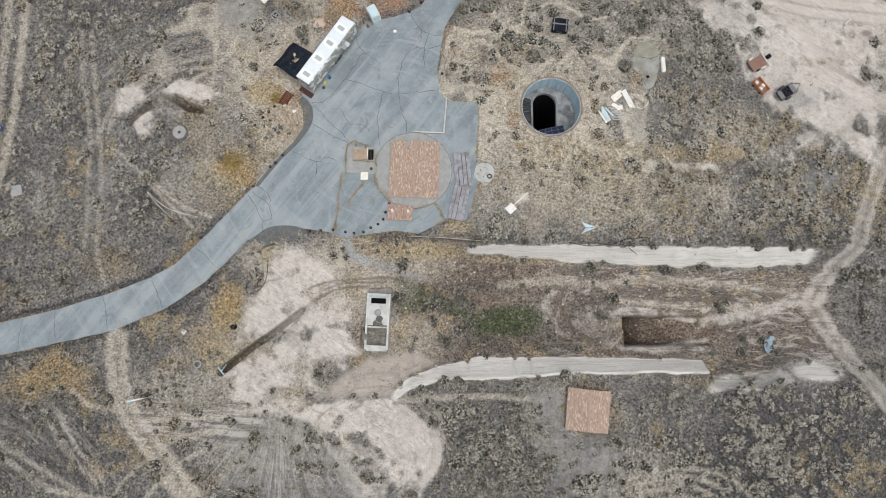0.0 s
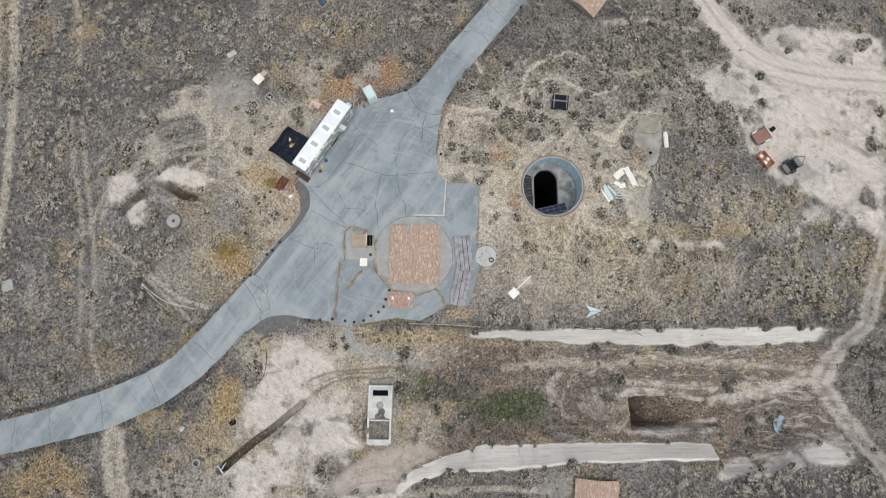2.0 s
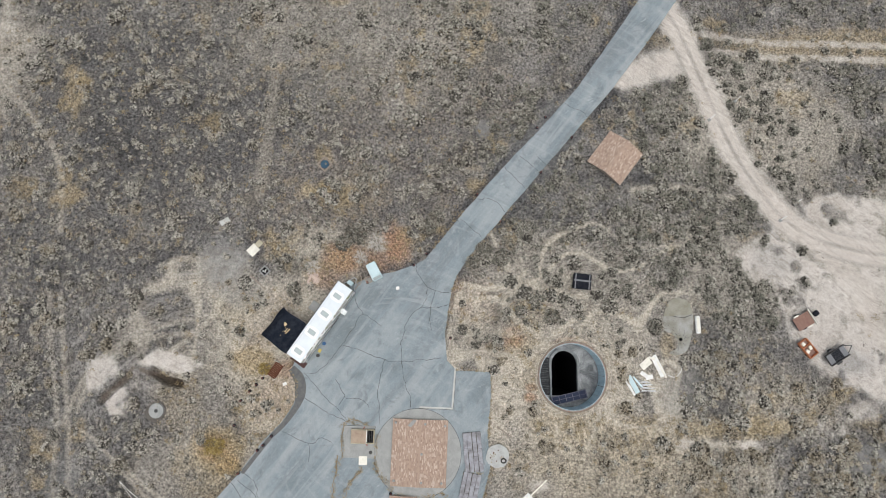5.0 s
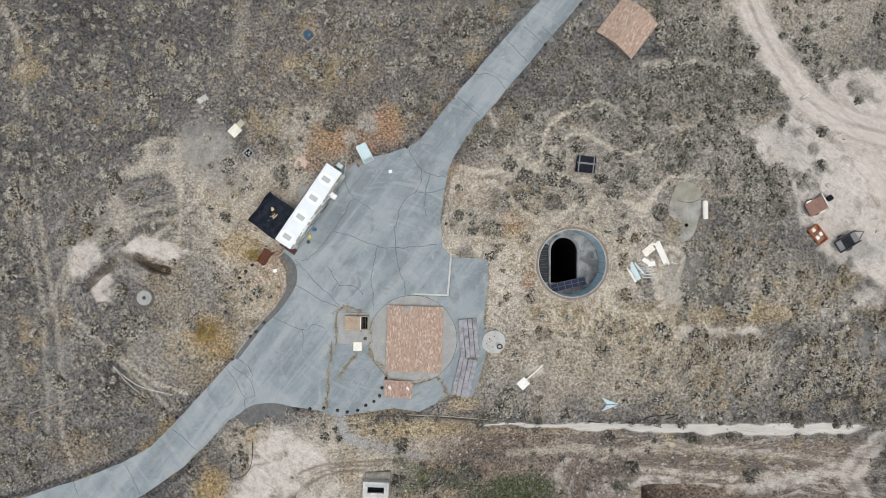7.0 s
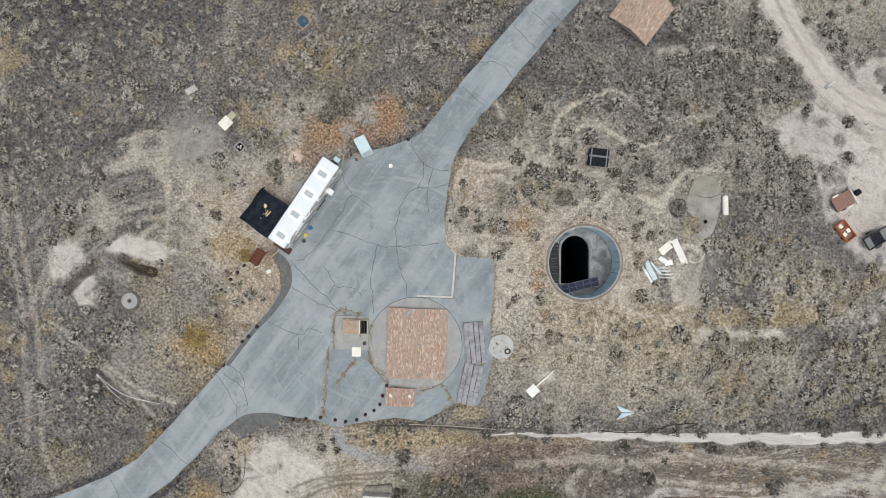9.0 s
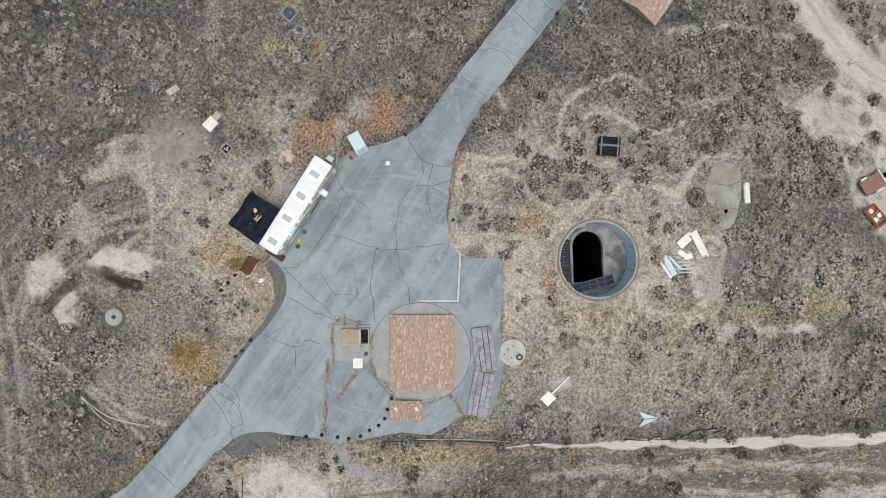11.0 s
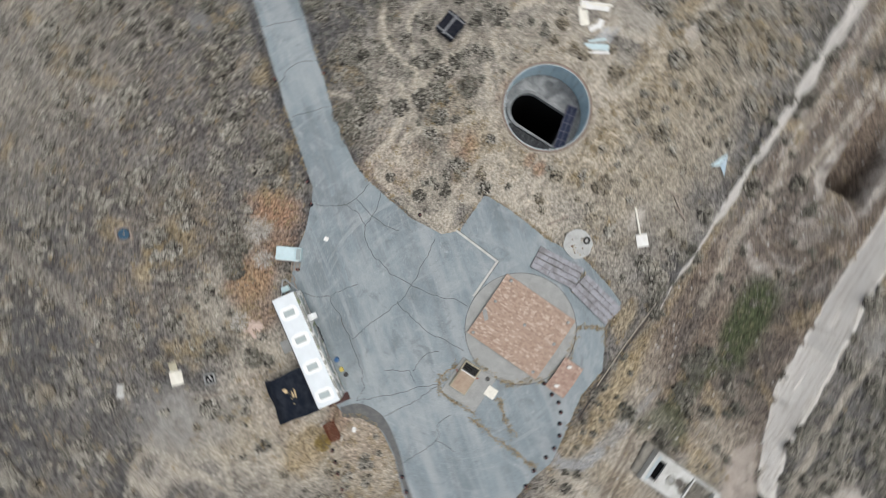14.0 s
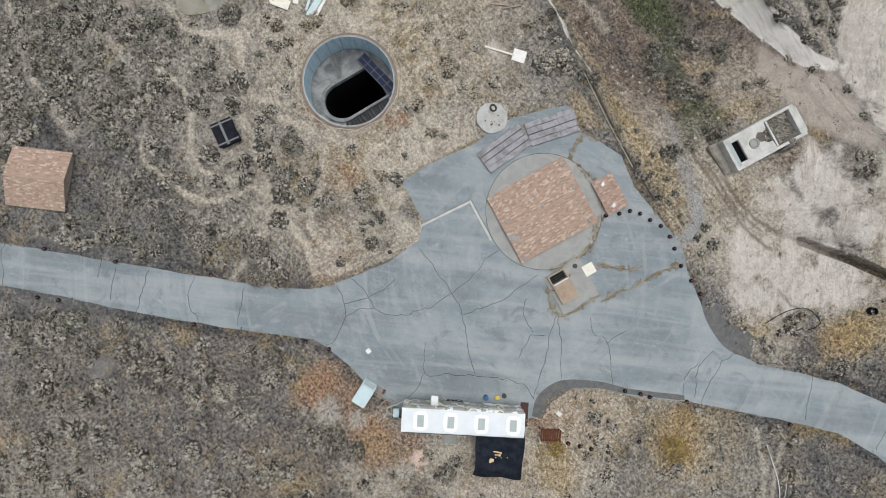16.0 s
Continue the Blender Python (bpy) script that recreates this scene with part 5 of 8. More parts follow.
crack_lines = [
    [(1.2, 41.8), (-1.6, 42.7), (-2.9, 44.5), (-3.0, 45.6)],
    [(1.4, 40.4), (-1.2, 39.8), (-2.5, 39.9), (-4.1, 38.5), (-4.9, 33.9), (-3.6, 27.5)],
    [(-0.5, 42.2), (-1.1, 40.2), (-1.3, 38.5), (-1.0, 37.0)],
    [(-1.7, 42.9), (-1.8, 41.3), (-2.5, 39.9)],
    [(0.2, 33.5), (-4.5, 33.2), (-7.2, 33.3), (-10.2, 34.5), (-12.3, 35.1)],
    [(-7.0, 33.5), (-7.9, 29.7), (-7.4, 25.4)],
    [(-7.5, 37.4), (-9.9, 39.1), (-11.7, 36.3), (-13.9, 33.3), (-15.6, 31.8), (-17.1, 31.5)],
    [(-11.7, 25.8), (-14.6, 28.8), (-17.2, 31.6)],
    [(-11.8, 25.7), (-14.6, 27.1), (-17.3, 28.8)],
    [(-13.4, 23.1), (-15.2, 23.6), (-16.4, 23.1), (-20.1, 24.7)],
    [(-16.2, 23.2), (-16.3, 20.8)],
    [(-10.1, 39.2), (-11.0, 41.7)],
    [(-13.3, 30.9), (-12.1, 29.2), (-11.9, 28.7), (-12.7, 27.7)],
    [(-11.9, 28.7), (-9.9, 28.4), (-8.9, 27.2)],
    [(-22.5, 16.7), (-22.8, 18.1), (-24.6, 19.8)],
    [(-23.4, 13.1), (-24.0, 15.7), (-25.8, 18.4)],
    [(-29.1, 7.7), (-32.3, 10.6)],
    [(13.2, 58.3), (10.6, 60.4)],
    [(11.3, 55.9), (8.7, 58.7)],
    [(8.6, 52.7), (7.2, 54.2), (5.2, 54.6)],
    [(5.7, 49.2), (2.6, 51.7)],
    [(20.2, 66.0), (16.6, 68.1)],
    [(-25.0, 18.6), (-22.7, 16.6), (-22.2, 14.7)],
    [(13.1, 60.3), (14.7, 58.7)],
    [(-36.4, 2.6), (-37.4, 4.6), (-38.2, 6.4)],
    [(-43.6, -0.4), (-44, 2), (-44.6, 4.1)],
    [(-50.4, -2), (-50.8, 2.1)],
    [(-55.5, -3), (-55, 1)],
]
for n, line in enumerate(crack_lines):
    part("crack", ribbon(line, 0.055, 0.025, 100 + 7 * n, 0.14, 0.3), crack_mat, road)
weed_lines = [[(-12.7, 21.4), (-13.1, 17), (-13.4, 13.4)], [(-9.5, 20.2), (-11.2, 18), (-12, 16.6)], [(-8, 20), (-6.4, 18.2), (-5.9, 17)], [(-9.0, 25.4), (-11.8, 25.5), (-12.2, 21.3)],
              [(-5.4, 16.9), (-3, 16.3), (0.6, 16.9)], [(0.9, 16.6), (1.6, 14.9)]]
for n, line in enumerate(weed_lines):
    part("weed_strip", ribbon(line, 0.09, 0.032, 400 + 7 * n, 0.2, 0.35), weed_mat, road)


# ---- concrete, covers and openings in the yard ----
pad = part("pavement", disc(5.45, -0.05, 0.05, 72, (-2.7, 21.8), 0.004, 3), concrete_mat)
tagged(pad, "round grey concrete pad let into the asphalt yard", "concrete pad", kind="structure")
part("joint", ring(5.45, 5.49, 0.0, 0.056, 72, (-2.7, 21.8)), crack_mat, pad)


def shingle_field(bm, x0, x1, y0, y1, z_at, rnd, course=0.13, tab=0.3):
    """Rows of single shingles on a slope that falls along x; each one is a thin wedge of its own."""
    n = max(1, round((x1 - x0) / course))
    for i in range(n):
        xa, xb = x0 + (x1 - x0) * i / n, x0 + (x1 - x0) * (i + 1) / n + 0.02
        y = y0 - rnd.random() * tab
        while y < y1:
            w = tab * rnd.choice((0.6, 1.0, 1.0, 1.4))
            a, b = max(y, y0), min(y + w - 0.012, y1)
            if b - a > 0.03:
                lift = rnd.uniform(0.012, 0.024)
                p = [(xa, a, z_at(xa) + lift), (xb, a, z_at(xb) + lift + 0.006), (xb, b, z_at(xb) + lift + 0.006), (xa, b, z_at(xa) + lift)]
                q = [(px, py, pz - 0.03) for px, py, pz in p]
                v = [bm.verts.new(c) for c in p + q]
                bm.faces.new(v[:4])
                for k in range(4):
                    bm.faces.new((v[k], v[k + 4], v[(k + 1) % 4 + 4], v[(k + 1) % 4]))
            y += w


def shingled(name, label, category, m, wide, long, eave, rise, wall, shingles, hip=0.0, overhang=0.2, seed=1, group=""):
    """A gabled cover whose ridge runs along y: walls, two roof slopes, shingles and trim."""
    t = thing(name, label, category, m, group)
    rnd = random.Random(seed)
    hw, hl = wide / 2, long / 2
    z_at = lambda x: eave + rise * (1 - abs(x) / hw)
    inner_w, inner_l = hw - overhang, hl - overhang
    for sx in (-1, 1):
        part("side_wall", one_box((0.1, 2 * inner_l, eave + 0.3), (sx * (inner_w - 0.05), 0, (eave - 0.3) / 2)), wall, t)
    for sy in (-1, 1):
        bm = bmesh.new()
        y = sy * (inner_l - 0.05)
        zi = z_at(inner_w) - 0.05
        pts = [(-inner_w, -0.3), (inner_w, -0.3), (inner_w, zi), (0, z_at(0) - 0.06), (-inner_w, zi)]
        a = [bm.verts.new((px, y - 0.05, pz)) for px, pz in pts]
        b = [bm.verts.new((px, y + 0.05, pz)) for px, pz in pts]
        bm.faces.new(a)
        bm.faces.new(b[::-1])
        for k in range(5):
            bm.faces.new((a[k], b[k], b[(k + 1) % 5], a[(k + 1) % 5]))
        bmesh.ops.recalc_face_normals(bm, faces=bm.faces)
        part("gable_wall", bm, wall, t)
    for sx in (-1, 1):
        bm = bmesh.new()
        pts = [(0, z_at(0)), (sx * hw, eave), (sx * hw, eave - 0.07), (0, z_at(0) - 0.07)]
        a = [bm.verts.new((px, -hl, pz)) for px, pz in pts]
        b = [bm.verts.new((px, hl, pz)) for px, pz in pts]
        bm.faces.new(a)
        bm.faces.new(b[::-1])
        for k in range(4):
            bm.faces.new((a[k], b[k], b[(k + 1) % 4], a[(k + 1) % 4]))
        bmesh.ops.recalc_face_normals(bm, faces=bm.faces)
        part("roof_deck", bm, timber, t)
    bm = bmesh.new()
    shingle_field(bm, -hw, 0, -hl, hl, z_at, rnd)
    shingle_field(bm, 0, hw, -hl, hl, z_at, rnd)
    bmesh.ops.recalc_face_normals(bm, faces=bm.faces)
    tagged(part("shingles", bm, shingles, t), kind="stuff")
    part("ridge_cap", one_box((0.22, long, 0.025), (0, 0, z_at(0) + 0.035), bevel=0.008), shingles, t)
    for sx in (-1, 1):
        part("drip_edge", one_box((0.03, long + 0.02, 0.09), (sx * (hw + 0.012), 0, eave - 0.02), bevel=0.006), timber, t)
    return t


def roof_vent(parent, x, y, z, r=0.17):
    bm = tube(bmesh.new(), (x, y, z - 0.03), (x, y, z + 0.14), r * 0.55)
    tube(bm, (x, y, z + 0.14), (x, y, z + 0.2), r, r * 0.55, 10)
    part("roof_vent", bm, concrete_mat, parent, "small galvanised roof vent")


cover_m = pose(-2.48, 21.9, 0.05, 0, 0, -2.2)
big_cover = shingled("shingled_cover", "low square cover with tan and cream shingles on a concrete pad", "roofed cover", cover_m, 6.9, 8.15, 0.2, 0.22, hatch_tan, shingle_mat, seed=4)
for vx, vy in ((-3.1, 3.6), (0.6, 3.55), (3.1, 3.4), (0.3, -0.1), (-3.0, -3.4), (2.9, -3.5), (0.4, -3.5)):
    roof_vent(big_cover, vx, vy, 0.24 + 0.22 * (1 - abs(vx) / 3.45))
part("cover_plate", prism([(-1.6, 3.3), (-0.9, 4.05), (-0.55, 4.0), (-0.6, 3.75), (-1.2, 3.1)], 0.46, 0.52), concrete_mat, big_cover, "torn piece of grey sheet metal")
small_cover = shingled("shingled_hatch_cover", "small worn reddish shingled cover with two white vents", "roofed cover", pose(-4.45, 15.7, 0.02, 0, 0, -3), 3.4, 2.15, 0.3, 0.16, timber, shingle_old, overhang=0.1, seed=7)
for vx in (-1.1, 1.1):
    part("white_vent", one_box((0.28, 0.34, 0.22), (vx, 0.25, 0.46), (0, 0, 25), 0.03), white_paint, small_cover, "white plastic roof vent")
    part("vent_pipe", tube(bmesh.new(), (vx + 0.15, 0.1, 0.4), (vx + 0.15, 0.1, 0.62), 0.07), white_paint, small_cover)

shed_a = shingled("shingled_shed", "small gabled shed with a tan and cream shingle roof", "shed", pose(20.85, -11.05, height(20.8, -11), 0, 0, -6), 5.7, 5.5, 0.55, 0.7, timber, shingle_mat, overhang=0.25, seed=11, group="shingled sheds")
shed_b = shingled("shingled_shed", "small gabled shed with a tan shingle roof amid sagebrush", "shed", pose(23.55, 60.15, height(23.5, 60), 0, 0, -37.5), 5.4, 5.4, 0.6, 0.8, timber, shingle_mat, overhang=0.25, seed=13, group="shingled sheds")

# stair hatch on its slab
hatch = thing("stair_hatch", "open rusty stair hatch on a square concrete slab", "hatch", pose(-10, 23.2, 0.02))
part("slab", one_box((3.9, 3.9, 0.14), (0, 0, 0.03), (0, 0, -1.5), 0.02), concrete_mat, hatch, "pale concrete slab with weeds along its edge")
for sy in (-1, 1):
    part("kerb", one_box((2.9, 0.12, 0.5), (0.45, 0.72 + sy * 0.82, 0.32), (0, 0, -1), 0.015), vault_yellow, hatch)
for sx in (-1, 1):
    part("kerb", one_box((0.12, 1.7, 0.5), (0.45 + sx * 1.4, 0.72, 0.32), (0, 0, -1), 0.015), vault_yellow, hatch)
part("lid", one_box((1.9, 1.55, 0.07), (-0.02, 0.72, 0.66), (0, -7, -1), 0.015), hatch_tan, hatch, "tilted rusty tan steel lid")
part("frame_edge", one_box((0.09, 1.6, 0.1), (0.95, 0.72, 0.78), (0, 0, -1), 0.015), white_paint, hatch)
# A black sheet on the slab paints the shaded stairwell.
part("opening", one_box((0.85, 1.5, 0.04), (1.42, 0.72, 0.1), (0, 0, -1), 0.0), depth_shade_mat, hatch, "black sheet for the shade of the stair opening")
for k in range(4):
    part("grating_bar", one_box((0.05, 1.45, 0.06), (1.12 + 0.2 * k, 0.72, 0.4), (0, 0, -1), 0.0), dark_steel, hatch)
part("vent_cap", disc(0.22, 0.1, 0.26, 12, (1.45, -1.25)), dark_steel, hatch)
part("red_handle", one_box((0.12, 0.4, 0.12), (0.95, -0.25, 0.4), (0, 0, 30), 0.02), red_plastic, hatch)
part("red_handle", one_box((0.12, 0.35, 0.12), (0.6, 1.75, 0.4), (0, 0, -40), 0.02), red_plastic, hatch)
lid_board = part("white_board", one_box((1.05, 1.1, 0.09), (-9.5, 20.95, 0.08), (2, 0, -2), 0.02), cream_board)
tagged(lid_board, "square off-white board lying flat on the asphalt", "board")
kerb_rail = thing("channel_kerb", "L-shaped grey steel kerb channel on the asphalt", "kerb")
for ax, ay, bx_, by_ in ((-2.5, 27.42, 1.72, 27.25), (1.65, 27.3, 2.05, 32.3)):
    long, turn = math.hypot(bx_ - ax, by_ - ay), math.degrees(math.atan2(by_ - ay, bx_ - ax))
    part("channel_floor", one_box((long, 0.22, 0.05), ((ax + bx_) / 2, (ay + by_) / 2, 0.045), (0, 0, turn), 0.008), vault_white, kerb_rail)
    for side in (-1, 1):
        c = pose((ax + bx_) / 2, (ay + by_) / 2, 0.07, 0, 0, turn) @ Vector((0, side * 0.12, 0))
        part("lip", one_box((long, 0.03, 0.1), tuple(c), (0, 0, turn), 0.006), dark_steel if side < 0 else steel, kerb_rail)


def timber_mat(m, rows, label, seed):
    t = thing("timber_mat", label, "timber mat", m, "timber mats")
    rnd = random.Random(seed)
    for i in range(rows):
        y = -2.42
        for share in (rnd.uniform(1.1, 1.9), rnd.uniform(1.2, 1.8), 9):
            long = min(share, 2.4 - y)
            part("plank", one_box((0.545 if rnd.random() < 0.5 else 0.5, long - 0.015, 0.12), (-0.88 + 0.585 * i + rnd.uniform(-0.025, 0.025), y + long / 2, 0.16 + rnd.uniform(-0.02, 0.03)),
                                  (rnd.uniform(-1.0, 1.0), rnd.uniform(-2, 2), rnd.uniform(-1.0, 1.0)), 0.015), grey_timber, t)
            y += long
    # Dark sheet added below the planks to paint the shade in their gaps.
    part("gap_shade", one_box((2.28, 4.8, 0.04), (0, 0, 0.085), bevel=0.0), soil_fill, t)
    for y in (-2.0, 0.0, 2.0):
        part("bearer", one_box((2.3, 0.12, 0.09), (0, y, 0.045)), dark_steel, t)
    return t


timber_mat(pose(4.25, 22.0, 0.02, 0, 0, 5), 4, "mat of weathered grey timber planks on the asphalt", 1)
timber_mat(pose(3.7, 17.1, 0.02, 0, 0, -12), 4, "mat of weathered grey planks at the broken asphalt edge", 2)
round_slab = thing("round_slab", "round broken concrete slab with an old tyre on it", "concrete slab", pose(7.3, 21.5, 0.0))
part("slab", disc(1.45, -0.02, 0.14, 18, (0, 0), 0.05, 5), slab_mat, round_slab)
bm = bmesh.new()
for k in range(14):
    a0, a1 = math.tau * k / 14, math.tau * (k + 1) / 14
    tube(bm, (0.75 + 0.3 * math.cos(a0), -0.55 + 0.26 * math.sin(a0), 0.22), (0.75 + 0.3 * math.cos(a1), -0.55 + 0.26 * math.sin(a1), 0.22), 0.09, 0.09, 6)
part("tyre", bm, dark_steel, round_slab, "worn dark tyre")
for k, (px, py) in enumerate(((-0.5, 0.4), (-0.9, -0.2), (0.1, 0.7), (-0.1, -0.6))):
    part("anchor_bolt", tube(bmesh.new(), (px, py, 0.1), (px, py, 0.24), 0.07), rust_metal, round_slab)

# ---- silo ----
sx0, sy0, sr = SILO
silo = thing("silo_shaft", "open round silo with pale blue liner and dark arched opening", "silo", pose(sx0, sy0, 0))
part("rim", ring(sr - 0.02, sr + 0.16, -0.6, 0.22, 72), concrete_mat, silo, "pale weathered concrete rim")
part("rust_band", ring(sr + 0.11, sr + 0.17, 0.2, 0.235, 72), rust_brown, silo, "rusty band on the rim")
part("apron", ring(sr + 0.15, sr + 0.34, -0.3, 0.09, 72), mossy_concrete, silo, "soil-stained concrete apron round the rim")
FLOOR = -3.0
for k in range(20):
    a = math.tau * k / 20
    part("liner_panel", ring(sr - 0.05, sr + 0.02, FLOOR - 0.2, 0.19, 4, (0, 0), a + 0.006, a + math.tau / 20 - 0.006), liner_mat, silo)
for k in range(10):
    a = math.tau * k / 10
    part("liner_rib", one_box((0.03, 0.03, -FLOOR), ((sr - 0.06) * math.cos(a), (sr - 0.06) * math.sin(a), FLOOR / 2 + 0.1), (0, 0, math.degrees(a)), 0.0), steel, silo)
part("backing_wall", ring(sr + 0.02, sr + 0.45, FLOOR - 0.4, -0.4, 48), dark_concrete, silo)


def arch_outline(grow=0.0):
    """The opening's outline: straight to the south, round to the north."""
    cx, cy, r, y0 = -0.4, 1.45, 1.7 + grow, -2.65 - grow
    pts = [(cx - r, y0), (cx + r, y0)]
    return pts + [(cx + r * math.cos(math.pi * k / 16), cy + r * math.sin(math.pi * k / 16)) for k in range(17)]


def reach(outline, angle, origin):
    best = 1e9
    dx, dy = math.cos(angle), math.sin(angle)
    for (ax, ay), (bx, by) in zip(outline, outline[1:] + outline[:1]):
        ex, ey = bx - ax, by - ay
        det = dx * (-ey) + ex * dy
        if abs(det) < 1e-9:
            continue
        px, py = ax - origin[0], ay - origin[1]
        s = (px * (-ey) + ex * py) / det
        t = (dx * py - dy * px) / det
        if s > 0 and -1e-6 <= t <= 1 + 1e-6:
            best = min(best, s)
    return best


def holed_floor(inner, outer_r, z0, z1, n=96, origin=(-0.4, 0.2)):
    bm = bmesh.new()
    circle = [(outer_r * math.cos(math.tau * k / 90), outer_r * math.sin(math.tau * k / 90)) for k in range(90)]
    rows = []
    for k in range(n):
        a = math.tau * k / n
        ri = reach(inner, a, origin)
        ro = max(reach(circle, a, origin), ri + 0.02)
        c, s = math.cos(a), math.sin(a)
        rows.append([bm.verts.new((origin[0] + r * c, origin[1] + r * s, z)) for r, z in ((ri, z0), (ri, z1), (ro, z1), (ro, z0))])
    for p, q in zip(rows, rows[1:] + rows[:1]):
        for m in range(3):
            bm.faces.new((p[m], p[m + 1], q[m + 1], q[m]))
    bmesh.ops.recalc_face_normals(bm, faces=bm.faces)
    return bm


part("ledge", holed_floor(arch_outline(0.0), sr, FLOOR - 0.4, FLOOR), silo_floor, silo, "stained grey concrete ledge")


def wall_along(outline, thick, z0, z1):
    bm = bmesh.new()
    c = (-0.4, 0.2)
    rows = []
    for x, y in outline:
        d = math.hypot(x - c[0], y - c[1])
        ux, uy = (x - c[0]) / d, (y - c[1]) / d
        rows.append([bm.verts.new(q) for q in ((x, y, z0), (x, y, z1), (x + thick * ux, y + thick * uy, z1), (x + thick * ux, y + thick * uy, z0))])
    for p, q in zip(rows, rows[1:] + rows[:1]):
        for k in range(4):
            bm.faces.new((p[k], p[(k + 1) % 4], q[(k + 1) % 4], q[k]))
    bmesh.ops.recalc_face_normals(bm, faces=bm.faces)
    return bm


part("kerb", wall_along(arch_outline(0.02), 0.36, FLOOR - 0.1, FLOOR + 0.28), kerb_mat, silo, "raised dark concrete kerb round the opening")
# Walls carry the shaft's shade as a near-black colour.
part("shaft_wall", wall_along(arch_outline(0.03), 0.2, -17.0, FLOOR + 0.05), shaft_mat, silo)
# Black plate for the unlit bottom of the shaft.
part("shaft_bottom", prism(arch_outline(0.3), -17.2, -17.0), depth_shade_mat, silo)
# A dark plate with thin slats over the west part of the ledge.
west = [(-2.36, -2.6), (-2.36, 2.2)] + [((sr - 0.08) * math.cos(a), (sr - 0.08) * math.sin(a)) for a in np.linspace(math.radians(142), math.radians(219), 14)]
part("west_plate", prism(west, FLOOR - 0.05, FLOOR + 0.03), west_floor_mat, silo)
for k in range(17):
    y = -2.3 + 0.29 * k + 0.06 * math.sin(5 * k)
    xe = -math.sqrt(max(0.1, (sr - 0.15) ** 2 - y * y))
    if xe < -2.5:
        part("slat", one_box((abs(xe) - 2.42 - 0.25 * (k * 7 % 5) / 5, 0.04 + 0.02 * (k * 5 % 4), 0.1), ((xe - 2.42) / 2, y, FLOOR + 0.12), (0, 0, 7 * math.sin(3.7 * k)), 0.0), west_slat_mat if k % 3 else dark_concrete, silo)
deck = part("walkway", one_box((4.7, 1.1, 0.12), (0.1, -2.85, FLOOR + 0.5), (0, 0, 13), 0.02), grid_steel, silo, "steel walkway with dark blue panels")
for i in range(5):
    for j in range(2):
        c = pose(0.1, -2.85, FLOOR + 0.575, 0, 0, 13) @ Vector((-1.8 + 0.9 * i, -0.25 + 0.5 * j, 0))
        part("panel", one_box((0.82, 0.44, 0.03), tuple(c), (0, 0, 13), 0.0), solar_mat, deck)
for ex in (-2.2, 2.2):
    c = pose(0.1, -2.85, FLOOR + 0.2, 0, 0, 13) @ Vector((ex, 0, 0))
    part("bearer", one_box((0.14, 1.0, 0.5), tuple(c), (0, 0, 13), 0.0), dark_steel, deck)

rail = thing("guard_rail", "faded timber guard rail round the silo mouth", "railing", pose(sx0, sy0, 0))
corner = [((sr + 0.62) * math.cos(math.tau * (k + 0.3) / 12), (sr + 0.62) * math.sin(math.tau * (k + 0.3) / 12)) for k in range(12)]
for k in range(12):
    (ax, ay), (bx, by) = corner[k], corner[(k + 1) % 12]
    part("post", one_box((0.06, 0.06, 1.0), (ax, ay, 0.5), (0, 0, 30 * k), 0.01), fence_paint, rail)
    part("top_rail", tube(bmesh.new(), (ax, ay, 1.0), (bx, by, 1.0), 0.034, 0.034, 6), fence_paint, rail)
    part("mid_rail", tube(bmesh.new(), (ax, ay, 0.5), (bx, by, 0.5), 0.012, 0.012, 6), timber, rail)

# ---- trailer home and what stands round it ----
RV = pose(-14.78, 38.05, 0.02, 0, 0, 55.7)
rv = thing("travel_trailer", "long white travel trailer with camouflage-painted sides", "trailer", RV)
bm = one_box((10.75, 2.3, 2.55), (0, 0, 1.78), bevel=0.1)
part("body", bm, camo_mat, rv, "white side walls with grey and green camouflage patches")
bm = bmesh.new()
prof = [(-0.98, 3.02), (-0.9, 3.11), (-0.5, 3.15), (0.1, 3.17), (0.7, 3.15), (1.1, 3.11), (1.18, 3.02)]
a = [bm.verts.new((-5.42, y, z)) for y, z in prof]
b = [bm.verts.new((5.42, y, z)) for y, z in prof]
for k in range(6):
    bm.faces.new((a[k], a[k + 1], b[k + 1], b[k]))
bm.faces.new(a[::-1])
bm.faces.new(b)
bm.faces.new((a[0], b[0], b[-1], a[-1]))
bmesh.ops.recalc_face_normals(bm, faces=bm.faces)
part("roof", bm, white_roof, rv, "white coated roof")
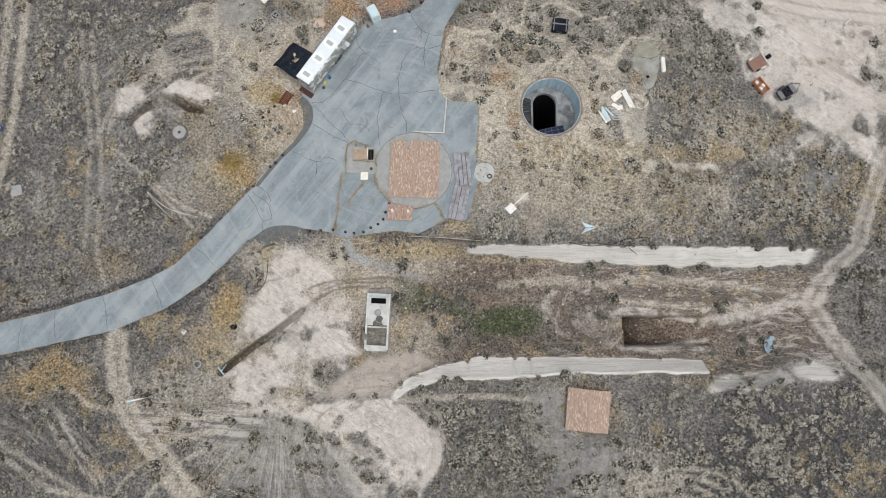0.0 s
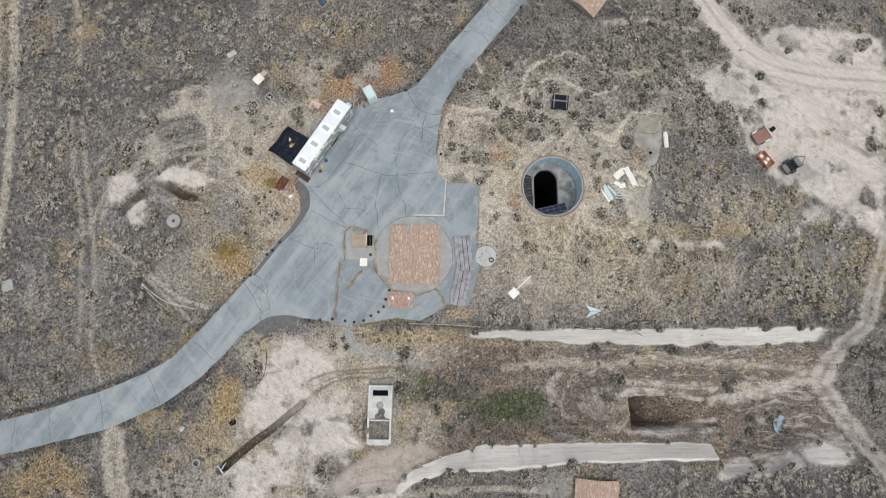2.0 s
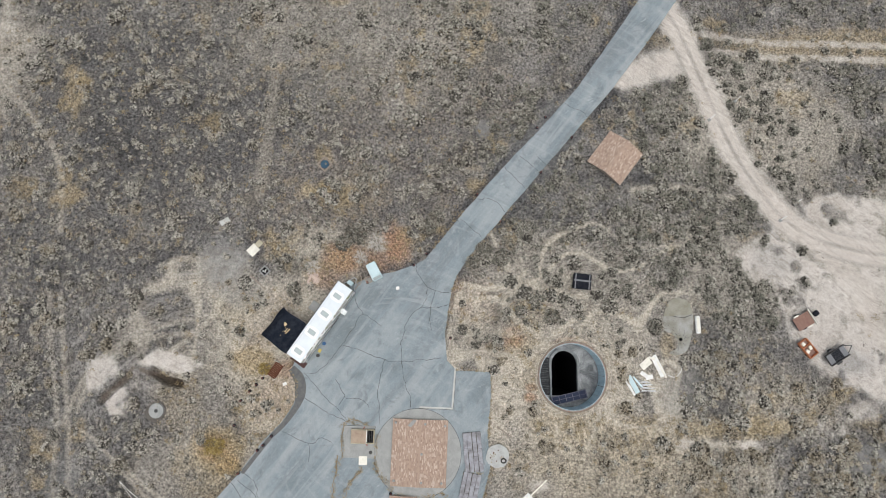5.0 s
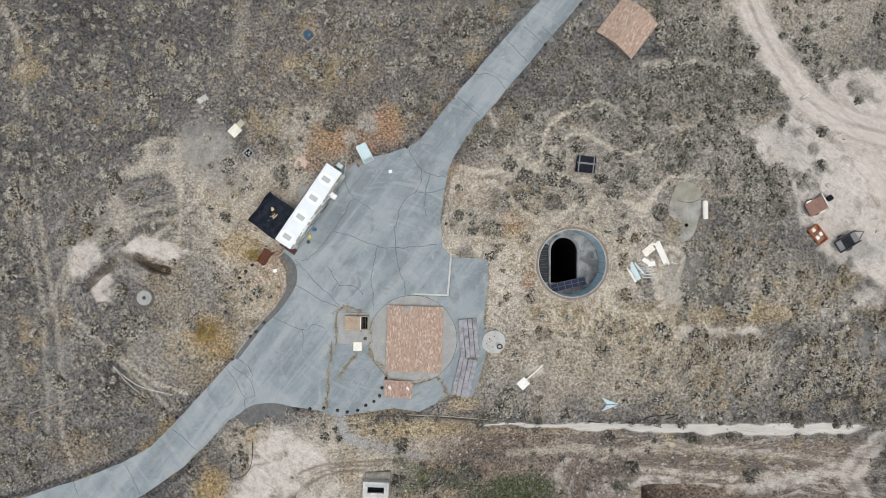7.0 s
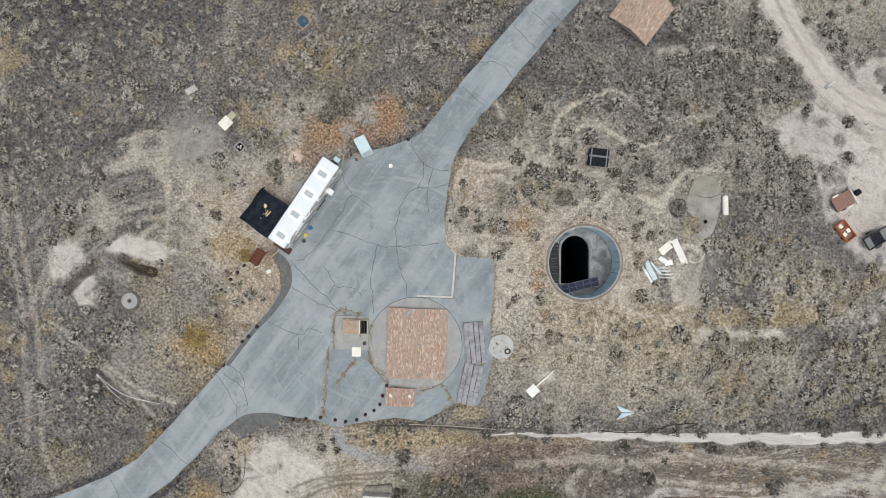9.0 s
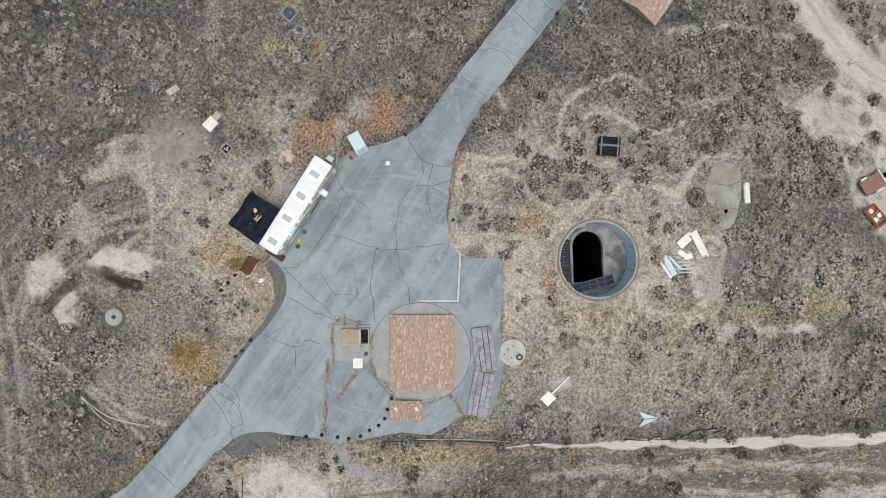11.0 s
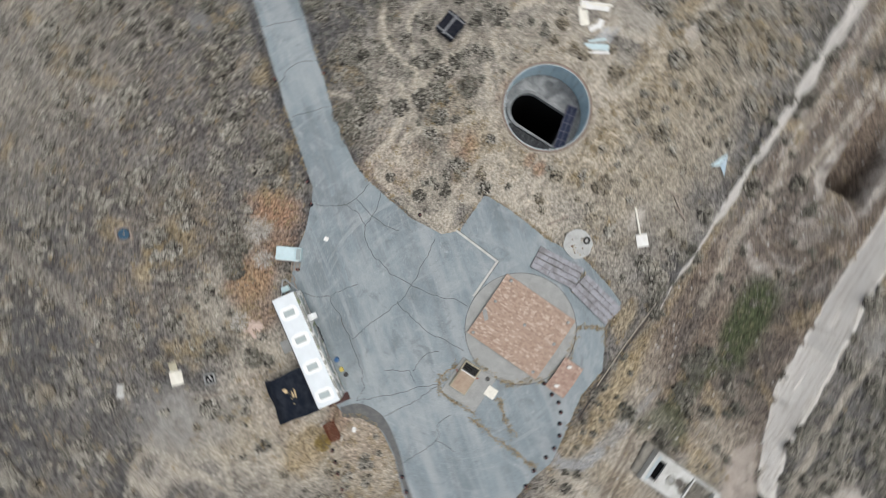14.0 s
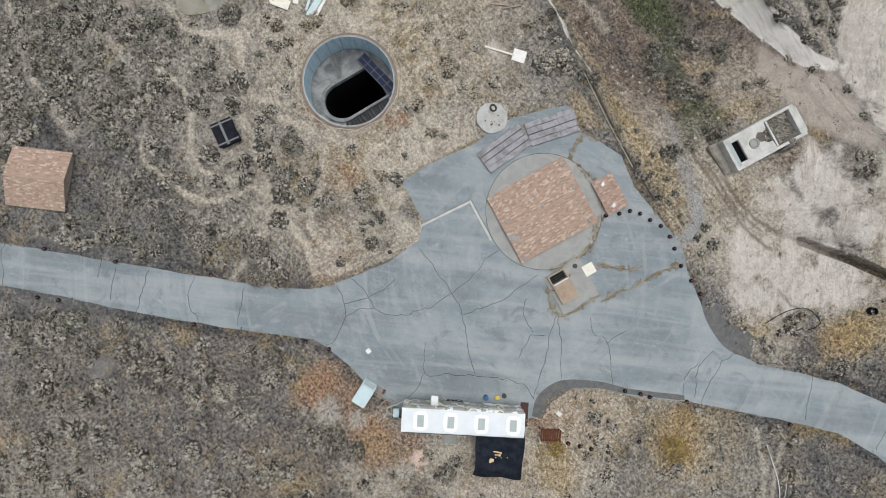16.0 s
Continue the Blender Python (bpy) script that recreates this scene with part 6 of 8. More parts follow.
for k, x in enumerate((3.75, 1.1, -1.6, -4.4)):
    rp = random.Random(60 + k)
    edge = [(x + (0.66 + rp.uniform(-0.04, 0.04)) * math.copysign(abs(math.cos(q)) ** 0.62, math.cos(q)), 0.1 + (0.86 + rp.uniform(-0.05, 0.05)) * math.copysign(abs(math.sin(q)) ** 0.62, math.sin(q)))
            for q in [math.tau * (i + 0.5) / 40 for i in range(40)]]
    part("coating_patch", prism(edge, 3.16, 3.176), roof_patch, rv, "brighter brushed roof coating")
    sky_light = part("skylight", one_box((0.56, 0.98, 0.1), (x, 0.1, 3.21), (0, 0, 0), 0.025), skylight_mat, rv, "greyish plastic skylight")
    for sy in (-1, 1):
        part("frame_bar", one_box((0.64, 0.05, 0.06), (x, 0.1 + sy * 0.5, 3.2), (0, 0, 0), 0.0), white_paint, sky_light)
    for sx in (-1, 1):
        part("frame_bar", one_box((0.05, 1.04, 0.06), (x + sx * 0.3, 0.1, 3.2), (0, 0, 0), 0.0), white_paint, sky_light)
for x in (0.3, 1.1):
    for sy in (-1, 1):
        wheel = part("wheel", tube(bmesh.new(), (x, sy * 1.17, 0.34), (x, sy * 0.95, 0.34), 0.34, 0.34, 18), black_plastic, rv)
        part("hub", tube(bmesh.new(), (x, sy * 1.18, 0.34), (x, sy * 1.1, 0.34), 0.17, 0.17, 12), steel, wheel)
part("gutter", one_box((10.7, 0.06, 0.06), (0, 1.2, 2.98), bevel=0.01), dark_steel, rv)
part("gutter", one_box((10.7, 0.05, 0.05), (0, -1.19, 2.7), bevel=0.01), steel, rv)
awning = part("door_hood", one_box((0.66, 1.0, 0.09), (2.6, -1.45, 2.35), (6, 0, 0), 0.03), steel, rv, "small grey door hood")
part("bracket", one_box((0.05, 0.8, 0.05), (2.35, -1.45, 2.25), (-14, 0, 0), 0.0), steel, awning)
for x, w in ((4.4, 0.9), (1.2, 1.1), (-0.8, 1.1), (-2.6, 0.9), (-4.4, 0.8)):
    part("window", one_box((w, 0.04, 0.7), (x, -1.16, 1.95), bevel=0.01), skylight_mat, rv)
part("door", one_box((0.7, 0.05, 1.85), (2.6, -1.165, 1.5), bevel=0.01), white_paint, rv)
for sy in (-1, 1):
    part("tow_bar", tube(bmesh.new(), (5.4, sy * 0.85, 0.55), (6.9, sy * 0.15, 0.55), 0.06), steel, rv)
part("gas_box", one_box((0.55, 0.75, 0.55), (6.0, 0.1, 0.9), bevel=0.05), pale_blue, rv, "pale blue gas bottle cover")
part("hitch", tube(bmesh.new(), (6.85, 0, 0.3), (6.85, 0, 0.75), 0.07), steel, rv)
rack = thing("timber_rack", "pale timber rack with a tyre ring at the trailer's tow bar", "rack", RV @ pose(6.15, 0.05, 0))
for x, y, l, turn in ((-0.35, 0.85, 1.4, 0), (-0.35, -0.85, 1.4, 0), (0.3, 0, 1.75, 90), (-0.95, 0, 1.75, 90)):
    part("bar", one_box((l, 0.09, 0.09), (x, y, 0.45), (0, 0, turn), 0.01), timber, rack)
for x, y in ((0.3, 0.85), (0.3, -0.85), (-0.95, 0.85), (-0.95, -0.85)):
    part("leg", one_box((0.09, 0.09, 0.45), (x, y, 0.2), (0, 0, 0), 0.0), timber, rack)
part("edging_ring", ring(0.98, 1.08, -0.05, 0.1, 28, (0.4, 0.1), -1.7, 1.7), timber, rack)

# canopy
canopy = thing("awning_canopy", "black cloth canopy sagging beside the trailer", "canopy", RV @ pose(-3.45, 1.2, 0))
bm = bmesh.new()
N, M = 18, 14
top, low = [], []
for i in range(N + 1):
    for j in range(M + 1):
        u, v = i / N, j / M
        x = -2.15 + 4.3 * u + 0.12 * math.sin(7 * v) * (u - 0.5)
        y = -0.1 + 4.35 * v + 0.07 * v * math.sin(9 * u + 1) - 0.2 * v * u
        z = 2.42 - 0.30 * v - 0.16 * math.sin(math.pi * u) * math.sin(math.pi * v) + 0.03 * math.sin(11 * u + 5 * v) - (0.75 * max(0, (v - 0.82) / 0.18))
        top.append(bm.verts.new((x, y, z)))
        low.append(bm.verts.new((x, y, z - 0.03)))
for i in range(N):
    for j in range(M):
        a, b, c, d = i * (M + 1) + j, (i + 1) * (M + 1) + j, (i + 1) * (M + 1) + j + 1, i * (M + 1) + j + 1
        bm.faces.new((top[a], top[b], top[c], top[d]))
        bm.faces.new((low[d], low[c], low[b], low[a]))
part("cloth", bm, black_cloth, canopy)
for x in (-1.95, 1.95):
    part("pole", tube(bmesh.new(), (x, 3.2, 0), (x, 3.2, 2.05), 0.035), dark_steel, canopy)
part("ridge_bar", tube(bmesh.new(), (-2.0, 3.2, 2.03), (2.0, 3.2, 2.03), 0.03), dark_steel, canopy)
for k, (x, y, w, h) in enumerate(((0.15, 1.35, 0.8, 0.13), (0.15, 1.6, 0.5, 0.1), (-0.05, 1.62, 0.2, 0.2), (0.62, 2.1, 0.35, 0.28), (0.75, 2.2, 0.2, 0.3), (0.3, 1.85, 0.12, 0.06), (-0.2, 1.85, 0.12, 0.06), (-0.75, 1.8, 0.08, 0.1))):
    part("mark", one_box((w, h, 0.008), (x, 0.25 + y, 2.42 - 0.3 * (y + 0.35) / 4.0 - 0.16 * math.sin(math.pi * (x + 2.15) / 4.3) * math.sin(math.pi * (y + 0.35) / 4.0) + 0.045), (-3, 0, 12 * (k % 3) - 10), 0.0), gold_paint, canopy)

step_mat = part("door_step", one_box((1.25, 1.3, 0.14), (0, 0, 0.07), bevel=0.02), concrete_mat)
step_mat.matrix_world = RV @ pose(0.9, 2.2, 0.0)
tagged(step_mat, "square grey door step beside the trailer", "step")
plate = part("brown_mat", one_box((0.75, 2.2, 0.05), (0, 0, 0.03), bevel=0.01), mat_brown)
plate.matrix_world = RV @ pose(-5.85, -0.15, 0.0)
tagged(plate, "dark brown mat at the trailer's rear", "mat")
for x, y, mat, label, cat, r in ((-2.2, -1.55, blue_plastic, "blue plastic drum beside the trailer", "drum", 0.24), (-3.25, -1.6, yellow_plastic, "yellow plastic crate beside the trailer", "crate", 0.2), (-3.9, -1.75, dark_steel, "dark shallow pan beside the trailer", "pan", 0.24)):
    if cat == "crate":
        bm = one_box((0.42, 0.34, 0.36), (0, 0, 0.18), (0, 0, 8), 0.03)
    else:
        bm = tube(bmesh.new(), (0, 0, 0), (0, 0, 0.5 if cat == "drum" else 0.12), r, r * 0.92, 16)
        tube(bm, (0, 0, 0.5 if cat == "drum" else 0.12), (0, 0, 0.53 if cat == "drum" else 0.14), r * 0.7, r * 0.7, 16)
    ob = part({"drum": "plastic_drum", "crate": "plastic_crate", "pan": "metal_pan"}[cat], bm, mat)
    ob.matrix_world = RV @ pose(x, y, 0)
    tagged(ob, label, cat)

locker = thing("camper_shell", "pale blue metal camper shell standing on the ground", "camper shell", pose(-8.45, 44.6, 0.0, 0, 0, -62.7))
locker.scale = (1.1, 1.1, 1.0)
bm = bmesh.new()
prof = [(-1.02, 0.0), (1.02, 0.0), (1.02, 0.9), (0.62, 1.55), (-0.98, 1.6), (-1.02, 1.5)]
a = [bm.verts.new((x, -0.58, z)) for x, z in prof]
b = [bm.verts.new((x, 0.58, z)) for x, z in prof]
bm.faces.new(a)
bm.faces.new(b[::-1])
for k in range(len(prof)):
    bm.faces.new((a[k], b[k], b[(k + 1) % 6], a[(k + 1) % 6]))
bmesh.ops.recalc_face_normals(bm, faces=bm.faces)
bmesh.ops.bevel(bm, geom=list(bm.edges), offset=0.05, segments=2, affect="EDGES")
part("shell", bm, pale_blue, locker)
part("window", one_box((0.03, 0.95, 0.5), (0.85, 0, 1.22), (0, -32, 0), 0.0), skylight_mat, locker)
part("trim", one_box((1.9, 0.04, 0.05), (0, -0.6, 1.3)), white_paint, locker)
pallet = thing("wooden_pallet", "small pale wooden pallet leaning by the camper shell", "pallet", pose(-9.3, 43.55, 0.02, 0, 0, -62.7))
for k in range(4):
    part("slat", one_box((0.9, 0.1, 0.025), (0, -0.33 + 0.22 * k, 0.13)), timber, pallet)
for x in (-0.4, 0, 0.4):
    part("runner", one_box((0.08, 0.78, 0.1), (x, 0, 0.06)), timber, pallet)

steps = thing("slatted_steps", "rust-brown slatted timber steps with white rails", "steps", pose(-20.75, 32.0, 0.0, 0, 0, 54.5))
for k in range(9):
    part("slat", one_box((0.16, 1.15, 0.05), (-0.9 + 0.225 * k, 0, 0.35 + 0.045 * k), (0, -8, 0), 0.01), rust_metal, steps)
for sy in (-1, 1):
    part("stringer", one_box((2.1, 0.07, 0.2), (0, sy * 0.5, 0.38), (0, -11, 0), 0.01), rust_metal, steps)
part("white_rail", one_box((0.07, 0.5, 0.9), (1.08, 0.45, 0.75), (0, 0, 12), 0.01), cream_board, steps)
part("white_rail", one_box((0.45, 0.07, 0.8), (-0.9, -0.62, 0.6), (0, 0, -30), 0.01), cream_board, steps)
for x, y in ((1.05, 0.65), (1.05, -0.55), (-0.9, 0.5), (-0.9, -0.5)):
    part("post", one_box((0.09, 0.09, 0.7), (x, y, 0.33)), rust_metal, steps)

cloth = thing("crumpled_cloth", "crumpled pale pink cloth lying in the dry grass", "cloth", pose(-16.4, 43.6, height(-16.4, 43.6)))
bm = bmesh.new()
bmesh.ops.create_grid(bm, x_segments=14, y_segments=14, size=0.75)
rnd = random.Random(5)
for v in bm.verts:
    v.co.z = 0.12 + 0.11 * math.sin(6 * v.co.x + 3 * v.co.y) + 0.08 * rnd.uniform(-1, 1)
    v.co.x += 0.12 * math.sin(5 * v.co.y + 1) + 0.04 * rnd.uniform(-1, 1)
    v.co.y += 0.14 * math.sin(6 * v.co.x)
part("fabric", bm, pink_cloth, cloth)

# ---- delineator posts along the edges of the asphalt ----
marker = thing("delineator_post", "short red post on a black rubber base", "delineator", pose(-6.0, 17.0, 0.02), "posts along the asphalt")
part("base", prism([(0.2 * math.cos(math.tau * k / 8), 0.2 * math.sin(math.tau * k / 8)) for k in range(8)], 0, 0.14), black_plastic, marker)
part("post", tube(bmesh.new(), (0, 0, 0.12), (0.1, 0.04, 0.6), 0.06, 0.05, 10), red_plastic, marker)
part("band", tube(bmesh.new(), (0.07, 0.028, 0.42), (0.086, 0.034, 0.5), 0.064, 0.062, 10), black_plastic, marker)
spots_a = [(-6.5, 15.8), (-6.8, 14.8), (-7.5, 14.1), (-8.5, 13.6), (-9.5, 13.0), (-10.8, 12.8), (-12, 13), (-13.7, 13.3), (-15.4, 13.2), (-16.9, 13.1), (-21.0, 23.9), (-22, 22.8), (-22.7, 22.2), (-24.9, 19.4), (-31.8, 12.1)]
spots_b = [(-30.3, 5.9), (8, 51.3), (4.9, 54.9), (-1.7, 47), (-3.4, 45.5), (14.3, 65.8), (13.1, 64.3), (17.8, 63), (1.4, 36.1), (13.5, 58.1), (-22.4, 31), (-23.2, 30.2), (-24, 29.4), (-25, 28.2), (-25.7, 25.2), (-9.4, 43.2)]
rnd = random.Random(9)
for x, y in spots_a + spots_b:
    copy_thing(marker, pose(x, y, max(height(x, y), 0.02 if inside(np.array([x]), np.array([y]), asphalt_line)[0] else -9), 0, 0, rnd.uniform(0, 360)))

# ---- things out on the scrub ----
bin_ = thing("storage_bin", "black plastic storage bin with two grey straps", "storage bin", pose(18.5, 43.4, height(18.5, 43.4), 0, 0, -6.5))
part("tub", one_box((2.2, 1.9, 0.7), (0, 0, 0.35), bevel=0.05), black_plastic, bin_)
part("lid", one_box((2.3, 2.0, 0.12), (0, 0, 0.76), bevel=0.04), black_plastic, bin_)
part("strap", one_box((2.32, 0.22, 0.03), (0, 0.1, 0.83), bevel=0.0), grey_plastic, bin_)
for sx in (-1, 1):
    part("strap", one_box((0.14, 2.02, 0.03), (sx * 0.9, 0, 0.832), bevel=0.0), grey_plastic, bin_)
part("handle", one_box((0.7, 0.06, 0.06), (0, -1.03, 0.55), bevel=0.01), grey_plastic, bin_)

kz = height(31, 38)
kidney = thing("concrete_foundation", "old rounded concrete foundation flush with the scrub", "foundation", pose(0, 0, kz))
outline = [tuple(p) for p in smooth_line([(31.2, 41.4), (32.4, 41.0), (33.0, 39.6), (32.9, 37.5), (32.1, 34.7), (30.6, 34.0), (29.0, 34.6), (28.6, 36), (28.9, 37.6), (29.3, 39.4), (30.0, 41), (31.2, 41.4)], 0.4)[:-1]]
part("slab", prism(outline, -0.3, 0.14), kidney_mat, kidney)
part("mossy_end", prism([q for q in outline if q[1] > 38.9], 0.0, 0.148), moss_mat, kidney, "olive mossy end of the slab")
rs = random.Random(12)
for k in range(13):
    a = math.tau * k / 13 + rs.uniform(-0.2, 0.2)
    part("scratch", ribbon([(31.3 + 0.4 * math.cos(a), 36.0 + 0.4 * math.sin(a)), (31.3 + rs.uniform(0.8, 1.3) * math.cos(a + 0.1), 36.0 + rs.uniform(0.9, 1.6) * math.sin(a + 0.1))], 0.04, 0.146, 820 + k), dark_concrete, kidney)
part("break_line", ribbon([(29.6, 39.2), (31.2, 38.9), (33.0, 39.1)], 0.09, 0.146, 801), crack_mat, kidney)
# Black disc on the slab, painted as the shade in a hole.
part("broken_hole", disc(0.26, 0.13, 0.15, 9, (31.3, 36.0), 0.3, 8), depth_shade_mat, kidney)
bath = thing("white_tub", "long white tub lying beside the foundation", "tub", pose(33.6, 37.9, height(33.6, 37.9), 0, 0, 92))
bm = one_box((2.3, 0.62, 0.45), (0, 0, 0.225), bevel=0.12)
part("shell", bm, white_paint, bath)
part("hollow", one_box((1.8, 0.36, 0.02), (0.0, 0, 0.455), bevel=0.0), cream_board, bath)


def heap_piece(name, label, category, x, y, turn, size, mat, lean=6, lift=0.1, group=""):
    ob = part(name, one_box(size, (0, 0, 0), bevel=0.012), mat)
    ob.matrix_world = pose(x, y, height(x, y) + lift + size[2] / 2, lean, -lean / 2, turn)
    return tagged(ob, label, category, group)


heap_piece("sheet_board", "cream board lying in the scrap heap", "board", 26.5, 32.9, 40, (1.5, 0.95, 0.06), cream_board, group="boards in the scrap heap")
heap_piece("sheet_board", "long white board in the scrap heap", "board", 28.15, 32.6, -66, (2.9, 0.75, 0.06), white_paint, group="boards in the scrap heap")
heap_piece("sheet_board", "narrow white board in the scrap heap", "board", 28.5, 32.2, -63, (2.4, 0.22, 0.08), cream_board, 10, 0.2, group="boards in the scrap heap")
heap_piece("metal_sheet", "pale blue metal sheet in the scrap heap", "metal sheet", 24.8, 30.3, -63, (2.4, 0.6, 0.03), pale_blue, 8, group="sheets in the scrap heap")
heap_piece("metal_sheet", "white metal sheet in the scrap heap", "metal sheet", 24.3, 30.0, -60, (2.5, 0.28, 0.04), white_paint, 4, 0.15, group="sheets in the scrap heap")
heap_piece("metal_sheet", "small white sheet in the scrap heap", "metal sheet", 26.3, 31.5, -35, (1.1, 0.5, 0.04), white_paint, 10, group="sheets in the scrap heap")
heap_piece("metal_sheet", "creased white metal sheet in the scrap heap", "metal sheet", 26.9, 31.2, 12, (0.9, 0.6, 0.05), white_paint, 12, 0.16, group="sheets in the scrap heap")
heap_piece("metal_sheet", "narrow pale blue sheet in the scrap heap", "metal sheet", 25.4, 30.6, -50, (1.7, 0.22, 0.04), pale_blue, 5, 0.12, group="sheets in the scrap heap")
heap_piece("sheet_board", "small cream board in the scrap heap", "board", 27.3, 33.6, -20, (0.8, 0.3, 0.05), cream_board, 8, 0.1, group="boards in the scrap heap")
for k in range(8):
    heap_piece("metal_strip", "thin galvanised strip in the scrap heap", "metal strip", 26.0 + 0.12 * k, 30.7 - 0.19 * k + 0.1 * math.sin(3 * k), -8 + 4 * k % 13, (1.9, 0.09, 0.05), steel, 3, 0.08, group="strips in the scrap heap")
for k, (x, y, turn, l) in enumerate(((29.6, 32.6, -40, 1.8), (29.9, 32.2, -48, 1.5), (24.2, 36.6, -48, 1.2), (27.9, 30.6, -15, 1.4))):
    heap_piece("timber_offcut", "thin weathered timber offcut on the scrub", "timber", x, y, turn, (l, 0.1, 0.07), timber, 4, 0.05, group="timber offcuts")
hose = part("bent_pipe", run([tuple((*p, 0)) for p in smooth_line([(29.4, 31.4), (30.3, 31.2), (31, 31.8), (31.2, 32.3)], 0.2)], 0.05), white_paint)
hose.location = (0, 0, height(30.5, 31.5) + 0.12)
tagged(hose, "bent white pipe lying on the scrub", "pipe")

sign = thing("fallen_sign", "fallen white sign board on a long pale post", "sign", pose(11.0, 16.35, height(11, 16.35) + 0.1, 0, 0, 42))
part("board", one_box((1.25, 1.15, 0.06), (0, 0, 0.05), bevel=0.02), white_paint, sign)
part("post", one_box((2.8, 0.17, 0.12), (1.9, 0.1, 0.04), (0, 2, 0), 0.01), cream_board, sign)
tri = thing("folded_sheet", "pale blue folded triangular metal sheet", "metal sheet", pose(21.6, 13.7, height(21.6, 13.7) + 0.05, 0, 0, 0))
part("wing", prism([(-0.8, 0.85), (1.3, 0.05), (-0.2, 0.05)], 0.05, 0.1), pale_blue, tri)
part("wing", prism([(-0.8, -0.85), (1.3, -0.02), (-0.2, -0.02)], 0.1, 0.15), tarp_blue, tri)
for x, y, turn, l in ((16.0, 15.4, 55, 2.4), (15.3, 14.6, 70, 1.8), (16.6, 16.1, 100, 2.0), (8.2, 24.4, -35, 2.2), (14.1, 40.4, -12, 1.5), (-23.6, 43.2, -42, 2.9), (-46.75, 13.75, 18.4, 6.0), (-24.9, 8.2, 50, 2.4)):
    heap_piece("timber_pole", "weathered timber pole lying on the scrub", "timber", x, y, turn, (l, 0.15, 0.12), timber, 2, 0.04, group="loose timber poles")

for pts, r, label in (([(-39.4, 18.5), (-37.8, 17.1), (-35.8, 15.9), (-32.3, 15.0)], 0.045, "thin white hose lying in the scrub"), ([(-39.4, 18.4), (-37.5, 16.3), (-35.6, 14.7)], 0.03, "thin pale wire lying in the scrub")):
    ob = part("pale_hose", run([(x, y, height(x, y) + 0.12) for x, y in smooth_line(pts, 0.5)], r), white_paint)
    tagged(ob, label, "hose")

manhole = thing("manhole_ring", "pale concrete manhole collar in bare soil", "manhole", pose(-35.4, 27.0, height(-35.4, 27.0)))
part("collar", ring(0.24, 0.92, -0.2, 0.32, 26), concrete_mat, manhole)
part("cover", disc(0.24, 0.05, 0.2, 16), dark_steel, manhole)
part("dark_soil", ring(0.92, 1.35, -0.2, 0.06, 20, (-0.2, -0.05)), soil_fill, manhole)
slab = thing("paving_slabs", "two pale concrete paving slabs lying on dry ground", "paving slab", pose(-24.4, 47.4, height(-24.4, 47.4), 0, 0, 45))
part("slab", one_box((1.35, 1.2, 0.1), (0, 0, 0.08), bevel=0.02), cream_board, slab)
part("slab", one_box((0.9, 0.75, 0.1), (1.1, 0.1, 0.06), (0, 0, 4), 0.02), vault_yellow, slab)
drain = thing("drain_pit", "square concrete drain frame with rubble inside", "drain", pose(-22.75, 44.65, height(-22.75, 44.65), 0, 0, 45))
for k in range(4):
    part("frame_side", one_box((1.1, 0.16, 0.4), (0.47 * math.cos(math.tau * k / 4), 0.47 * math.sin(math.tau * k / 4), 0.05), (0, 0, 90 * k + 90), 0.015), concrete_mat, drain)
# Black sheet for the shade inside the frame.
part("hollow", one_box((0.8, 0.8, 0.03), (0, 0, 0.03), bevel=0), depth_shade_mat, drain)
for k in range(3):
    part("rubble_piece", one_box((0.2, 0.16, 0.14), (0.18 * math.cos(2 * k + 0.4), 0.18 * math.sin(2 * k), 0.1), (20 * k, 30, 40 * k), 0.03), white_paint, drain)
well = thing("well_box", "square weathered well frame with a blue lid", "well", pose(-15.4, 59.0, height(-15.4, 59.0), 0, 0, 45))
for k in range(4):
    part("frame_side", one_box((1.5, 0.16, 0.35), (0.68 * math.cos(math.tau * k / 4), 0.68 * math.sin(math.tau * k / 4), 0.12), (0, 0, 90 * k + 90), 0.015), timber, well)
part("lid", disc(0.56, 0.0, 0.24, 22), water_mat, well)
far_slab = heap_piece("paving_slab", "square pale concrete slab on the scrub", "paving slab", -57.0, 18.5, 12, (1.5, 1.4, 0.1), concrete_mat, 3)
heap_piece("broken_slab", "broken pale concrete pieces on dry ground", "paving slab", -28.3, 51.2, 30, (1.3, 0.7, 0.12), vault_white, 4, 0.02)
white_tile = heap_piece("white_tile", "small white tile lying on the asphalt", "tile", -5.45, 42.5, 10, (0.42, 0.42, 0.04), white_paint, 0, 0.14)
white_tile.location.z = 0.05
heap_piece("white_tile", "small white tile lying in the dry grass", "tile", -19.6, 30.3, 20, (0.5, 0.4, 0.06), white_paint, 4)

pole = thing("fallen_pole", "white plastic pole with a pale blue socket lying on the track", "pole", pose(-38.4, -9.4, height(-38.4, -9.4) + 0.12, 0, 0, 11))
part("pipe", tube(bmesh.new(), (-1.0, 0, 0), (0.9, 0, 0.02), 0.11, 0.11, 10), white_paint, pole)
part("socket", tube(bmesh.new(), (-1.3, -0.02, 0), (-0.6, 0, 0), 0.17, 0.17, 12), pale_blue, pole)
part("rod", tube(bmesh.new(), (0.8, 0, 0.03), (2.4, 0.08, 0.03), 0.04, 0.04, 8), steel, pole)
bucket = thing("black_bucket", "black plastic bucket standing in straw weeds", "bucket", pose(-26.6, 0.0, height(-26.6, 0.0)))
part("pail", ring(0.28, 0.36, 0.0, 0.6, 20), black_plastic, bucket)
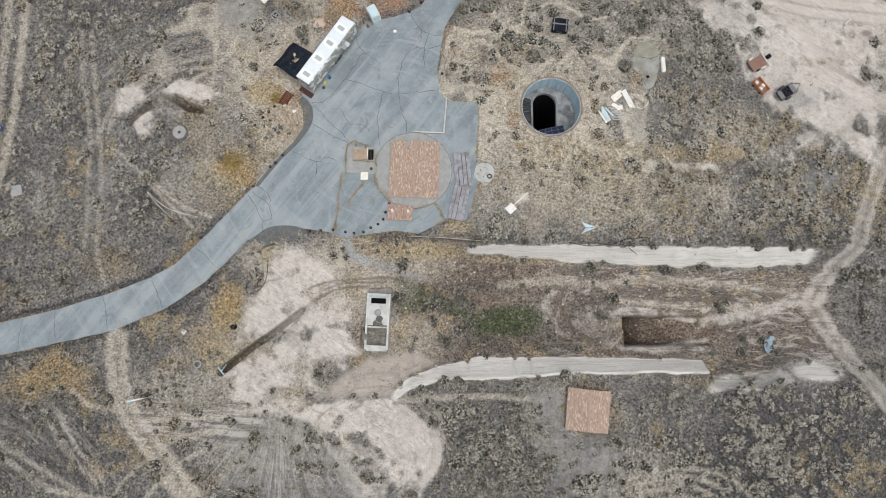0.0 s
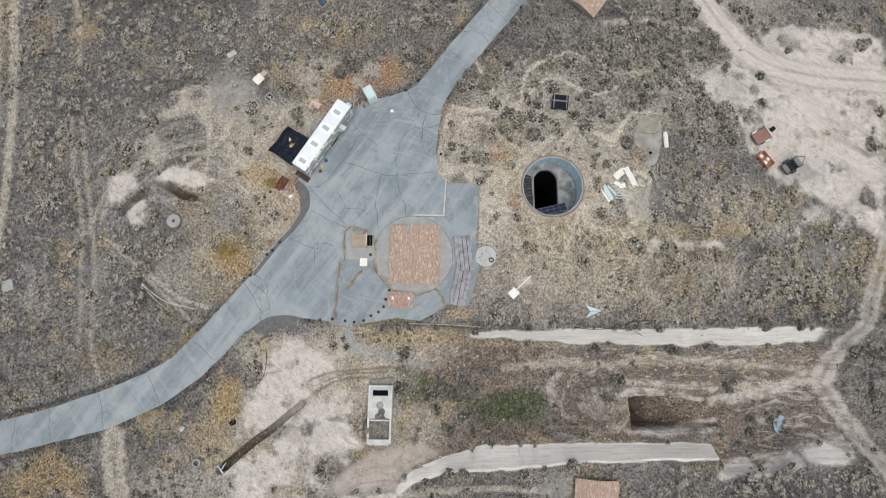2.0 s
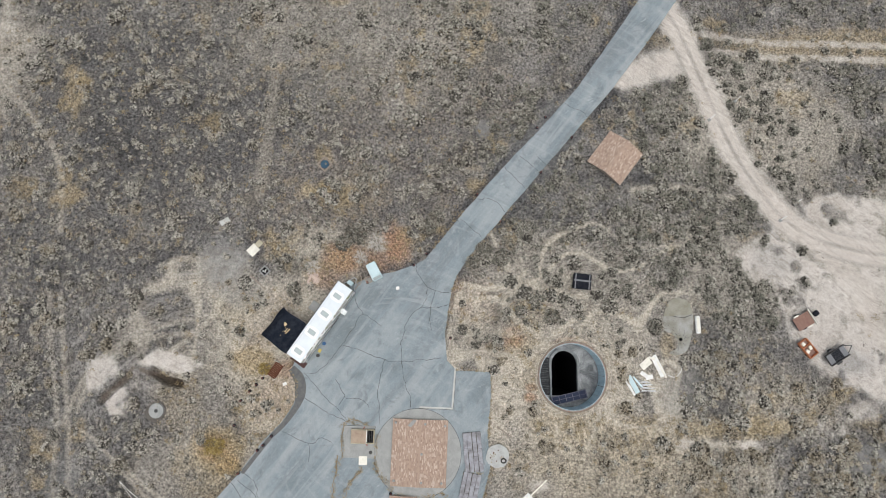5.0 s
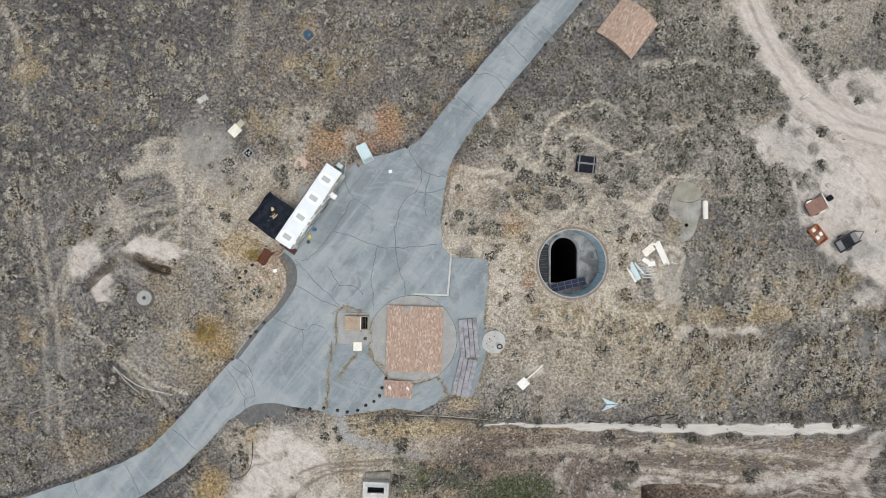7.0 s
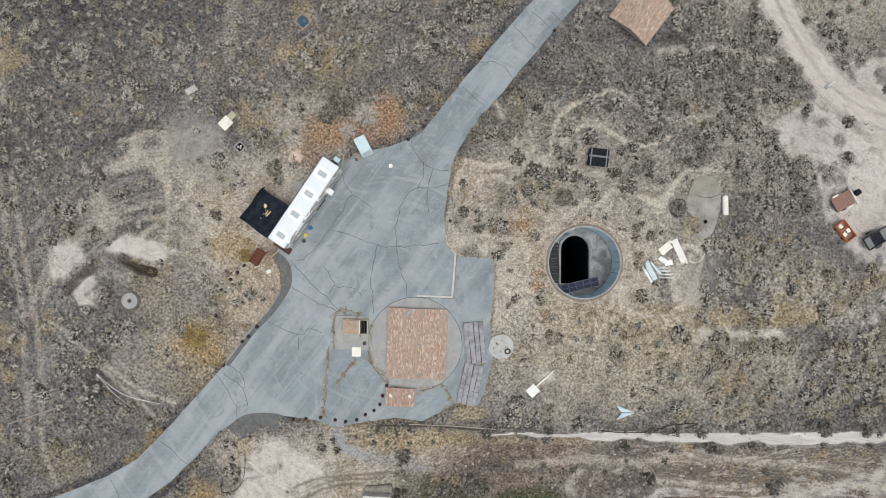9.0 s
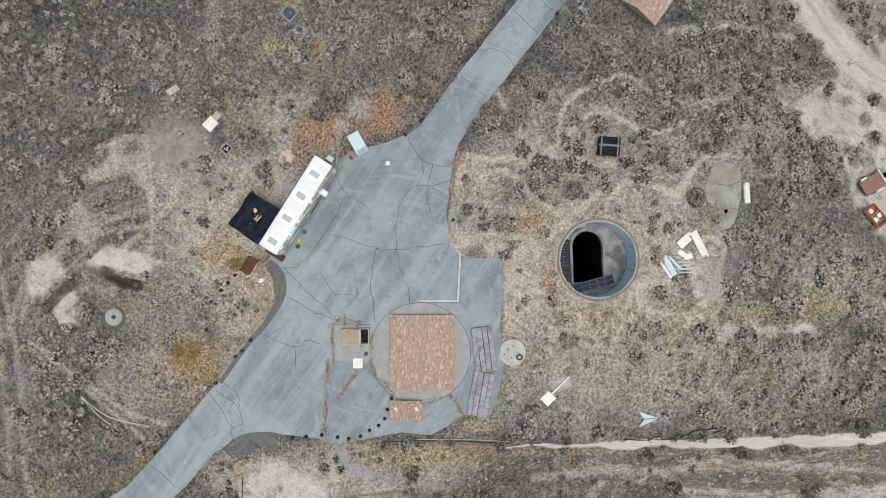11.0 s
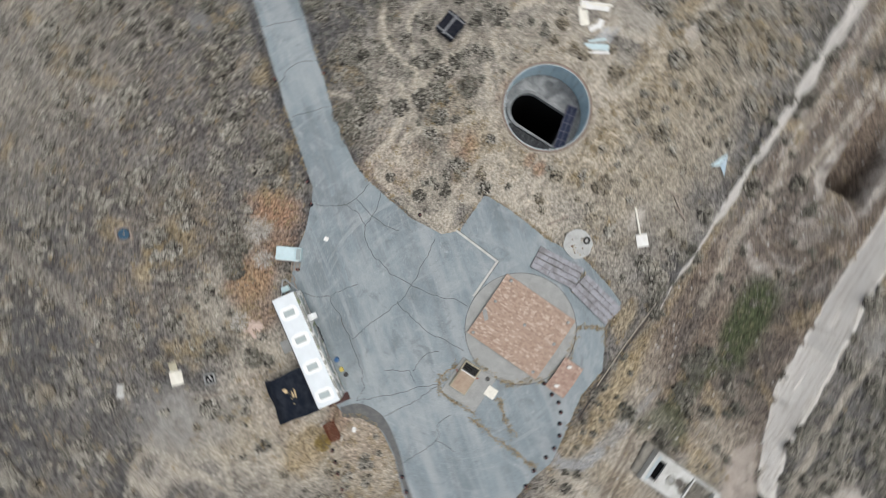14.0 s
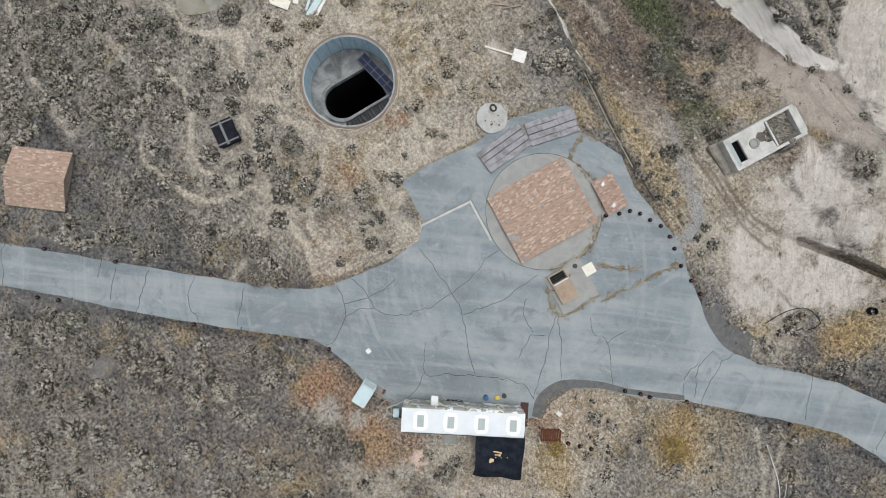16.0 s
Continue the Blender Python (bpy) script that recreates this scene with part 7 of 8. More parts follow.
# The shade inside the pail is painted black on its bottom.
part("bottom", disc(0.3, 0.02, 0.08, 18), depth_shade_mat, bucket)
part("handle", run([(-0.34, 0, 0.56), (-0.2, 0.3, 0.62), (0.2, 0.3, 0.62), (0.34, 0, 0.56)], 0.02), steel, bucket)
crate = thing("white_crate", "small white open plastic crate in dry weeds", "crate", pose(-33.3, -0.7, height(-33.3, -0.7), 0, 0, 60))
for sy in (-1, 1):
    part("side", one_box((0.6, 0.05, 0.3), (0, sy * 0.2, 0.16), bevel=0.01), white_paint, crate)
for sx in (-1, 1):
    part("end", one_box((0.05, 0.36, 0.3), (sx * 0.28, 0, 0.16), bevel=0.01), white_paint, crate)
part("floor", one_box((0.54, 0.36, 0.03), (0, 0, 0.04)), cream_board, crate)
cooler = thing("cool_box", "blue and white cool box beside the dirt track", "cool box", pose(-60.3, 27.4, height(-60.3, 27.4), 0, 0, 20))
part("box", one_box((0.95, 0.6, 0.5), (0, 0, 0.25), bevel=0.05), blue_plastic, cooler)
part("lid", one_box((0.5, 0.62, 0.12), (0.2, 0, 0.55), bevel=0.04), white_paint, cooler)

# ---- trailers by the dirt road ----
flat = thing("flatbed_trailer", "small brown flatbed trailer with white end boards", "trailer", pose(47.75, 38.4, height(47.7, 38.4), 0, 0, 29))
for k in range(7):
    part("deck_board", one_box((2.4, 0.235, 0.05), (0, -0.75 + 0.25 * k, 0.62), bevel=0.008), rust_brown, flat)
part("frame", one_box((2.5, 1.5, 0.14), (0, 0, 0.52), bevel=0.02), dark_steel, flat)
part("end_board", one_box((0.12, 2.3, 0.2), (1.3, 0, 0.72), bevel=0.02), cream_board, flat)
part("tow_bar", tube(bmesh.new(), (1.25, 0, 0.5), (2.5, 0.1, 0.45), 0.07), dark_steel, flat)
part("tool_box", one_box((0.7, 0.6, 0.4), (1.95, 0.1, 0.7), (0, 0, 8), 0.05), black_plastic, flat)
for sy in (-1, 1):
    part("wheel", tube(bmesh.new(), (-0.2, sy * 1.02, 0.3), (-0.2, sy * 0.85, 0.3), 0.3, 0.3, 16), black_plastic, flat)
    part("mudguard", one_box((0.75, 0.22, 0.06), (-0.55 if sy > 0 else 0.4, sy * 0.98, 0.66), bevel=0.02), cream_board, flat)
skip = thing("orange_cart", "orange metal cart with cardboard boxes inside", "cart", pose(48.0, 34.9, height(48, 34.9), 0, 0, -53))
part("floor", one_box((2.35, 1.25, 0.06), (0, 0, 0.4), bevel=0.01), rust_brown, skip)
for sy in (-1, 1):
    part("side", one_box((2.4, 0.08, 0.5), (0, sy * 0.62, 0.65), bevel=0.015), orange_paint, skip)
for sx in (-1, 1):
    part("end", one_box((0.08, 1.2, 0.5), (sx * 1.16, 0, 0.65), bevel=0.015), orange_paint, skip)
part("divider", one_box((0.08, 1.15, 0.4), (-0.35, 0, 0.62), bevel=0.015), orange_paint, skip)
for x, y, t in ((-0.75, -0.15, 10), (0.15, 0.3, -8), (0.3, -0.3, 20)):
    part("box", one_box((0.5, 0.42, 0.3), (x, y, 0.6), (0, 0, t), 0.015), cream_board, skip, "pale cardboard box")
for sx in (-0.7, 0.7):
    for sy in (-1, 1):
        part("wheel", tube(bmesh.new(), (sx, sy * 0.6, 0.2), (sx, sy * 0.48, 0.2), 0.2, 0.2, 14), black_plastic, skip)
util = thing("utility_trailer", "black utility trailer with a slatted deck", "trailer", pose(51.7, 34.0, height(51.7, 34), 0, 0, 31))
part("deck", one_box((2.9, 1.4, 0.06), (0, 0, 0.55), bevel=0.01), grey_plastic, util, "worn grey deck")
for k in range(9):
    part("slat", one_box((0.1, 1.35, 0.05), (-0.55 + 0.15 * k, 0, 0.61), bevel=0.0), black_plastic, util)
for sy in (-1, 1):
    part("side_rail", one_box((3.0, 0.08, 0.3), (0, sy * 0.74, 0.7), bevel=0.02), dark_steel, util)
    part("wheel", tube(bmesh.new(), (-0.3, sy * 0.98, 0.32), (-0.3, sy * 0.8, 0.32), 0.32, 0.32, 16), black_plastic, util)
    part("mudguard", one_box((0.85, 0.26, 0.05), (-0.3, sy * 0.93, 0.68), bevel=0.02), dark_steel, util)
    part("tow_bar", tube(bmesh.new(), (1.45, sy * 0.6, 0.5), (2.5, 0.02 * sy, 0.45), 0.05), dark_steel, util)
part("end_rail", one_box((0.08, 1.5, 0.25), (-1.48, 0, 0.68), bevel=0.02), dark_steel, util)
for x, y in ((41.2, 68.9), (37.3, 66.1), (46.3, 52.0), (48.5, 54.3), (61.6, 44.8)):
    p = thing("marker_pipe", "white marker pipe leaning beside the dirt track", "marker", pose(x, y, height(x, y), 0, 0, 35), "marker pipes by the track")
    part("pipe", tube(bmesh.new(), (0, 0, -0.1), (0.75, 0.1, 0.75), 0.06), white_paint, p)
    part("base", one_box((0.45, 0.4, 0.14), (0, 0, 0.06), bevel=0.03), concrete_mat, p)

# ---- vault, trench and cutting ----
vault = thing("concrete_vault", "uncovered concrete vault with a hatch and a broken roof", "vault", pose(VAULT[0], VAULT[1], 0, 0, 0, -2.5))
for sx in (-1, 1):
    part("long_wall", one_box((0.28, 7.5, 4.4), (sx * 1.45, 0, -1.05), bevel=0.03), vault_white, vault)
for sy in (-1, 1):
    part("end_wall", one_box((2.62, 0.4 if sy > 0 else 0.75, 4.4), (0, sy * 3.55, -1.06), bevel=0.03), vault_white, vault)
part("hatch_frame", one_box((2.62, 0.32, 0.3), (0, 3.28, 1.02), bevel=0.02), vault_blue, vault)
part("hatch_frame", one_box((2.62, 0.5, 0.3), (0, 2.15, 1.02), bevel=0.02), vault_white, vault)
for sx in (-1, 1):
    part("hatch_side", one_box((0.3, 0.8, 0.3), (sx * 1.16, 2.78, 1.02), bevel=0.02), vault_white, vault)
# Black sheet close below the rim, so the hatch reads as deep shade.
part("hatch_shade", one_box((2.02, 0.8, 0.05), (0, 2.78, 0.72), bevel=0), depth_shade_mat, vault)
roof_out = [(-1.31, 1.9), (1.31, 1.9), (1.31, -0.5), (0.75, -0.45), (0.5, 0.1), (0.1, -0.15), (-0.2, 0.25), (-0.55, 0.0), (-0.6, -0.5), (-1.31, -0.55)]
part("roof_slab", prism(roof_out, 0.85, 1.14), vault_white, vault, "pale broken concrete roof slab")
part("manhole_rim", ring(0.3, 0.48, 1.1, 1.24, 20, (0.0, 1.2)), kidney_mat, vault)
part("manhole_lid", disc(0.3, 1.1, 1.17, 16, (0, 1.2)), concrete_mat, vault)
part("beam", one_box((2.6, 0.2, 0.35), (0, -0.75, 0.92), bevel=0.03), vault_white, vault)
bm = bmesh.new()
bmesh.ops.create_grid(bm, x_segments=20, y_segments=30, size=1.0)
rnd = random.Random(3)
for v in bm.verts:
    v.co = Vector((v.co.x * 1.3, -1.3 + v.co.y * 1.95, 0.55 + 0.18 * rnd.uniform(-1, 1) + 0.2 * math.sin(3 * v.co.x + 2 * v.co.y)))
part("soil_inside", bm, spilt_soil, vault)
bm = bmesh.new()
bmesh.ops.create_grid(bm, x_segments=18, y_segments=18, size=1.0)
rnd = random.Random(23)
for v in bm.verts:
    x, y = v.co.x, v.co.y
    r = math.hypot(x, y) + 0.25 * rnd.uniform(-1, 1) * math.hypot(x, y)
    v.co = Vector((-1.5 + 0.8 * x, -2.1 + 1.35 * y, 1.28 - 1.5 * r ** 2 + 0.1 * rnd.uniform(-1, 1)))
part("soil_spill", bm, spilt_soil, vault, "grey-brown soil spilt over the broken wall")
part("roof_hole", prism([(-0.05, 0.75), (0.45, 0.8), (0.75, 0.45), (0.6, 0.1), (0.25, -0.1), (-0.1, 0.05), (-0.25, 0.4)], 1.13, 1.152), soil_fill, vault, "dark soil in the broken roof")
part("side_block", one_box((3.2, 1.0, 1.0), (0.1, 4.1, -0.25), (0, 0, 4), 0.15), spilt_soil, vault)
for n, pts in enumerate(([(-7.1, 12.3, 0.12), (-3.4, 12.3, 0.13), (0.0, 12.15, 0.14), (5.0, 11.75, 0.12), (10.2, 11.3, 0.1)], [(-3.4, 12.45, 0.1), (1.6, 12.25, 0.12), (7.4, 11.75, 0.1)])):
    pts = [(x, y, height(x, y) + z) for x, y, z in pts]
    ob = part("steel_pipe", run(pts, 0.045), dark_steel if n == 0 else fence_paint)
    tagged(ob, "long dark pipe along the top of the cutting" if n == 0 else "long grey pole along the top of the cutting", "pipe")
cable = part("black_cable", run([(x, y, height(x, y) + 0.05) for x, y in smooth_line([(19, 11.6), (22, 11.2), (25.5, 11.5), (27, 12.1), (30.5, 12.3), (27.4, 11.2), (29, 10.2)], 0.5)], 0.05), black_plastic)
tagged(cable, "loose black cable hanging over the cutting's edge", "cable")

tarp = thing("blue_tarp", "crumpled pale blue tarpaulin on the floor of the cutting", "tarpaulin", pose(48.7, -3.0, height(48.7, -3), 0, 0, 20))
bm = bmesh.new()
bmesh.ops.create_grid(bm, x_segments=16, y_segments=16, size=1.0)
rnd = random.Random(8)
for v in bm.verts:
    x, y = v.co.x, v.co.y
    v.co = Vector((0.55 * x + 0.9 * y * y - 0.4, 1.35 * y + 0.2 * math.sin(4 * x), 0.2 + 0.16 * math.sin(5 * x + 4 * y) + 0.12 * rnd.uniform(-1, 1)))
part("sheet", bm, tarp_blue, tarp)

pipe_well = thing("pipe_stub", "upright concrete pipe stub with a dark bore", "pipe", pose(-30.9, -4.9, height(-30.9, -4.9)))
part("collar", ring(0.36, 0.55, -0.3, 0.7, 24), concrete_mat, pipe_well)
# Black disc for the shade down the pipe.
part("bore", disc(0.36, -0.25, -0.2, 20), depth_shade_mat, pipe_well)
part("foot", one_box((0.6, 0.8, 0.3), (-0.35, -1.0, 0.05), (0, 0, 25), 0.04), concrete_mat, pipe_well)
for k, (a, b) in enumerate((((-34.9, -3.2), (-28.2, 0.1)), ((-34.2, -4.0), (-26.6, -1.2)), ((-36.5, -2.4), (-32, -0.6)), ((-28.4, 0.2), (-27.6, -2.2)), ((-32.6, -1.8), (-31.9, -3.4)))):
    ob = part("steel_pipe", run([(*a, height(*a) + 0.15), (*b, height(*b) + 0.15)], 0.035), timber)
    tagged(ob, "long thin pipe lying in dry weeds", "pipe", "pipes in the weeds")
prop = thing("trench_prop", "pale blue metal prop at the end of the trench", "prop", pose(-27.7, -5.75, height(-28.6, -6.6), 0, 0, 38))
for y in (-0.5, 0.5):
    part("bar", one_box((0.12, 0.12, 1.2), (0, y, 0.0), bevel=0.01), pale_blue, prop)
part("cross_bar", one_box((0.12, 1.3, 0.12), (0, 0, 0.5), bevel=0.01), pale_blue, prop)
part("brace", one_box((1.1, 0.1, 0.1), (0.5, 0.1, 0.4), (0, 12, 20), 0.01), pale_blue, prop)
loop = part("black_hose", run([(x, y, height(x, y) + 0.06) for x, y in smooth_line([(-22.5, 9.0), (-22.6, 6.6), (-23.4, 5.0), (-25.2, 4.6), (-25.0, 6.2), (-23.4, 6.8)], 0.4)], 0.035), black_plastic)
tagged(loop, "thin black hose coiled on pale soil", "hose")


# ---- shrubs, tufts and stones ----
def tuft_template(rnd, leaves, spread_r, tall, size, lobes=1):
    """A low clump of small blades, in one dome or in several lobes, as rows of three corners."""
    rows = []
    heads = [(0.0, 0.0, 1.0)]
    if lobes > 1:
        heads = []
        for k in range(lobes):
            a, r = math.tau * k / lobes + rnd.uniform(-0.5, 0.5), spread_r * (0.0 if k == 0 else rnd.uniform(0.45, 0.8))
            heads.append((r * math.cos(a), r * math.sin(a), rnd.uniform(0.28, 0.48)))
    for n in range(leaves):
        hx, hy, hr = heads[n % len(heads)]
        a, r = rnd.uniform(0, math.tau), math.sqrt(rnd.random())
        x, y = spread_r * hr * r * math.cos(a), spread_r * hr * r * math.sin(a)
        top = tall * (0.45 + 0.55 * hr / 0.48 if lobes > 1 else 1.0)
        z = top * (0.45 + 0.55 * (1 - r * r) ** 0.5) * rnd.uniform(0.6, 1.0)
        n_ = Vector((x / spread_r * 1.2 + rnd.uniform(-.4, .4), y / spread_r * 1.2 + rnd.uniform(-.4, .4), 0.5 + rnd.random())).normalized()
        s = size * rnd.uniform(0.6, 1.4)
        u = n_.orthogonal().normalized()
        v = n_.cross(u)
        t = rnd.uniform(0, math.tau)
        u, v = u * math.cos(t) + v * math.sin(t), v * math.cos(t) - u * math.sin(t)
        c = Vector((x + hx, y + hy, z))
        rows.append([c + u * s, c - u * s * 0.7 + v * s * 0.75, c - u * s * 0.6 - v * s * 0.75])
    return np.array([[tuple(p) for p in q] for q in rows])


def sage_template(rnd, heads, leaves, reach_r=0.5, tall=0.0):
    """A bush: round leaf heads packed side by side over low dark stem triangles that paint the shade between them; each
    row has its tone and its painted shade.
    """
    rows, kinds, spots = [], [], []
    for k in range(heads):
        for _ in range(30):
            a, r = rnd.uniform(0, math.tau), reach_r * math.sqrt(rnd.random())
            q = (r * math.cos(a), r * math.sin(a) * 0.85)
            if all(math.hypot(q[0] - p[0], q[1] - p[1]) > 0.23 for p in spots):
                break
        spots.append(q)
        out = math.hypot(*q) / reach_r
        hr, tone = rnd.uniform(0.11, 0.2), rnd.random()
        z0 = rnd.uniform(0.14, 0.34) + tall * (1 - out ** 2) * rnd.uniform(0.6, 1)
        for n in range(leaves):
            a, lat = rnd.uniform(0, math.tau), math.acos(rnd.uniform(0.1, 1.0))
            d = Vector((math.sin(lat) * math.cos(a), math.sin(lat) * math.sin(a), math.cos(lat)))
            c = Vector((*q, z0)) + d * hr * rnd.uniform(0.75, 1.15)
            nrm = (d + Vector((rnd.uniform(-.5, .5), rnd.uniform(-.5, .5), 0.2))).normalized()
            u = nrm.orthogonal().normalized()
            v = nrm.cross(u)
            g, s = rnd.uniform(0, math.tau), 0.064 * rnd.uniform(0.7, 1.35)
            u, v = u * math.cos(g) + v * math.sin(g), v * math.cos(g) - u * math.sin(g)
            rows.append([c + u * s, c - u * s * 0.7 + v * s * 0.8, c - u * s * 0.6 - v * s * 0.8])
            # Leaves get paler towards the top of each head.
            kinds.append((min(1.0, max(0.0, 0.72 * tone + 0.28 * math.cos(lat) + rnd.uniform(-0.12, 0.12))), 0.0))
    # Low dark triangles paint the shaded gaps between the heads.
    shade_stems = int(11 + 16 * (reach_r - 0.5))
    for k in range(shade_stems):
        a, r = math.tau * (k + rnd.random()) / shade_stems, (reach_r + 0.06) * rnd.uniform(0.5, 1.0)
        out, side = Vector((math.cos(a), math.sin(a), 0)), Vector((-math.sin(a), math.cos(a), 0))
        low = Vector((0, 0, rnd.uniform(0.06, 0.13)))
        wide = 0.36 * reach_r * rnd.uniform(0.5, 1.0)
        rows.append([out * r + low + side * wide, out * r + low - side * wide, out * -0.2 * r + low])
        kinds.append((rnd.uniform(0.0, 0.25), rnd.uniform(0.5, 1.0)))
    return np.array([[tuple(p) for p in q] for q in rows]), np.array(kinds)


def scattered(name, mat, templates, xs, ys, zs, scale, tint, label, category, lift=None):
    """One mesh of many clumps, each turned and sized by itself."""
    rng = np.random.default_rng(len(xs))
    which = rng.integers(0, len(templates), len(xs))
    ang, tall = rng.uniform(0, math.tau, len(xs)), rng.uniform(0.8, 1.25, len(xs))
    verts, tints, tones = [], [], []
    for k, t in enumerate(templates):
        t, kind = t if isinstance(t, tuple) else (t, np.full((len(t), 2), 0.5))
        m = which == k
        c, s = np.cos(ang[m])[:, None, None], np.sin(ang[m])[:, None, None]
        p = t[None]
        q = np.stack([(p[..., 0] * c - p[..., 1] * s) * scale[m][:, None, None] + xs[m][:, None, None],
                      (p[..., 0] * s + p[..., 1] * c) * scale[m][:, None, None] + ys[m][:, None, None],
                      p[..., 2] * (scale[m] * tall[m])[:, None, None] + zs[m][:, None, None]], -1)
        verts.append(q.reshape(-1, 3))
        tints.append(np.repeat(tint[m], t.shape[0] * 3))
        tone = np.tile(np.repeat(kind, 3, axis=0), (int(m.sum()), 1))
        if lift is not None:
            tone[:, 0] += np.repeat(lift[m], t.shape[0] * 3) * (tone[:, 1] < 0.1)
        tones.append(tone)
    verts, tints, tones = np.concatenate(verts), np.concatenate(tints), np.concatenate(tones)
    me = bpy.data.meshes.new(name)
    me.vertices.add(len(verts))
    me.vertices.foreach_set("co", verts.ravel().astype(np.float32))
    quick_faces(me, np.arange(len(verts)).reshape(-1, 3))
    add_layer(me, "tint", (tints, tones[:, 0], tones[:, 1], tints))
    me.materials.append(mat)
    return tagged(new(name, me), label, category, kind="stuff")


rng = np.random.default_rng(77)
rnd = random.Random(42)
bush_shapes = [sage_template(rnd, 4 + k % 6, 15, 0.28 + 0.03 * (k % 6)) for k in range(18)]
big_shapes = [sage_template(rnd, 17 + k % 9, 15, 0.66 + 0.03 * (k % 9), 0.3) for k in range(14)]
# one place in each small square, so that bushes stand apart
cell = 0.72
bx, by = np.meshgrid(np.arange(-68, 70, cell), np.arange(-36, 90, cell))
bx, by = bx.ravel() + rng.uniform(0, cell, bx.size), by.ravel() + rng.uniform(0, cell, by.size)
n = len(bx)
bz, _, _, bad, bare, _ = land(bx, by)
clump = 0.6 * fractal(bx, by, 9, 201, 3) + 1.3 * fractal(bx, by, 2.1, 211, 2)
thick = np.maximum(step(3, 7, bx) * step(35, 39, by) * step(72, 66, by) * step(50, 44, bx), np.maximum(step(20, 26, bx) * step(7, 11, by) * step(26, 22, by), step(-2, 3, bx) * step(-6, -9, by)))
even, west = step(6, -4, bx) * step(36, 46, by), step(-20, -28, bx)
chance = np.clip(0.44 + 0.2 * thick - 0.04 * west + (0.55 - 0.2 * even - 0.12 * west) * clump, 0.08 + 0.12 * thick, 1) * np.clip(1.0 - 1.5 * bare, 0, 1)
chance = np.maximum(chance, 0.9 * (np.hypot((bx - 2.6) / 3.4, (by - 3.5) / 1.5) < 1))
chance = chance * (1 - 0.85 * step(1.1, 0.9, np.hypot((bx + 15) / 9.5, (by - 2) / 8.5)))
blocked = bad | (away(bx, by, [(-27.9, -5.9), (-24.3, -2.9), (-21.6, -1.0), (-18.6, 1.4)]) < 1.7) | (np.hypot(bx - SILO[0], by - SILO[1]) < 5.4) | ((np.abs(bx - VAULT[0]) < 2.2) & (np.abs(by - VAULT[1]) < 4.8))
for cx, cy, r in ((20.85, -11, 3.7), (23.5, 60.1, 3.7), (-14.8, 38, 3), (-17, 35.5, 3), (-12, 41.5, 3), (-20, 37, 3), (31, 37.6, 3.2), (26.8, 31.5, 2.4), (18.5, 43.4, 1.9), (49.5, 36, 5),
                  (-8.3, 44.4, 1.8), (-24.4, 47.4, 1.4), (-22.7, 44.6, 1.2), (-35.4, 27, 1.7), (-15.4, 59, 1.2), (7.3, 21.5, 1.9), (11.8, 17, 2.2), (21.6, 13.7, 1.5), (33.6, 37.9, 1.5), (-20.7, 32, 2)):
    blocked |= np.hypot(bx - cx, by - cy) < r + 0.5
take = (rng.random(n) < chance) & ~blocked
bx, by, bz, clump = bx[take], by[take], bz[take], clump[take]
size = np.clip(rng.lognormal(-0.13, 0.36, len(bx)) * (0.95 + 0.25 * clump) * (1 - 0.1 * step(0, -8, bx)), 0.4, 1.5)
hue = np.clip(0.25 + 0.7 * rng.random(len(bx)) - step(3, 7, bx) * step(34, 39, by) * (0.12 + 0.42 * rng.random(len(bx))) - 0.3 * step(-2, 3, bx) * step(30, 16, bx) * step(-6, -9, by) + 0.2 * step(15, 8, np.hypot((bx - 13) / 1.2, by - 33)) * rng.random(len(bx)), 0, 1)
north_west, south_east = step(6, -4, bx) * step(8, 16, by), step(28, 36, bx) * step(-7, -10, by)
paler = 0.04 * north_west + 0.08 * south_east - 0.05 * step(-18, -30, bx) + rng.uniform(-0.12, 0.12, len(bx))
in_cut = step(13, 11.5, by) * step(-7, -5, by) * step(-14, -10, bx)
warm = step(7, 11, bx) * step(36, 31, by) * step(11, 13, by)
field = step(-19, -26, bx) * step(8, 14, by)
paler = paler - 0.32 * in_cut + 0.2 * warm + 0.14 * field
hue = np.clip(hue + 0.2 * (0.5 - hue) * north_west - 0.4 * in_cut + 0.3 * warm + 0.12 * field, 0, 1)
grown = rng.random(len(bx)) < np.clip(0.14 + 0.3 * clump + 0.16 * step(24, 15, np.hypot((bx - 15) / 1.3, by - 46)), 0.04, 0.5)
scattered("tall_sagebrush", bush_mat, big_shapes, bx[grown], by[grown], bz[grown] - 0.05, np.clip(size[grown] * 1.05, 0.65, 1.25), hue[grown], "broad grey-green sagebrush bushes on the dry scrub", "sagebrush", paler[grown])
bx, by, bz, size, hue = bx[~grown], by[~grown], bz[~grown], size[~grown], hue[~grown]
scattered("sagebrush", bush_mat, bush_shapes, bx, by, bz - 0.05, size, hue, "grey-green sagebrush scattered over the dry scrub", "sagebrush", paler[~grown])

straw_shapes = [tuft_template(rnd, 22, 0.3, 0.25, 0.06) for _ in range(5)]
n = 26000
tx, ty = rng.uniform(-66, 66, n), rng.uniform(-36, 84, n)
tz, tcover, tsoil, bad, _, tcuts = land(tx, ty)
take = (rng.random(n) < np.clip(1.1 * np.maximum(tcover[1], tcover[2]) + 0.03 + 0.12 * step(6, 0, tx) * step(44, 50, ty), 0, 1) * (1 - tcover[0]) * (1 - tcuts[0])) & ~bad & (np.hypot(tx - SILO[0], ty - SILO[1]) > 4.9)
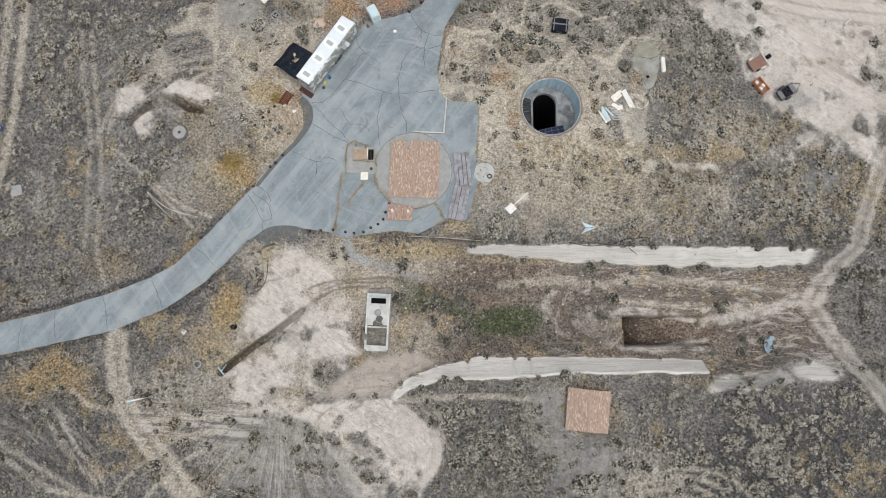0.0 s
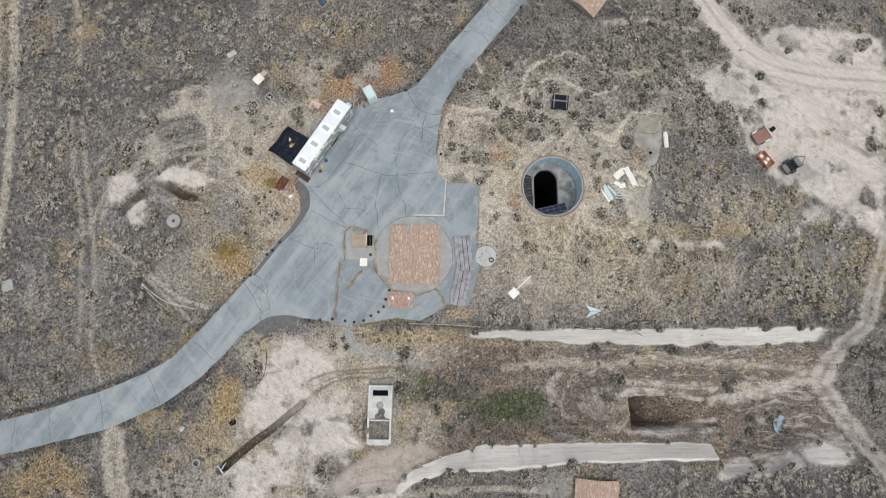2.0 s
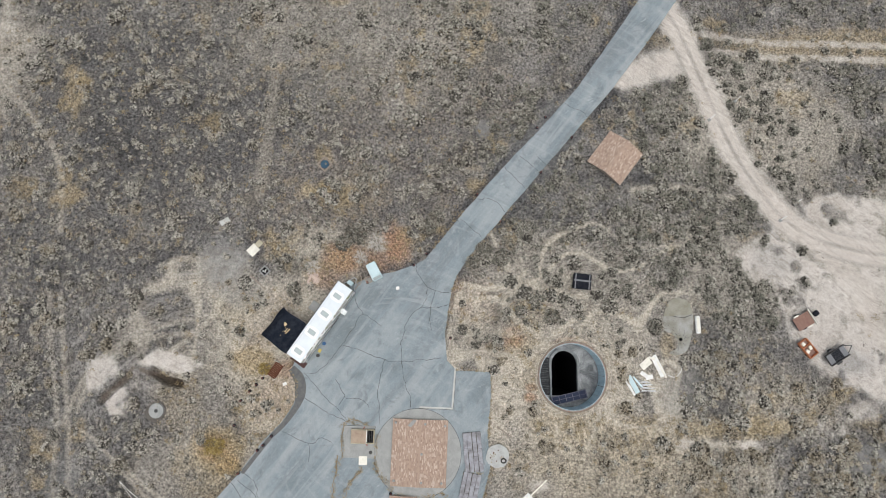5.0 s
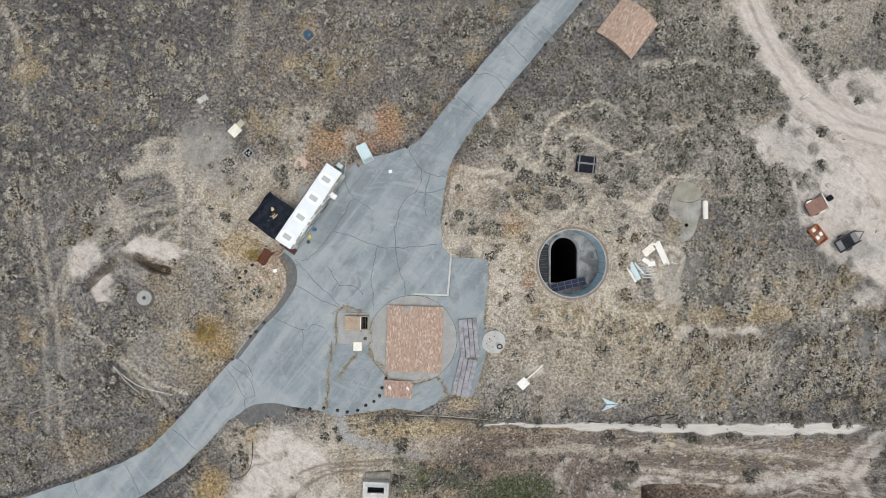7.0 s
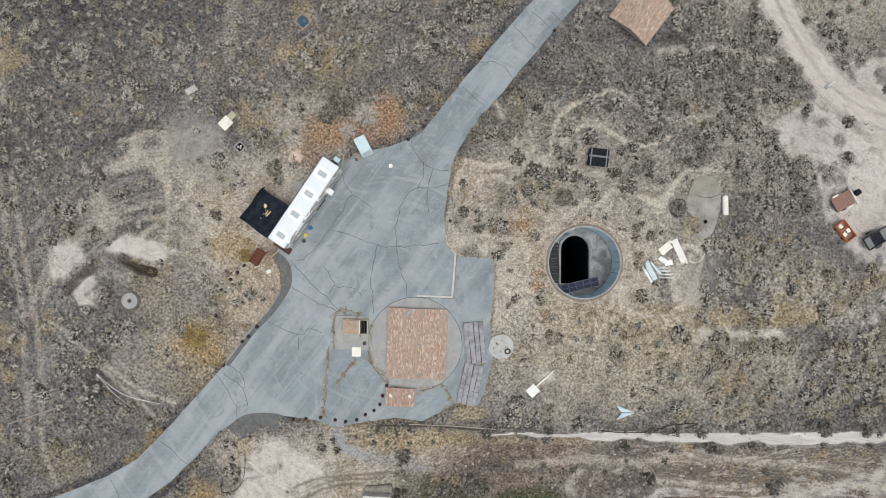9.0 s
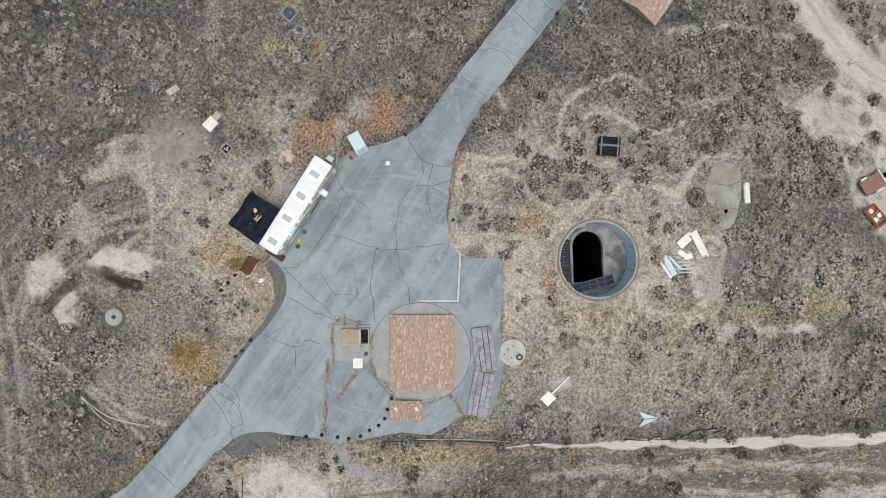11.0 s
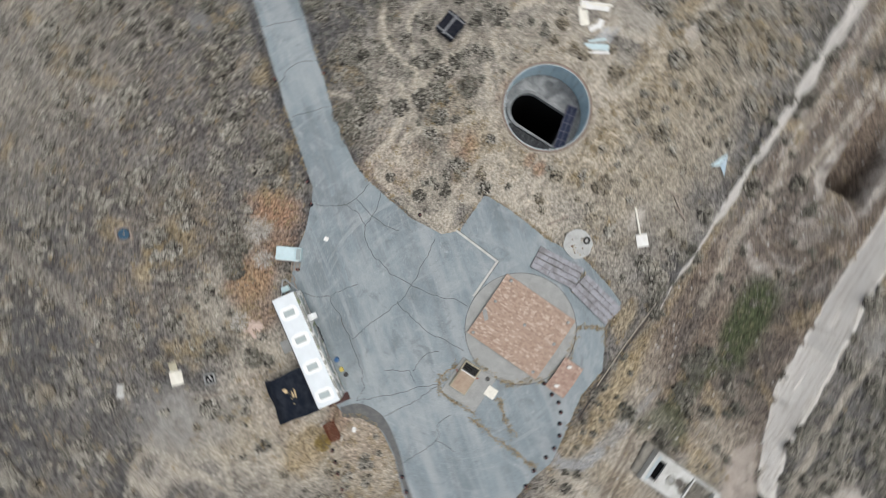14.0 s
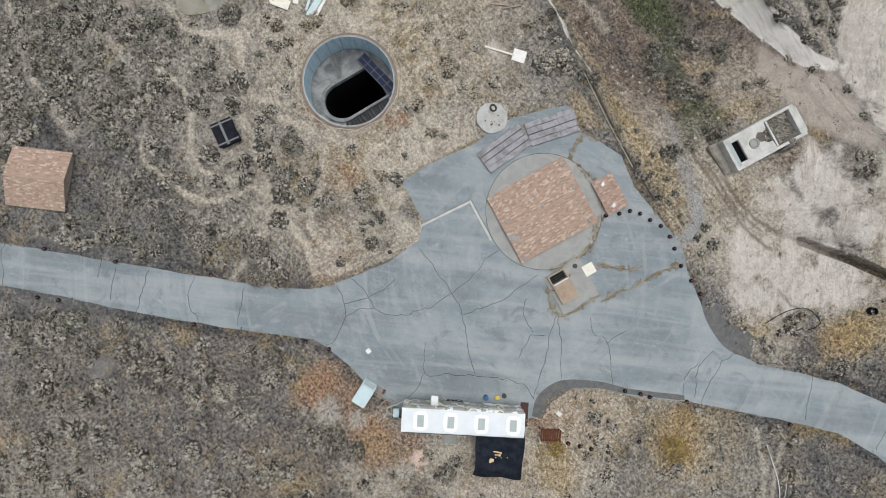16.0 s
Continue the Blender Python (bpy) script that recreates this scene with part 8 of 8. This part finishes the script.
tx, ty, tz = tx[take], ty[take], tz[take]
scattered("dry_grass", tuft_mat, straw_shapes, tx, ty, tz - 0.02, rng.uniform(0.6, 1.5, len(tx)), rng.random(len(tx)), "straw-coloured dry grass tufts", "grass")

litter_shapes = [tuft_template(rnd, 9, 0.24, 0.14, 0.055) for _ in range(6)]
n = 60000
lx, ly = rng.uniform(-66, 66, n), rng.uniform(-36, 84, n)
lz, lcover, lsoil, bad, _, lcuts = land(lx, ly)
take = (rng.random(n) < 0.3 * (1 - lcover[0]) * (1 - 0.5 * lsoil[0]) * (1 - 0.95 * lsoil[2]) * (1 - 0.7 * lcover[1]) * (1 - lcuts[0]) * (1 - lcuts[1])) & ~bad & (np.hypot(lx - SILO[0], ly - SILO[1]) > 4.9)
lx, ly, lz = lx[take], ly[take], lz[take]
scattered("low_scrub", low_mat, litter_shapes, lx, ly, lz - 0.02, rng.uniform(0.5, 1.5, len(lx)), rng.random(len(lx)), "low grey twigs and dead leaves on the soil", "scrub")

# dry weeds in the joints of the yard
wx, wy = [], []
for line in weed_lines + [[(-7.6, 19.6), (-8.1, 21.8), (-7.7, 24)], [(4.7, 14.8), (2, 14.8), (0.4, 13.9)], [(3.2, 19.5), (5.6, 19.4)]]:
    s = smooth_line(line, 0.12)
    k = rng.integers(0, len(s), int(len(s) * 1.5))
    wx.append(s[k, 0] + rng.normal(0, 0.17, len(k)))
    wy.append(s[k, 1] + rng.normal(0, 0.17, len(k)))
wx, wy = np.concatenate(wx), np.concatenate(wy)
rim = np.concatenate([even_line(side_a[2:27], 0.1), even_line(side_b[2:-2], 0.1)])
k = rng.integers(0, len(rim), 2600)
ex, ey = rim[k, 0] + rng.normal(0, 0.22, len(k)), rim[k, 1] + rng.normal(0, 0.22, len(k))
keep = (fractal(ex, ey, 5.0, 431, 2) > -0.05) & ~inside(ex, ey, asphalt_line)
wx, wy = np.concatenate([wx, ex[keep]]), np.concatenate([wy, ey[keep]])
scattered("joint_weeds", tuft_mat, straw_shapes, wx, wy, np.full(len(wx), 0.02), rng.uniform(0.25, 0.7, len(wx)), rng.random(len(wx)), "straw-coloured weeds in the joints and along the edges of the asphalt", "weeds")

# pale stones washed out along the slope and clods on bare soil
n = 11000
qx, qy = rng.uniform(-30, 62, n), rng.uniform(-24, 13, n)
qz, qcover, qsoil, bad, _, _ = land(qx, qy)
take = (rng.random(n) < np.clip(2.0 * qsoil[3] + 0.16 * qcover[0] + 0.12 * qsoil[0], 0, 1)) & ~bad
stone_shapes = [tuft_template(rnd, 8, 0.08, 0.1, 0.09) for _ in range(4)]
scattered("rubble", stone_mat, stone_shapes, qx[take], qy[take], qz[take], rng.uniform(0.5, 1.6, take.sum()), rng.random(take.sum()), "pale stones and clods on bare soil", "stones")


def shrub(name, label, x, y, r, tall, leaf, leaves, twigs, seed, group=""):
    """Stems from one root, with leaves where the shrub has any."""
    t = thing(name, label, "shrub", pose(x, y, height(x, y)), group)
    rs = random.Random(seed)
    bm = bmesh.new()
    tips = []
    fine = 0.5 if not leaves else 1.0
    for k in range(twigs):
        a = rs.uniform(0, math.tau)
        reach_r = r * rs.uniform(0.45, 1.05)
        mid = Vector((0.45 * reach_r * math.cos(a), 0.45 * reach_r * math.sin(a), tall * rs.uniform(0.35, 0.75)))
        bend = a + rs.uniform(-0.5, 0.5)
        tip = mid + Vector((0.55 * reach_r * math.cos(bend), 0.55 * reach_r * math.sin(bend), tall * rs.uniform(-0.05, 0.35)))
        tube(bm, (rs.uniform(-0.1, 0.1), rs.uniform(-0.1, 0.1), -0.1), mid, 0.034 * fine, 0.022 * fine, 5)
        tube(bm, mid, tip, 0.022 * fine, 0.008 * fine, 5)
        for _ in range(7):
            b = bend + rs.uniform(-1.1, 1.1)
            p = mid.lerp(tip, rs.random() * 0.9)
            e = p + Vector((math.cos(b), math.sin(b), rs.uniform(-0.1, 0.8))) * 0.3 * r * rs.uniform(0.5, 1.1)
            tube(bm, p, e, 0.02 * fine, 0.007 * fine, 4)
            tips.append(e)
        tips.append(tip)
    part("branching", bm, bare_twig if not leaves else bark, t)
    if leaves:
        rows, kinds = sage_template(rs, int(24 * r * r) + 12, 16, r * 0.9, tall * 0.7)
        me = bpy.data.meshes.new("foliage")
        me.vertices.add(len(rows) * 3)
        me.vertices.foreach_set("co", rows.ravel().astype(np.float32))
        quick_faces(me, np.arange(len(rows) * 3).reshape(-1, 3))
        # The painted shade under the heads is kept here, a little weaker.
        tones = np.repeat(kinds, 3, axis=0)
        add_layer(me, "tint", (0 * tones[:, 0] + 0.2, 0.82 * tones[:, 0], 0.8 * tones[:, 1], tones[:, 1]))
        me.materials.append(leaf)
        f = new("foliage", me)
        f.parent = t
    return t


shrub("evergreen_shrub", "large dark grey-green shrub behind the trailer", -11.0, 49.6, 1.7, 1.7, bush_mat, 1500, 12, 1)
shrub("evergreen_shrub", "dark scrubby bush behind the trailer", -12.6, 48.4, 1.2, 1.2, bush_mat, 700, 9, 2)
shrub("bare_shrub", "pale leafless shrub in rust-coloured weeds", -8.1, 48.2, 1.5, 1.3, None, 0, 64, 3, "bare shrubs")
shrub("bare_shrub", "small pale leafless shrub near the camper shell", -10.3, 46.4, 1.1, 1.0, None, 0, 52, 4, "bare shrubs")
shrub("bare_shrub", "pale leafless shrub in straw by the trailer", -16.5, 45.2, 1.1, 0.9, None, 0, 52, 5, "bare shrubs")
shrub("yellow_bush", "yellow-leaved bush beside the slatted steps", -22.2, 32.2, 0.9, 0.8, yellow_leaf, 420, 8, 6)
shrub("ochre_bush", "ochre dry bush at the edge of the road", -28.0, 22.6, 1.5, 0.9, yellow_leaf, 500, 9, 7)
shrub("scrub_bush", "dark bare bush beside the trailer", -18.8, 42.0, 1.0, 0.9, bush_mat, 420, 9, 8)
shrub("scrub_bush", "grey-brown bush at the edge of the foundation", 28.0, 37.6, 1.2, 0.8, bush_mat, 300, 8, 31)
shrub("scrub_bush", "dense olive-grey bush beside a fallen pale plank", 14.5, 38.8, 1.25, 0.9, bush_mat, 400, 10, 41)
for k, (x, y, r) in enumerate(((4.4, 46.0, 1.1), (5.8, 47.6, 1.3), (-1.6, 50.6, 1.2), (-0.4, 52.0, 1.2), (8.0, 46.4, 1.2))):
    shrub("scrub_bush", "dark grey sagebrush bush beside the road", x, y, r, 1.0, bush_mat, 520, 9, 20 + k, "dark bushes by the road")
